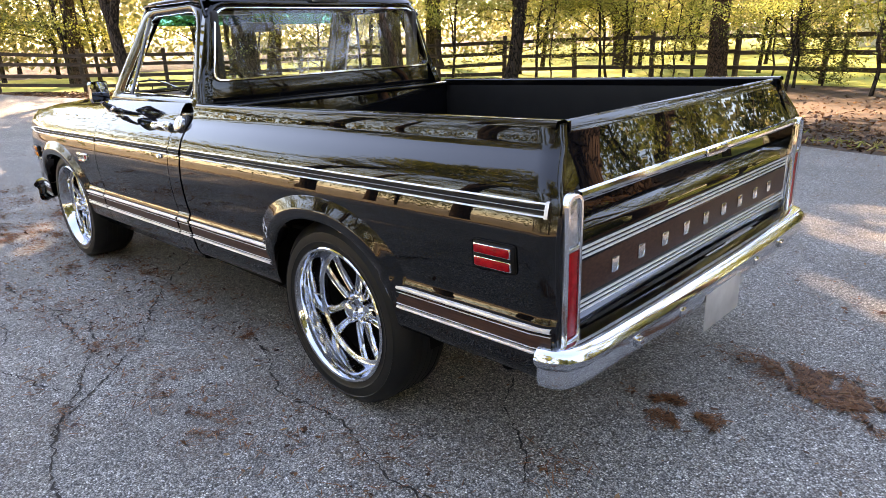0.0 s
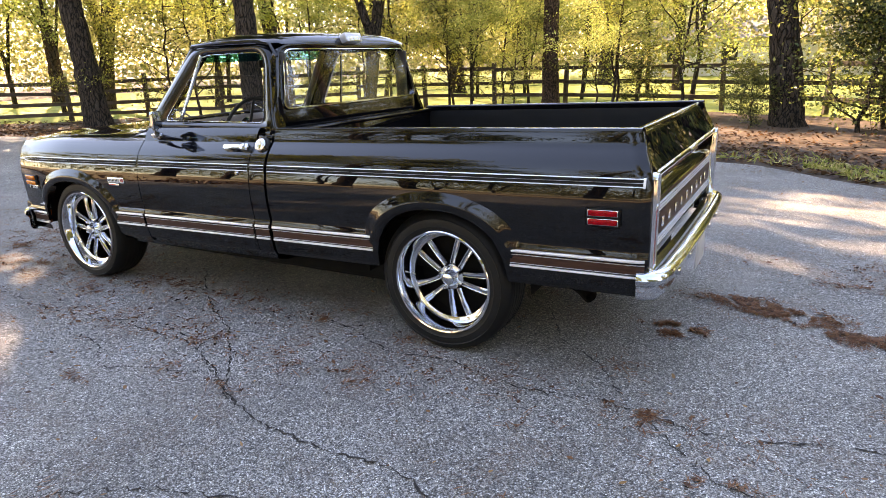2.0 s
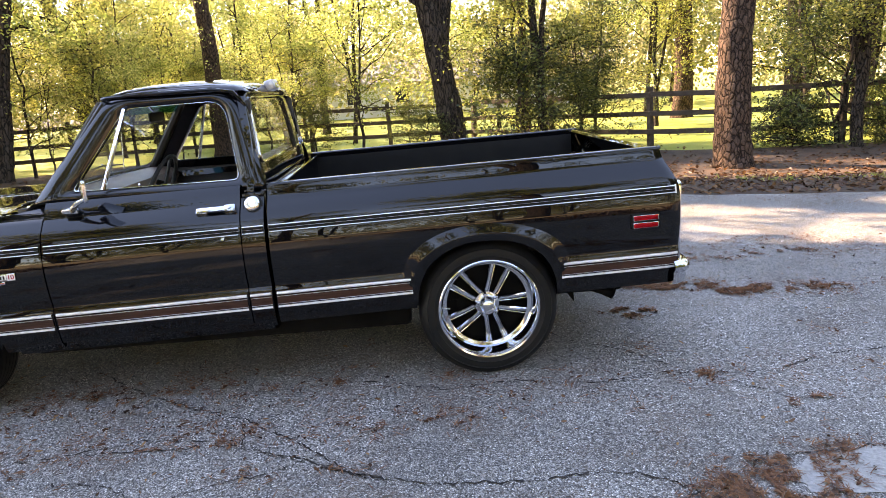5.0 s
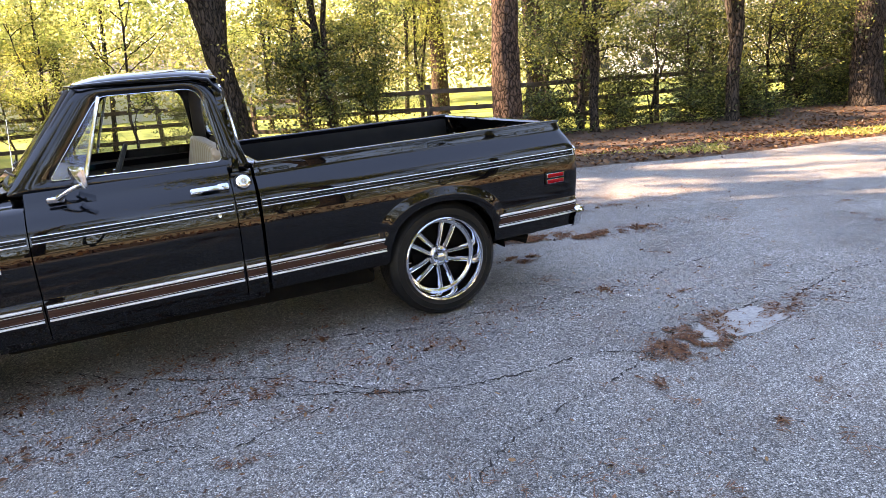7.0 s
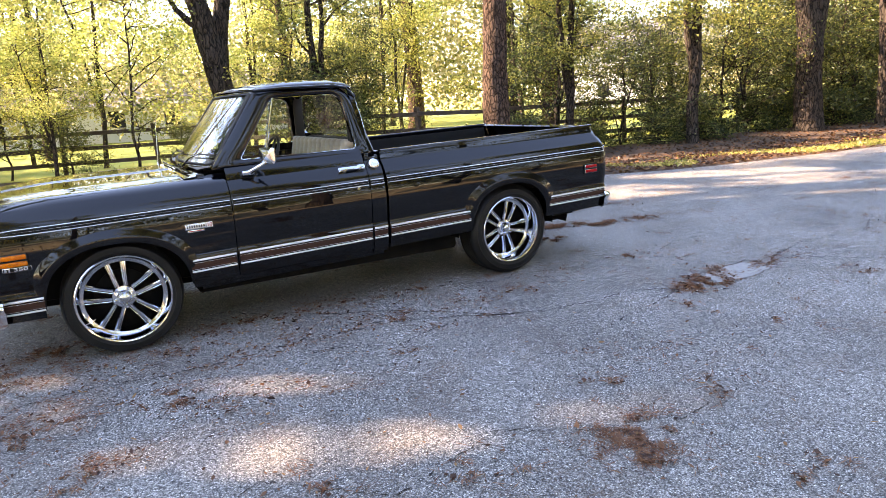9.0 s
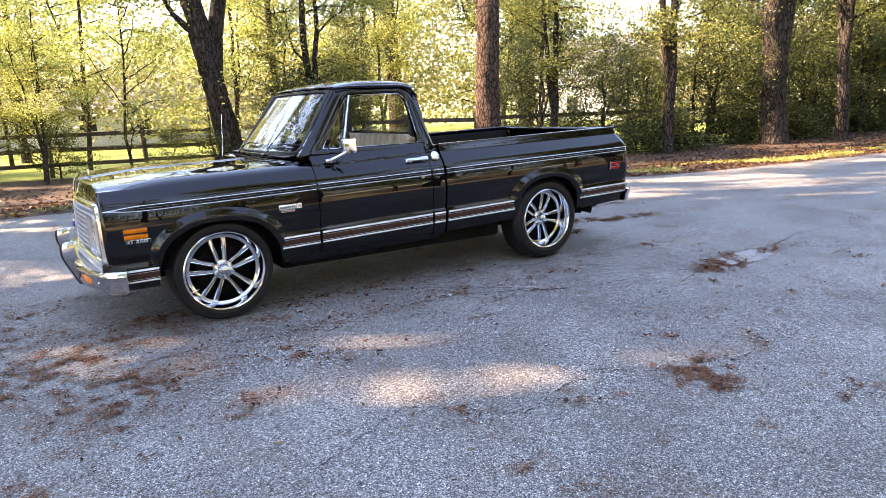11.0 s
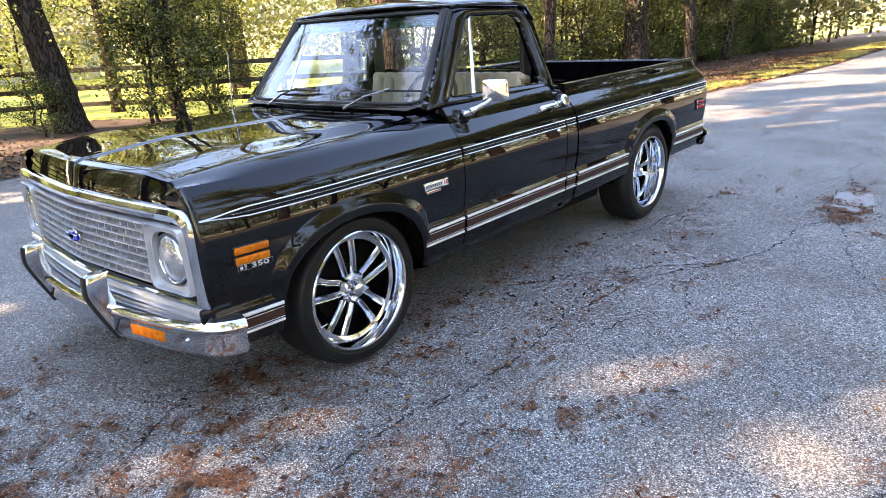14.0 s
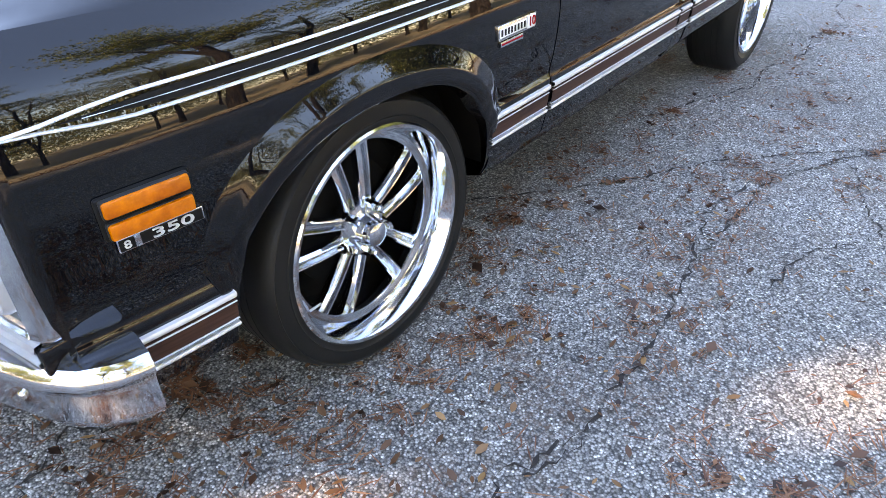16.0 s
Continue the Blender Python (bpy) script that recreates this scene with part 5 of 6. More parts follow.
for s in (1, -1):
    lamp = frame_ring(rounded(-0.934, -0.862, 0.565, 0.985, 0.03, 0.008), rounded(-0.9235, -0.8725, 0.578, 0.972, 0.022, 0.005), 0.985, 1.022, "tail_lamp", CHROME, label="tall chrome tail lamp")
    if s < 0:
        lamp.matrix_basis = Matrix.Diagonal((1, -1, 1, 1))
    part("red_lens", box(0.995, 1.018, -0.9230, -0.8730, 0.579, 0.828, 0.006), RED, lamp, "red ribbed lens")
    part("divider", box(0.995, 1.021, -0.9230, -0.8730, 0.829, 0.841, 0.003), CHROME, lamp)
    part("reverse_lens", box(0.995, 1.016, -0.9230, -0.8730, 0.842, 0.971, 0.006), CLEAR, lamp, "clear ribbed reversing lens")

# --- rear bumper


def bumper(path, section, mat, name, label):
    """path: (x, y) from end to end; section: (out, z) pairs, out from the path."""
    rows = []
    for i, (x, y) in enumerate(path):
        a, b = path[max(i - 1, 0)], path[min(i + 1, len(path) - 1)]
        d = Vector((b[0] - a[0], b[1] - a[1])).normalized()
        nx, ny = d.y, -d.x
        rows.append([(x + nx * o, y + ny * o, z) for o, z in section])
    return tpart(name, grid(rows), mat, label)


RB = [(0.965, -0.958), (0.995, -0.955), (1.020, -0.94), (1.036, -0.90), (1.044, -0.80), (1.052, -0.5), (1.056, -0.2), (1.056, 0.2), (1.052, 0.5), (1.044, 0.80), (1.036, 0.90), (1.020, 0.94), (0.995, 0.955), (0.965, 0.958)]
sec = [(-0.055, 0.562), (-0.02, 0.570), (0.010, 0.571), (0.030, 0.566), (0.044, 0.554), (0.050, 0.539), (0.046, 0.524), (0.036, 0.514), (0.030, 0.506), (0.030, 0.484), (0.028, 0.462), (0.020, 0.446), (0.004, 0.436), (-0.03, 0.432)]
bumper(RB, sec, CHROME, "rear_bumper", "chrome rear step bumper")
for y in (-0.62, -0.33, 0.33, 0.62):
    m = box(-0.012, 0.012, -0.016, 0.016, -0.016, 0.016, 0.006)
    tpart("bumper_bolt", move(m, Matrix.Translation((1.080, y, 0.482))), CHROME)
tpart("licence_plate", box(1.086, 1.090, -0.155, 0.155, 0.345, 0.488, 0.002), PLATE, "blank pale licence plate")
tpart("plate_bracket", box(1.04, 1.078, 0.16, 0.24, 0.42, 0.52, 0.01), PLATE)

# --- cab upper: sides, roof, rear wall


def gh_y(z):
    """Half width of the cab above the belt, at the world height z."""
    return float(np.interp(z, [1.05, 1.10, 1.20, 1.40, 1.53, 1.57, 1.60], [0.835, 0.825, 0.800, 0.738, 0.698, 0.682, 0.662]))


def dense(loop, n, radius):
    """Samples round a closed loop with rounded corners; corners of like loops fall on like samples."""
    m = len(loop)
    per = n // m - 9
    arcs = []
    for i, p in enumerate(loop):
        p, a, b = Vector(p), Vector(loop[i - 1]), Vector(loop[(i + 1) % m])
        r = radius[i] if isinstance(radius, (list, tuple)) else radius
        u, v = (a - p), (b - p)
        r = min(r, u.length * 0.45, v.length * 0.45)
        s, e = p + u.normalized() * r, p + v.normalized() * r
        arcs.append([s * (1 - t) ** 2 + p * 2 * t * (1 - t) + e * t * t for t in (k / 8 for k in range(9))])
    out = []
    for i, arc in enumerate(arcs):
        out += arc
        nxt = arcs[(i + 1) % m][0]
        out += [arc[-1].lerp(nxt, (k + 1) / (per + 1)) for k in range(per)]
    return out


def ring_between(outer, inner, to3d, name, mat, thick, label="", n=96, lip=0.0):
    """A frame between two outlines of the same start, given depth."""
    front = [[to3d(o.lerp(i, f), lip * (2 * f - 1) ** 2) for o, i in zip(outer, inner)] for f in (0, 0.08, 0.2, 0.35, 0.5, 0.65, 0.8, 0.92, 1)]
    back = [[to3d(p, thick) for p in inner], [to3d(p, thick) for p in outer]]
    return tpart(name, grid(front + back, close_u=True, close_v=True), mat, label)


# side frame: x, z outlines, A-post line raked
side_out = dense([(-2.29, 1.075), (-1.905, 1.585), (-1.245, 1.60), (-1.105, 1.075)], 120, [0.03, 0.10, 0.16, 0.03])
side_in = dense([(-2.09, 1.128), (-1.808, 1.523), (-1.305, 1.533), (-1.245, 1.133)], 120, [0.03, 0.05, 0.09, 0.04])


def side3d(p, d):
    return (p.x, -(gh_y(p.y) - d), p.y)


cab_side = ring_between(side_out, side_in, side3d, "cab_side", BLACK, 0.06, lip=0.022)
mirrored(cab_side)
# bright reveal round the door glass
in2 = dense([(-2.085, 1.131), (-1.8065, 1.5215), (-1.306, 1.531), (-1.2465, 1.1350)], 120, [0.03, 0.05, 0.085, 0.04])
rv = ring_between(side_in, in2, lambda p, d: (p.x, -(gh_y(p.y) - 0.016 - d), p.y), "window_reveal", CHROME, 0.02)
mirrored(rv)
# vent window post
vp = tube([(-1.925, -gh_y(1.13) - 0.004, 1.13), (-1.80, -gh_y(1.52) - 0.004, 1.52)], 0.011, 8)
mirrored(tpart("vent_post", vp, CHROME))
vw = grid([[(-2.07, -gh_y(1.14) + 0.02, 1.138), (-1.93, -gh_y(1.14) + 0.02, 1.138)], [(-1.805, -gh_y(1.515) + 0.02, 1.515), (-1.80, -gh_y(1.515) + 0.02, 1.515)]])
vwp = tpart("vent_glass", vw, GLASS)
vwp.visible_shadow = False
vm = mirrored(vwp)
vm.visible_shadow = False
# the far door's pane is wound up; the driver's is wound down
dg = grid([[(-1.925, -gh_y(z) + 0.022, z), (-1.80 - 0.125 * (1.52 - z) / 0.39, -gh_y(z) + 0.022, z), (-1.255, -gh_y(z) + 0.022, z)] for z in (1.10, 1.2, 1.3, 1.4, 1.5)])
dgp = tpart("door_glass", dg, GLASS)
dgp.matrix_basis = Matrix.Diagonal((1, -1, 1, 1))
dgp.visible_shadow = False

# roof
ROOF_X = [-1.985, -1.965, -1.93, -1.85, -1.7, -1.5, -1.35, -1.25, -1.205, -1.185]
ROOF_Z = [1.588, 1.603, 1.616, 1.632, 1.645, 1.652, 1.648, 1.632, 1.608, 1.575]
ROOF_W = [0.655, 0.668, 0.675, 0.682, 0.685, 0.685, 0.683, 0.676, 0.668, 0.66]
rows = []
for x, z, w in zip(ROOF_X, ROOF_Z, ROOF_W):
    row = []
    for k in range(33):
        a = -1 + 2 * k / 32
        y = w * math.copysign(1 - (1 - abs(a)) ** 1.35, a)
        q = abs(y) / w
        zz = 1.578 + (z - 1.578) * (1 - q ** 5) ** 0.5 if z > 1.58 else z - 0.004 * q ** 2
        row.append((x + 0.085 * q ** 2.2 * smooth_step(-1.65, -1.95, x), y, zz))
    rows.append(row)
tpart("roof", grid(rows), BLACK, "black cab roof", sharp=50)
# drip rail and the lip over the windscreen
dr = tube([(-1.915, -0.670, 1.575), (-1.88, -0.692, 1.580), (-1.7, -0.698, 1.588), (-1.35, -0.698, 1.590), (-1.25, -0.685, 1.572), (-1.19, -0.70, 1.50)], 0.010, 8)
mirrored(tpart("drip_rail", dr, BLACK))
tpart("roof_visor", tube([(-1.998 + 0.088 * (abs(y) / 0.67) ** 2.2, y, 1.590 - 0.010 * (abs(y) / 0.67) ** 2) for y in (-0.67 + 1.34 * k / 16 for k in range(17))], 0.013, 8, squash=0.7), BLACK)

# rear wall with its window, outlines in y, z
rear_out = dense([(-0.84, 1.06), (-0.672, 1.592), (0.672, 1.592), (0.84, 1.06)], 140, [0.02, 0.12, 0.12, 0.02])
rear_in = dense([(-0.735, 1.205), (-0.655, 1.545), (0.655, 1.545), (0.735, 1.205)], 140, [0.05, 0.07, 0.07, 0.05])


def rear3d(p, d):
    return (-1.105 - 0.085 * max(0, (p.y - 1.10) / 0.5) ** 1.4 - 0.05 * (abs(p.x) / 0.8) ** 6 - d, p.x, p.y)


ring_between(rear_out, rear_in, rear3d, "cab_rear_wall", BLACK, 0.04, lip=0.006)
rin2 = dense([(-0.727, 1.212), (-0.648, 1.5395), (0.648, 1.5395), (0.727, 1.212)], 140, [0.05, 0.07, 0.07, 0.05])
ring_between(rear_in, rin2, lambda p, d: rear3d(p, d - 0.008), "rear_window_reveal", CHROME, 0.02, "bright trim round the rear window")
rg = grid([[tuple(Vector(rear3d(Vector((y * (1 - 0.10 * (z - 1.21) / 0.33), z)), 0.012))) for y in np.linspace(-0.73, 0.73, 9)] for z in np.linspace(1.212, 1.54, 6)])
rgp = tpart("rear_window", rg, GLASS)
rgp.visible_shadow = False
tpart("cab_rear_lower", box(-1.14, -1.108, -0.86, 0.86, 0.42, 1.08, 0.01), BLACK)
# cargo lamp on the roof's rear edge
cl = tpart("cargo_lamp", move(box(-0.030, 0.026, -0.085, 0.085, -0.030, 0.032, 0.009), pose(-1.172, 0.0, 1.606, 0, -18, 0)), GRILLE, "silver cargo lamp with a pale lens")
part("lens", move(box(-0.004, 0.006, -0.062, 0.062, -0.018, 0.018, 0.003), pose(-1.150, 0.0, 1.604, 0, -18, 0)), CLEAR, cl)

# --- windscreen
ws_out = dense([(-0.815, 0.0), (-0.675, 1.0), (0.675, 1.0), (0.815, 0.0)], 140, [0.13, 0.06, 0.06, 0.13])
ws_in = dense([(-0.787, 0.045), (-0.656, 0.945), (0.656, 0.945), (0.787, 0.045)], 140, [0.13, 0.07, 0.07, 0.13])


def ws3d(p, d):
    """Windscreen surface: p.x across, p.y up from 0 at the cowl to 1 at the roof."""
    x = -2.385 + 0.40 * p.y + 0.10 * (abs(p.x) / 0.75) ** 2.2
    return (x + d * 0.8, p.x, 1.085 + 0.505 * p.y - d * 0.5)


ring_between(ws_out, ws_in, ws3d, "windscreen_frame", BLACK, 0.03, lip=0.014)
seal = dense([(-0.776, 0.060), (-0.647, 0.930), (0.647, 0.930), (0.776, 0.060)], 140, [0.13, 0.07, 0.07, 0.13])
ring_between(ws_in, seal, lambda p, d: ws3d(p, d - 0.004), "windscreen_seal", SOFT, 0.015)
wg = grid([[ws3d(Vector((y * (1 - 0.155 * q), q)), 0.008) for y in np.linspace(-0.787, 0.787, 15)] for q in np.linspace(0.04, 0.95, 10)])
wgp = tpart("windscreen", wg, GLASS, "clear curved windscreen")
wgp.visible_shadow = False
wt = grid([[ws3d(Vector((y * (1 - 0.155 * q), q)), 0.016) for y in np.linspace(-0.775, 0.775, 15)] for q in np.linspace(0.80, 0.94, 4)])
wtp = tpart("tint_band", wt, TINT, "blue-green tint band")
wtp.visible_shadow = False

# --- cowl, bonnet, nose


def nose_x(y):
    """Plan of the grille and the bonnet's front edge: drawn forward at the middle."""
    return -3.735 + 0.078 * (abs(y) / 0.93) ** 1.35


def hood_z(x, y):
    q = abs(y) / HOOD_Y
    return 1.096 + rake(x) - 0.004 * q ** 2 + 0.007 * (1 - smooth_step(0.036, 0.056, abs(y))) + 0.018 * smooth_step(0.98, 0.72, q) - 0.03 * smooth_step(-3.2, -3.7, x)


ys = [HOOD_Y * v for v in (-0.998, -0.96, -0.9, -0.84, -0.78, -0.72, -0.6, -0.45, -0.3, -0.15, -0.09, -0.070, -0.0575, -0.045, -0.02, 0, 0.02, 0.045, 0.0575, 0.070, 0.09, 0.15, 0.3, 0.45, 0.6, 0.72, 0.78, 0.84, 0.9, 0.96, 0.998)]
rows = []
for k in range(37):
    row = []
    for y in ys:
        x0 = nose_x(y) + 0.075
        x = -2.462 + (x0 + 2.462) * k / 36
        yy = y * (1 - 0.055 * smooth_step(-3.0, -3.7, x))
        row.append((x, yy, hood_z(x, y)))
    rows.append(row)
for dx, dz in ((-0.022, -0.012), (-0.032, -0.035), (-0.048, -0.118), (-0.03, -0.128)):
    rows.append([(rows[36][j][0] + dx, rows[36][j][1], rows[36][j][2] + dz) for j in range(len(ys))])
tpart("bonnet", grid(rows), BLACK, "long black bonnet with a raised centre", sharp=30)
# fender noses that close the corners beside the bonnet's front face
rows = []
xe = -3.615
edge = [(xe, -flank(xe, z), z + rake(xe)) for z in np.arange(0.50, 1.045, 0.03)] + fender_crown(xe)[:5]
for p in edge:
    c = Vector((xe, -0.755, min(max(p[2], 0.41), 0.925)))
    d = (c - Vector(p))
    ln = d.length
    d.normalize()
    row = [Vector(p) + Vector((-f, 0, 0)) + d * min(g, ln * 0.9) for f, g in ((0.0, 0.0), (0.010, 0.002), (0.018, 0.008), (0.023, 0.018), (0.024, 0.045))]
    row.append(Vector((nose_x(0.755) + 0.026, c.y, c.z)))
    rows.append(row)
fn = tpart("fender_nose", grid(rows), BLACK, sharp=60)
mirrored(fn)
cowl = grid([[(-2.462 + 0.10 * f, y, 1.098 + rake(-2.46) + (0.028 * f if abs(y) < 0.78 else 0.012 * f)) for y in np.linspace(-0.798, 0.798, 21)] for f in (0.06, 0.4, 0.8, 1.3)])
tpart("cowl", cowl, BLACK)
cc = grid([[(x, y, 1.090 + rake(x) + 0.022 * smooth_step(-2.47, -2.25, x) - 0.035 * smooth_step(-0.79, -0.84, y)) for y in (-0.845, -0.825, -0.80, -0.77, -0.73, -0.69)] for x in np.linspace(-2.455, -2.18, 12)])
mirrored(tpart("cowl_corner", cc, BLACK))
for k in range(9):
    y = -0.62 + k * 0.155
    tpart("cowl_vent", move(box(-0.006, 0.006, -0.06, 0.06, -0.003, 0.003, 0.002), pose(-2.415, y, 1.066)), SOFT)
ap = tpart("aerial", tube([(-2.45, 0.72, 1.03), (-2.445, 0.722, 1.09), (-2.42, 0.735, 1.42)], [0.010, 0.004, 0.003], 6), CHROME)
orn = tpart("bonnet_ornament", tube([(-3.60, 0, 1.02), (-3.605, 0, 1.045), (-3.60, 0, 1.06)], [0.008, 0.006, 0.004], 8), CHROME)
tpart("nose_crease_trim", tube([(nose_x(0) + 0.04, 0, 1.005), (nose_x(0) + 0.026, 0, 0.955), (nose_x(0) + 0.022, 0, 0.895)], 0.006, 8), CHROME)

# wipers
for y0, y1 in ((-0.30, -0.58), (0.42, 0.14)):
    a, b = Vector(ws3d(Vector((y0, -0.02)), -0.02)), Vector(ws3d(Vector((y1 + 0.02, 0.16)), -0.035))
    w = tpart("wiper", tube([a, a.lerp(b, 0.5) + Vector((-0.012, 0, 0.012)), b], [0.008, 0.006, 0.004], 8), ALLOY, "bright windscreen wiper")
    c, d = Vector(ws3d(Vector((y1 + 0.26, 0.13)), -0.010)), Vector(ws3d(Vector((y1 - 0.16, 0.155)), -0.012))
    part("blade", tube([c, b + Vector((0.004, 0, -0.01)), d], 0.006, 6), SOFT, w)

# --- grille surround
sur_out = dense([(-0.914, 0.500), (-0.900, 0.885), (0.900, 0.885), (0.914, 0.500)], 200, [0.012, 0.10, 0.10, 0.012])
sur_in = dense([(-0.866, 0.526), (-0.845, 0.822), (0.845, 0.822), (0.866, 0.526)], 200, [0.02, 0.06, 0.06, 0.02])


def sur3d(p, d):
    return (nose_x(p.x) + 0.018 + d, p.x, p.y)


rows = [[sur3d(p, 0.05) for p in sur_out], [sur3d(p, 0.004) for p in sur_out], [sur3d(o.lerp(i, 0.12), -0.012) for o, i in zip(sur_out, sur_in)],
        [sur3d(o.lerp(i, 0.45), -0.018) for o, i in zip(sur_out, sur_in)], [sur3d(o.lerp(i, 0.62), -0.008) for o, i in zip(sur_out, sur_in)],
        [sur3d(o.lerp(i, 0.9), -0.004) for o, i in zip(sur_out, sur_in)], [sur3d(p, 0.004) for p in sur_in], [sur3d(p, 0.05) for p in sur_in]]
grille = tpart("grille_surround", grid(rows, close_v=True), CHROME, "broad chrome grille surround")
# the recess behind the bars is coloured as dark as its shade
tpart("grille_back", grid([[(nose_x(y) + 0.11, y, z) for z in (0.53, 0.83)] for y in np.linspace(-0.86, 0.86, 21)]), UNDER)
# egg-crate grille bars
mesh_w = 0.61
for k in range(8):
    z = 0.562 + k * 0.0345
    rows = []
    for y in np.linspace(-mesh_w, mesh_w, 25):
        x = nose_x(y)
        rows.append([(x + 0.060, y, z + 0.0025), (x + 0.008, y, z + 0.0045), (x + 0.002, y, z + 0.0025), (x + 0.002, y, z - 0.0035), (x + 0.008, y, z - 0.0050), (x + 0.060, y, z - 0.0040)])
    bm = grid(rows)
    if k < 7:
        # short webs between this bar and the next, staggered row by row
        for j in range(22):
            y = -mesh_w + (j + 0.5 * (k % 2) + 0.25) * 2 * mesh_w / 22
            x = nose_x(y)
            box(x + 0.008, x + 0.055, y - 0.003, y + 0.003, z + 0.003, z + 0.0315, bm=bm)
    tpart("grille_bar", bm, GRILLE, parent=grille)
# emblem: plain blue shape in the grille
bm = bmesh.new()
box(-0.012, 0, -0.064, 0.064, -0.011, 0.011, 0.003, 1, bm)
box(-0.012, 0, -0.027, 0.027, -0.022, 0.022, 0.003, 1, bm)
em = tpart("grille_badge", move(bm, pose(nose_x(0) - 0.006, 0, 0.672)), BLUE, "plain blue badge with a silver edge")
bm = bmesh.new()
box(-0.006, 0, -0.070, 0.070, -0.016, 0.016, 0.003, 1, bm)
box(-0.006, 0, -0.033, 0.033, -0.028, 0.028, 0.003, 1, bm)
part("badge_edge", move(bm, pose(nose_x(0) - 0.001, 0, 0.672)), CHROME, em)

# --- headlamps
for s in (1, -1):
    yc = 0.742
    xo = nose_x(yc) + 0.012
    q_out = dense([(-0.868, 0.548), (-0.848, 0.812), (-0.622, 0.815), (-0.612, 0.548)], 96, 0.028)
    q_in = dense([(-0.846, 0.576), (-0.842, 0.786), (-0.640, 0.786), (-0.636, 0.576)], 96, 0.085)

    def hl3d(p, d):
        return (nose_x(p.x) + d, p.x, p.y)
    rows = [[hl3d(p, 0.04) for p in q_out], [hl3d(p, 0.0) for p in q_out], [hl3d(o.lerp(i, 0.10), -0.008) for o, i in zip(q_out, q_in)], [hl3d(o.lerp(i, 0.22), -0.006) for o, i in zip(q_out, q_in)], [hl3d(o.lerp(i, 0.30), 0.010) for o, i in zip(q_out, q_in)],
            [hl3d(o.lerp(i, 0.9), 0.014) for o, i in zip(q_out, q_in)], [hl3d(p, 0.008) for p in q_in], [hl3d(p, 0.03) for p in q_in]]
    hl = tpart("headlamp", grid(rows, close_v=True), GRILLE, "round headlamp in a silver bezel")
    if s < 0:
        hl.matrix_basis = Matrix.Diagonal((1, -1, 1, 1))
    lens = lathe([(0.001, -0.022), (0.03, -0.021), (0.058, -0.016), (0.080, -0.008), (0.092, 0.0), (0.096, 0.01)], 48)
    part("lens", move(lens, pose(xo + 0.004, -yc, 0.680, 0, 0, -90) @ Matrix.Diagonal((1, 1, 1, 1))), CLEAR, hl, "clear ribbed lens")
    ringm = lathe([(0.092, 0.012), (0.093, -0.004), (0.097, -0.007), (0.101, 0.0), (0.102, 0.014)], 48)
    part("rim", move(ringm, pose(xo + 0.004, -yc, 0.680, 0, 0, -90)), CHROME, hl)

# --- front bumper
fill = grid([[(nose_x(y) + dx, y, z) for dx, z in ((0.03, 0.512), (-0.004, 0.505), (-0.008, 0.494), (0.006, 0.488), (0.006, 0.478), (-0.008, 0.472), (-0.006, 0.462), (0.03, 0.452))] for y in np.linspace(-0.90, 0.90, 25)])
tpart("bumper_filler", fill, GRILLE, "ribbed silver filler panel under the grille")
FB = [(-3.530, 0.957), (-3.550, 0.953), (-3.575, 0.942), (-3.607, 0.92), (-3.640, 0.87), (-3.69, 0.72), (-3.74, 0.48), (-3.775, 0.22), (-3.785, 0.0), (-3.775, -0.22), (-3.74, -0.48), (-3.69, -0.72), (-3.640, -0.87), (-3.607, -0.92), (-3.575, -0.942), (-3.550, -0.953), (-3.530, -0.957)]
fsec = [(-0.06, 0.452), (0.0, 0.462), (0.036, 0.458), (0.050, 0.442), (0.052, 0.425), (0.034, 0.405), (0.030, 0.39), (0.032, 0.335), (0.022, 0.312), (-0.02, 0.302)]
mirrored(tpart("fender_tip", box(-3.664, -3.540, -0.916, -0.884, 0.440, 0.504, 0.008), BLACK))
bumper(FB, fsec, CHROME_OLD, "front_bumper", "chrome front bumper with slight wear")
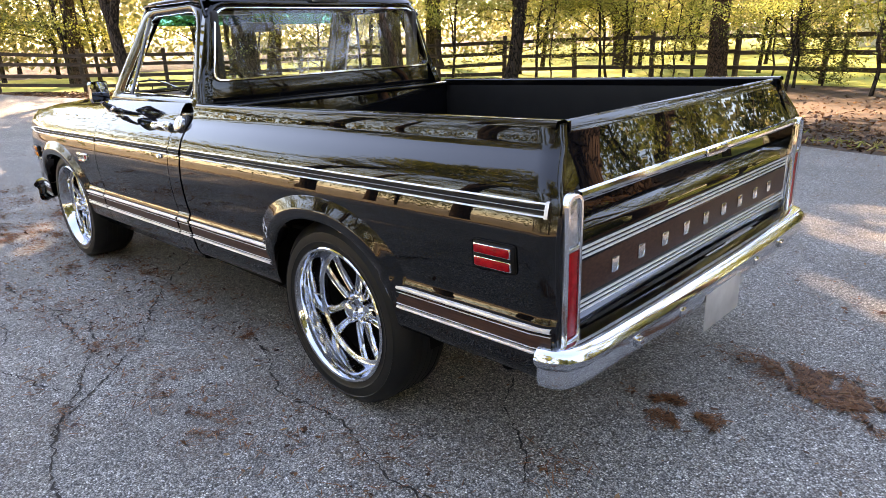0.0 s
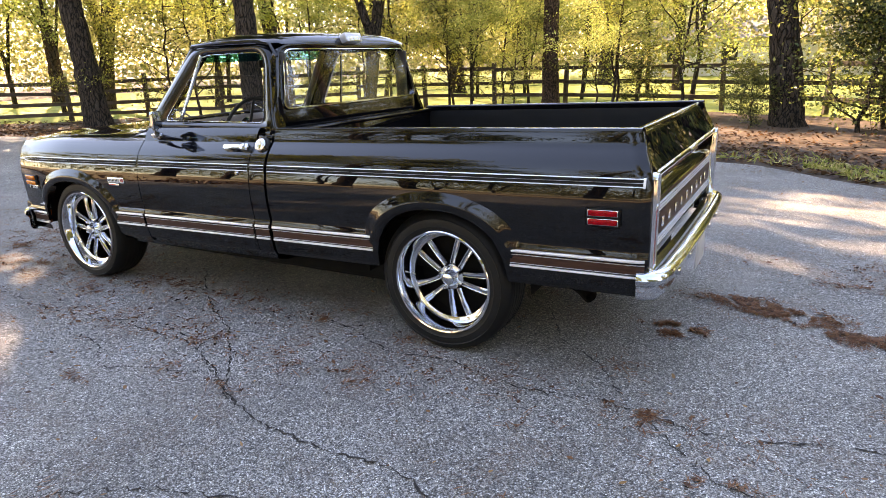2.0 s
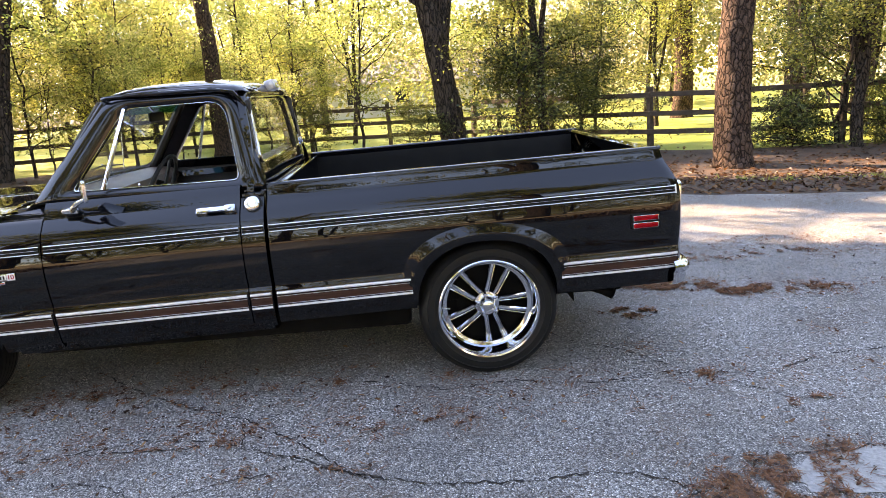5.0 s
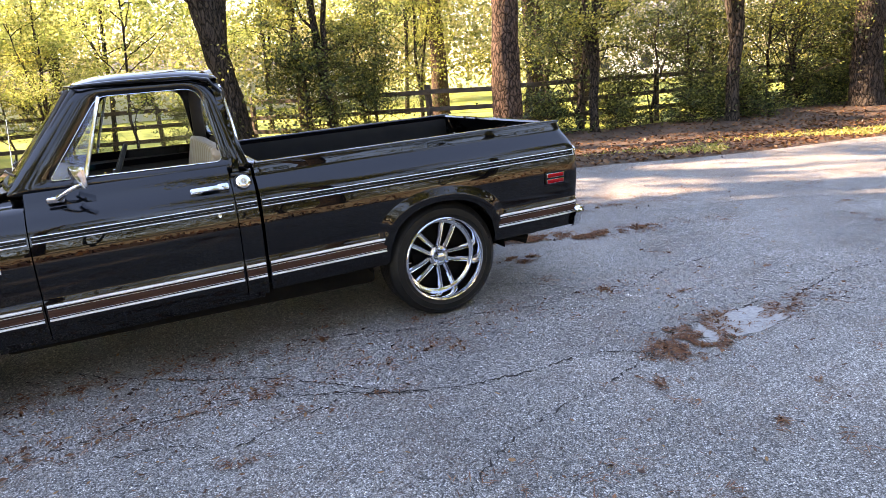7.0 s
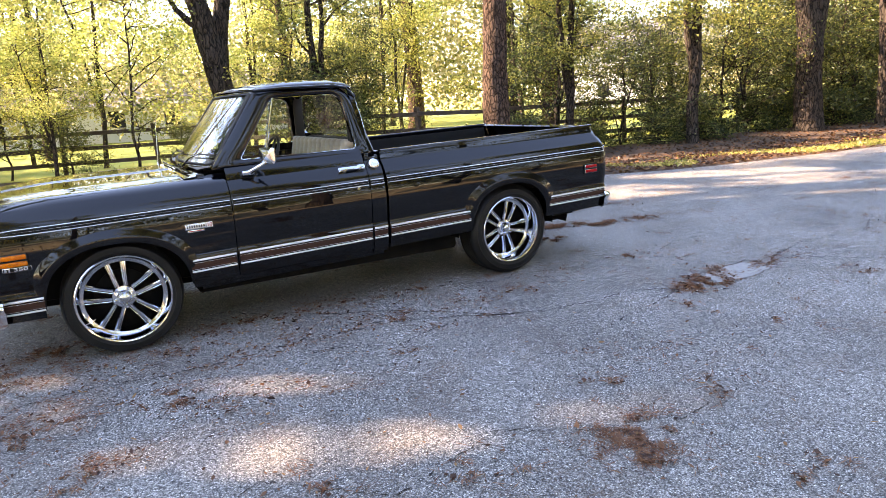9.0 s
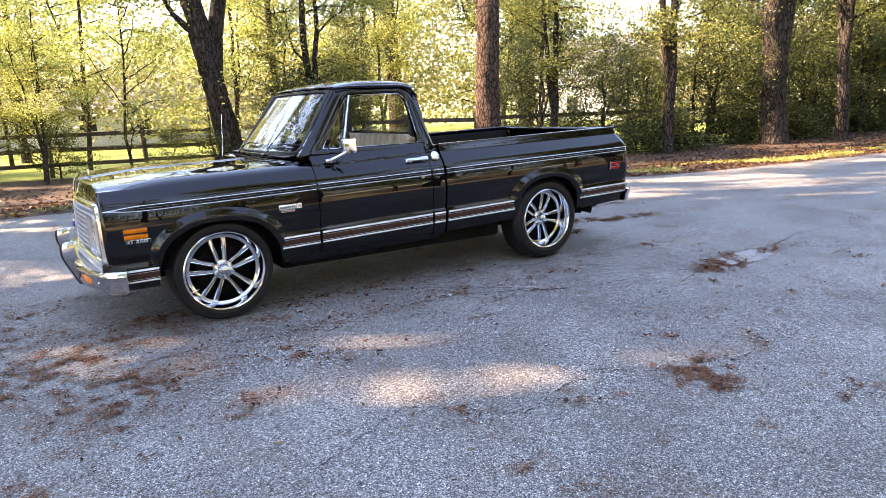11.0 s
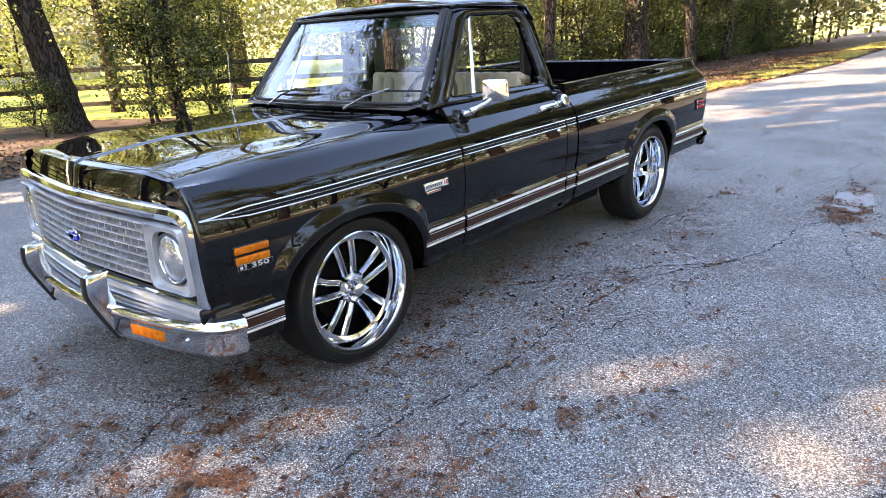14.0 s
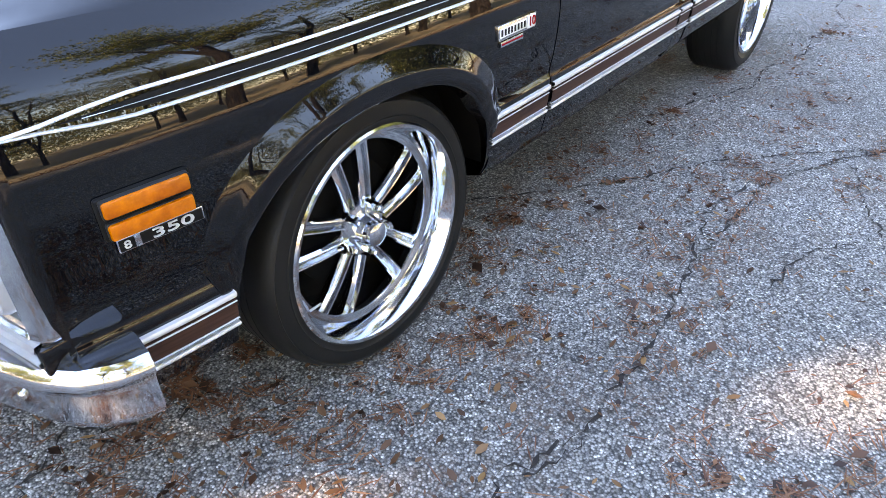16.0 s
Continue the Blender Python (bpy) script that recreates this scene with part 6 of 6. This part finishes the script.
for s in (-1, 1):
    y = s * 0.36
    # front edge of the guard, from its cap down to the toe under the bumper: x, z, half width
    edge = [(-3.815, 0.588, 0.017), (-3.842, 0.590, 0.020), (-3.856, 0.580, 0.021), (-3.861, 0.55, 0.022), (-3.862, 0.51, 0.022), (-3.855, 0.48, 0.022), (-3.835, 0.43, 0.021), (-3.80, 0.35, 0.019), (-3.772, 0.29, 0.017), (-3.758, 0.278, 0.012)]
    g = grid([[(xe + 0.085 - 0.03 * abs(ze - 0.44), y - w * 1.25, ze), (xe + 0.012, y - w, ze), (xe + 0.003, y - w * 0.75, ze), (xe, y, ze), (xe + 0.003, y + w * 0.75, ze), (xe + 0.012, y + w, ze), (xe + 0.085 - 0.03 * abs(ze - 0.44), y + w * 1.25, ze)] for xe, ze, w in edge])
    ov = tpart("overrider", g, CHROME_OLD, "chrome bumper guard with a black rubber strip")
    r = grid([[(xe + 0.004, y - 0.013, ze), (xe - 0.008, y - 0.012, ze), (xe - 0.011, y - 0.006, ze), (xe - 0.011, y + 0.006, ze), (xe - 0.008, y + 0.012, ze), (xe + 0.004, y + 0.013, ze)] for xe, ze, w in edge[2:9]])
    part("rubber_strip", r, SOFT, ov, "black rubber strip")
    ang = -math.degrees(math.atan2(0.05, 0.24)) * s
    tpart("turn_signal", move(box(-0.008, 0.008, -0.105, 0.105, -0.024, 0.024, 0.005), pose(-3.7405, s * 0.60, 0.366, 0, 0, ang)), AMBER, "amber turn signal in the bumper")
    tpart("bumper_bolt", move(lathe([(0.001, -0.006), (0.006, -0.005), (0.009, -0.002), (0.010, 0.004)], 20), pose(-3.692, s * 0.815, 0.372, 0, 0, -90 - s * 17)), ALLOY)

# --- flank trim


def trim_strip(name, x0, x1, zc, h, out, mat, label="", n=None, z_of=None, parent=None):
    """A slim raised strip that follows the flank."""
    n = n or max(2, int((x1 - x0) / 0.06))
    rows = []
    for k in range(n + 1):
        x = x0 + (x1 - x0) * k / n
        zc2 = zc if z_of is None else z_of(x)
        hh = h(x) if callable(h) else h
        rows.append([(x, -(flank(x, zc2 - hh / 2) - 0.002), zc2 - hh / 2 + rake(x)), (x, -(flank(x, zc2 - hh / 2) + out * 0.8), zc2 - hh / 2 + 0.0015 + rake(x)),
                     (x, -(flank(x, zc2) + out), zc2 + rake(x)), (x, -(flank(x, zc2 + hh / 2) + out * 0.8), zc2 + hh / 2 - 0.0015 + rake(x)), (x, -(flank(x, zc2 + hh / 2) - 0.002), zc2 + hh / 2 + rake(x))])
    ob = tpart(name, grid(rows), mat, label, parent)
    mirrored(ob)
    return ob


UP = 0.925
SECTIONS = [(-1.095, 0.975), (-1.228, -1.122), (-2.200, -1.246), (-3.30, -2.222)]
for x0, x1 in SECTIONS:
    for dz, h in ((0.0165, 0.0062), (-0.0165, 0.0062)):
        trim_strip("upper_moulding", x0, x1, UP + dz, h, 0.006, TRIM, "bright twin-line moulding")
    trim_strip("upper_moulding", x0, x1, UP, 0.0038, 0.005, TRIM)
    trim_strip("moulding_inlay", x0, x1, UP, 0.024, 0.0028, BLACK_SATIN)
# the moulding's pointed nose on the fender
for sg in (1, -1):
    trim_strip("upper_moulding", -3.62, -3.30, UP, 0.0062, 0.006, TRIM, z_of=lambda x, sg=sg: UP + sg * 0.0165 * smooth_step(-3.625, -3.42, x))
trim_strip("moulding_inlay", -3.54, -3.30, UP, lambda x: 0.003 + 0.021 * smooth_step(-3.54, -3.34, x), 0.0028, BLACK_SATIN)
trim_strip("upper_moulding", -3.50, -3.30, UP, lambda x: 0.001 + 0.0028 * smooth_step(-3.50, -3.40, x), 0.005, TRIM)
trim_strip("moulding_end", 0.972, 0.982, UP, 0.045, 0.0065, TRIM)

LOW = 0.552


def lower_run(x0, x1, zc=LOW):
    trim_strip("woodgrain_trim", x0, x1, zc - 0.002, 0.050, 0.005, WOOD, "brown woodgrain side band")
    trim_strip("lower_moulding", x0, x1, zc + 0.0355, 0.0155, 0.010, TRIM)
    trim_strip("lower_moulding", x0, x1, zc + 0.0185, 0.0045, 0.008, TRIM)
    trim_strip("lower_moulding", x0, x1, zc - 0.024, 0.0045, 0.008, TRIM)
    trim_strip("lower_moulding", x0, x1, zc - 0.038, 0.0125, 0.010, TRIM)


lower_run(0.380, 0.995)
lower_run(-1.095, -0.402)
lower_run(-1.228, -1.122, LOW)
lower_run(-2.200, -1.246)
lower_run(-2.508, -2.222)
lower_run(-3.545, -3.340, 0.490)

# --- lamps and badges on the flank


def flank_pose(x, z):
    """A pose on the driver's flank: local x along the truck, local z up the flank, local -y outward."""
    zl = z - rake(x)
    tilt = math.degrees(math.atan2(flank(x, zl - 0.03) - flank(x, zl + 0.03), 0.06))
    yaw = math.degrees(math.atan2(flank(x - 0.05, zl) - flank(x + 0.05, zl), 0.10))
    return pose(x, -flank(x, zl), z, -tilt, -1.37, yaw)


def marker(x, z, mat, label):
    m = flank_pose(x, z)
    red = mat is RED
    base = tpart("side_marker", move(box(-0.077, 0.077, -0.010, 0.006, -0.043, 0.043, 0.012) if red else box(-0.077, 0.077, -0.008, 0.006, -0.039, 0.039, 0.007), m), BLACK_SATIN, label)
    for dz in (0.0195, -0.0195):
        part("lens", move(box(-0.063 if red else -0.070, 0.063 if red else 0.070, -0.019, 0.0, dz - (0.0125 if red else 0.0145), dz + (0.0125 if red else 0.0145), 0.005), m), mat, base)
        part("bezel", move(box(-0.0665 if red else -0.0715, 0.0665 if red else 0.0715, -0.0145, 0.0, dz - 0.0152 if red else dz - 0.0168, dz + 0.0152 if red else dz + 0.0168, 0.004), m), CHROME_OLD if red else SOFT, base)
    return base


mk = marker(0.815, 0.796, RED, "red twin side marker lamp")
ma = marker(-3.452, 0.688, AMBER, "amber twin side marker lamp")
for ob in (mk, ma):
    o = mirrored(ob)
    for c in list(ob.children):
        cc = new(c.name.split(".")[0], c.data)
        cc.parent = o


def letters(text, size, m, mat, parent, name="number", extrude=0.0015):
    cu = bpy.data.curves.new(name, "FONT")
    cu.body, cu.size, cu.align_x, cu.align_y, cu.extrude = text, size, "CENTER", "CENTER", extrude
    cu.offset = size * 0.008
    tmp = new("tmp_text", cu)
    dg_ = bpy.context.evaluated_depsgraph_get()
    me = bpy.data.meshes.new_from_object(tmp.evaluated_get(dg_))
    bpy.data.objects.remove(tmp)
    me.materials.clear()
    me.materials.append(mat)
    ob = new(name, me)
    ob.parent = parent
    ob.matrix_basis = m
    return ob


m = flank_pose(-3.440, 0.636)
eb = tpart("engine_badge", move(box(-0.074, 0.074, -0.006, 0.004, -0.013, 0.013, 0.002), m), CHROME, "small chrome badge that reads 8 350")
part("badge_field", move(box(-0.071, -0.046, -0.0072, 0, -0.0105, 0.0105, 0.0005), m), BLACK_SATIN, eb)
part("badge_field", move(box(-0.036, 0.071, -0.0072, 0, -0.0105, 0.0105, 0.0005), m), BLACK_SATIN, eb)
face = m @ pose(0, -0.0078, 0, 90, 0, 0)
letters("8", 0.020, face @ pose(-0.0585, 0, 0) @ Matrix.Diagonal((1.25, 1, 1, 1)), TRIM, eb)
letters("350", 0.024, face @ pose(0.018, 0, 0) @ Matrix.Diagonal((2.1, 1, 1, 1)), TRIM, eb)

m = flank_pose(-2.432, 0.752)
nb = tpart("name_badge", move(box(-0.085, 0.085, -0.006, 0.004, -0.019, 0.019, 0.002), m), CHROME, "chrome fender badge with a red end")
part("badge_field", move(box(0.045, 0.082, -0.0075, 0, -0.016, 0.016, 0.001), m), WHITE, nb)
part("badge_field", move(box(-0.080, 0.040, -0.0070, 0, -0.012, 0.012, 0.001), m), WHITE, nb)
for k in range(8):
    part("badge_bar", move(box(-0.076 + k * 0.0145, -0.068 + k * 0.0145, -0.0080, 0, -0.008, 0.008, 0.0005), m), BLACK_SATIN, nb)
part("badge_underline", move(box(-0.070, 0.025, -0.006, 0.004, -0.0315, -0.0265, 0.001), m), RED, nb)
part("badge_underline_edge", move(box(-0.073, 0.028, -0.005, 0.004, -0.036, -0.022, 0.001), m), CHROME, nb)
letters("10", 0.034, m @ pose(0.0635, -0.0080, 0, 90, 0, 0), RED, nb)

# fuel cap, handle, lock
cap_m = flank_pose(-1.172, 1.015) @ pose(0, 0, 0, 12, 0, 0)
capb = lathe([(0.001, -0.030), (0.018, -0.031), (0.030, -0.029), (0.038, -0.022), (0.040, -0.008), (0.040, 0.03)], 40)
tpart("fuel_cap", move(capb, cap_m), ALLOY, "round satin-bright fuel cap")
capr = lathe([(0.041, -0.004), (0.050, -0.006), (0.052, 0.0), (0.052, 0.02)], 40)
tpart("fuel_cap_ring", move(capr, cap_m), SOFT)
hm = flank_pose(-1.345, 0.995)
hb = tpart("door_handle", move(box(-0.100, 0.085, -0.030, -0.018, -0.014, 0.012, 0.006), hm), CHROME, "chrome push-button door handle")
part("handle_base", move(box(-0.105, -0.045, -0.020, 0.006, -0.016, 0.016, 0.007), hm), CHROME, hb)
part("handle_base", move(box(0.035, 0.095, -0.034, 0.006, -0.020, 0.018, 0.009), hm), CHROME, hb)
part("button", move(lathe([(0.001, -0.042), (0.010, -0.041), (0.012, -0.034)], 20), hm @ pose(0.066, 0, 0)), CHROME, hb)
mirrored(hb)
lk = tpart("door_lock", move(lathe([(0.001, -0.012), (0.009, -0.012), (0.012, -0.006), (0.014, 0.002)], 20), flank_pose(-1.325, 0.862)), CHROME)
mirrored(lk)

# door mirror: chrome head on an arm
mp = Vector((-1.957, -0.962, 1.122))
arm = tpart("door_mirror", tube([(-2.05, -0.905, 1.055), (-2.03, -0.93, 1.070), (-1.990, -0.965, 1.095), tuple(mp + Vector((0.01, 0, -0.01)))], [0.020, 0.014, 0.011, 0.010], 12), CHROME, "square chrome door mirror on an arm")
part("foot", move(box(-0.055, 0.03, -0.02, 0.02, -0.016, 0.016, 0.012), pose(-2.055, -0.895, 1.047, 18, 0, 0)), CHROME, arm)
head = grid([[(d, y * s, z * s) for y, z in [(p.x, p.y) for p in dense([(-0.068, -0.054), (-0.068, 0.054), (0.068, 0.054), (0.068, -0.054)], 48, 0.020)]] for d, s in ((-0.019, 0.03), (-0.0185, 0.12), (-0.013, 0.92), (-0.010, 1.0), (0.0, 1.0), (0.004, 0.96))], close_v=True)
hmx = pose(*(mp + Vector((0.012, -0.02, 0.03))), 0, 0, 30)
part("head", move(head, hmx), CHROME, arm, "square chrome mirror head")
part("mirror_glass", move(box(0.000, 0.005, -0.063, 0.063, -0.049, 0.049, 0.001), hmx), CHROME, arm)

# --- cabin
tpart("cabin_floor", box(-2.30, -1.15, -0.78, 0.78, 0.50, 0.56, 0.01), CABIN)
tpart("firewall", box(-2.38, -2.33, -0.80, 0.80, 0.52, 1.06, 0.01), CABIN)
bm = grid([[(x, y, z) for y in np.linspace(-0.74, 0.74, 15)] for x, z in ((-2.36, 1.085), (-2.25, 1.098), (-2.13, 1.092), (-2.075, 1.07), (-2.06, 1.03), (-2.085, 0.99), (-2.10, 0.86), (-2.20, 0.80))])
tpart("dashboard", bm, DASH, "brown padded dashboard")
bm = box(-2.082, -2.066, -0.60, -0.10, 0.90, 1.0, 0.012)
tpart("instrument_panel", bm, CABIN)
tpart("glove_box", box(-2.088, -2.070, 0.15, 0.60, 0.90, 0.99, 0.012), DASH)
for s in (-1, 1):
    tpart("inner_door_panel", box(-2.2, -1.25, s * 0.79 - 0.015, s * 0.79 + 0.015, 0.56, 1.10, 0.012), CABIN)
    tpart("arm_rest", box(-1.85, -1.45, s * 0.735 - 0.03, s * 0.735 + 0.03, 0.86, 0.91, 0.015), DASH)
    tpart("a_pillar_trim", tube([(-2.24, s * 0.745, 1.10), (-1.93, s * 0.645, 1.55)], 0.028, 8), CABIN)
    tpart("b_pillar_trim", box(-1.255, -1.17, s * 0.66 - 0.02, s * 0.66 + 0.02, 1.05, 1.53, 0.015), CABIN)
tpart("headliner", grid([[(x, y, 1.56 + 0.035 * (1 - (y / 0.66) ** 2)) for y in np.linspace(-0.66, 0.66, 9)] for x in np.linspace(-1.95, -1.2, 6)]), CABIN)
# bench seat
seat = tpart("bench_seat", box(-1.74, -1.24, -0.69, 0.69, 0.66, 0.83, 0.05, 4), SEAT, "tan vinyl bench seat with ribbed back")
for k in range(12):
    y = -0.62 + k * 0.1127
    part("back_rib", move(box(-0.055, 0.055, -0.052, 0.052, 0.0, 0.42, 0.025, 3), pose(-1.315, y, 0.78, 0, 12, 0)), SEAT, seat)
part("back_roll", move(box(-0.055, 0.055, -0.69, 0.69, 0.36, 0.43, 0.035, 3), pose(-1.315, 0, 0.765, 0, 12, 0)), SEAT, seat)
# steering wheel
tpart("steering_column", tube([(-2.12, -0.38, 0.92), (-1.83, -0.38, 1.055)], [0.035, 0.028], 14), SOFT)
rim = bmesh.new()
tubep = [(0, 0.195 * math.cos(a), 0.195 * math.sin(a)) for a in (2 * math.pi * k / 36 for k in range(37))]
tube(tubep, 0.012, 8, rim, caps=False)
for a in (90, 210, 330):
    tube([(0.02, 0, 0), (0.0, 0.19 * math.cos(radians(a)), 0.19 * math.sin(radians(a)))], 0.010, 6, rim)
tpart("steering_wheel", move(rim, pose(-1.80, -0.38, 1.068, 0, 25, 0)), SOFT, "thin black steering wheel")
tpart("horn_button", move(lathe([(0.001, -0.02), (0.04, -0.015), (0.05, 0.01)], 24), pose(-1.80, -0.38, 1.068, 0, 25, 90)), CHROME)
tpart("column_lever", tube([(-1.88, -0.40, 1.06), (-1.84, -0.58, 1.12)], 0.006, 6), CHROME)
rmx = tpart("rear_view_mirror", box(-1.905, -1.89, -0.115, 0.115, 1.435, 1.492, 0.008), SOFT)
part("stem", tube([(-1.90, 0, 1.48), (-1.945, 0, 1.55)], 0.006, 6), CHROME, rmx)
tpart("sun_visor", box(-1.93, -1.78, -0.60, -0.10, 1.535, 1.55, 0.006), CABIN)

# --- wheels


def make_wheel(x, hub, phase, dish, out, wide=1.0):
    """wide: the rim's size against that of the rear wheel."""
    w = new("wheel")
    w.parent = truck
    w.matrix_basis = pose(x, -out, hub)
    tagged(w, "chrome five-twin-spoke wheel with a low black tyre")
    R, W = hub, 0.25
    ty = lathe([(0.262, 0.02), (0.268, -0.004), (0.285, -0.010), (0.292, -0.0112), (0.2945, -0.0135), (0.297, -0.0115), (0.315, -0.012), (0.328, -0.009), (0.3305, -0.0115), (0.333, -0.008), (0.338, -0.004), (R - 0.008, 0.018), (R, 0.045), (R, 0.11), (R - 0.001, 0.18), (R - 0.008, 0.22), (0.33, 0.245), (0.27, 0.24)], 72)
    part("tyre", ty, RUBBER, w, "low black tyre")
    for q in range(5):
        g = lathe([(R - 0.006, 0.058 + q * 0.032), (R + 0.0012, 0.060 + q * 0.032), (R + 0.0012, 0.078 + q * 0.032), (R - 0.006, 0.080 + q * 0.032)], 72)
        part("tread_rib", g, RUBBER, w)
    rimb = lathe([(0.264, 0.012), (0.271, 0.000), (0.272, -0.010), (0.267, -0.014), (0.259, -0.012), (0.254, -0.002), (0.250, 0.010), (0.245, dish * 0.45), (0.241, dish * 0.8), (0.239, dish), (0.229, dish + 0.003), (0.221, dish + 0.006), (0.214, dish + 0.03), (0.222, dish + 0.05), (0.225, 0.20)], 72)
    part("rim", rimb, CHROME, w, "polished chrome rim lip")
    # disc and barrel back are coloured near-black for the shade inside the wheel
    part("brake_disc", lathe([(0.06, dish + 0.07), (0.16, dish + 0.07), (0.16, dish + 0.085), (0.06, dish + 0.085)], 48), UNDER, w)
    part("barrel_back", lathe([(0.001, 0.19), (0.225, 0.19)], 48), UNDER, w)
    part("hub", lathe([(0.001, dish - 0.020), (0.030, dish - 0.021), (0.034, dish - 0.016), (0.036, dish + 0.002), (0.044, dish + 0.010), (0.066, dish + 0.012), (0.070, dish + 0.020), (0.070, dish + 0.05)], 48), CHROME, w)
    part("hub_cap", lathe([(0.001, dish - 0.045), (0.018, dish - 0.044), (0.029, dish - 0.038), (0.033, dish - 0.026), (0.033, dish - 0.01)], 32), CHROME, w)
    for k in range(5):
        a0 = phase + 72 * k
        for sgn in (-1, 1):
            prof = []
            for f in (0.0, 0.25, 0.5, 0.75, 1.0):
                r = 0.066 + (0.222 - 0.066) * f
                off = sgn * (0.025 + 0.021 * f)
                d = dish + 0.010 - 0.004 * math.sin(math.pi * f) + 0.006 * f
                wd = 0.0160 + 0.0025 * f
                prof.append([(r, d + 0.024, off - wd), (r, d + 0.004, off - wd), (r, d - 0.004, off - wd * 0.6), (r, d - 0.003, off - wd * 0.42), (r, d + 0.010, off - wd * 0.18), (r, d + 0.010, off + wd * 0.18), (r, d - 0.003, off + wd * 0.42), (r, d - 0.004, off + wd * 0.6), (r, d + 0.004, off + wd), (r, d + 0.024, off + wd)])
            sp = grid(prof)
            part("spoke", move(sp, Matrix.Rotation(-radians(a0), 4, "Y")), CHROME, w)
        a = radians(a0 + 36)
        nut = lathe([(0.001, -0.030), (0.007, -0.030), (0.0115, -0.023), (0.0125, 0.010)], 6)
        part("lug_nut", move(nut, Matrix.Translation((0.060 * math.cos(a), dish + 0.004, 0.060 * math.sin(a)))), CHROME, w)
    va = radians(phase + 115)
    part("valve_stem", tube([(0.232 * math.cos(va), dish + 0.0, 0.232 * math.sin(va)), (0.205 * math.cos(va), dish - 0.015, 0.205 * math.sin(va))], 0.003, 6), WHITE, w)
    for ob in w.children:
        if not ob.name.startswith(("tyre", "tread_rib")):
            ob.matrix_basis = Matrix.Diagonal((wide, 1, wide, 1))
    return w


front = make_wheel(AXLE_F, HUB_F, 96, 0.048, 0.935, 1.03)
rear = make_wheel(AXLE_R, HUB_R, 67, 0.092, 0.940)
for wsrc, x, hub, out in ((front, AXLE_F, HUB_F, 0.905), (rear, AXLE_R, HUB_R, 0.940)):
    o = new("wheel")
    o.parent = truck
    o.matrix_basis = pose(x, out, hub, 0, 0, 180)
    tagged(o, "chrome five-twin-spoke wheel with a low black tyre")
    for c in wsrc.children:
        cc = new(c.name.split(".")[0], c.data)
        cc.parent = o
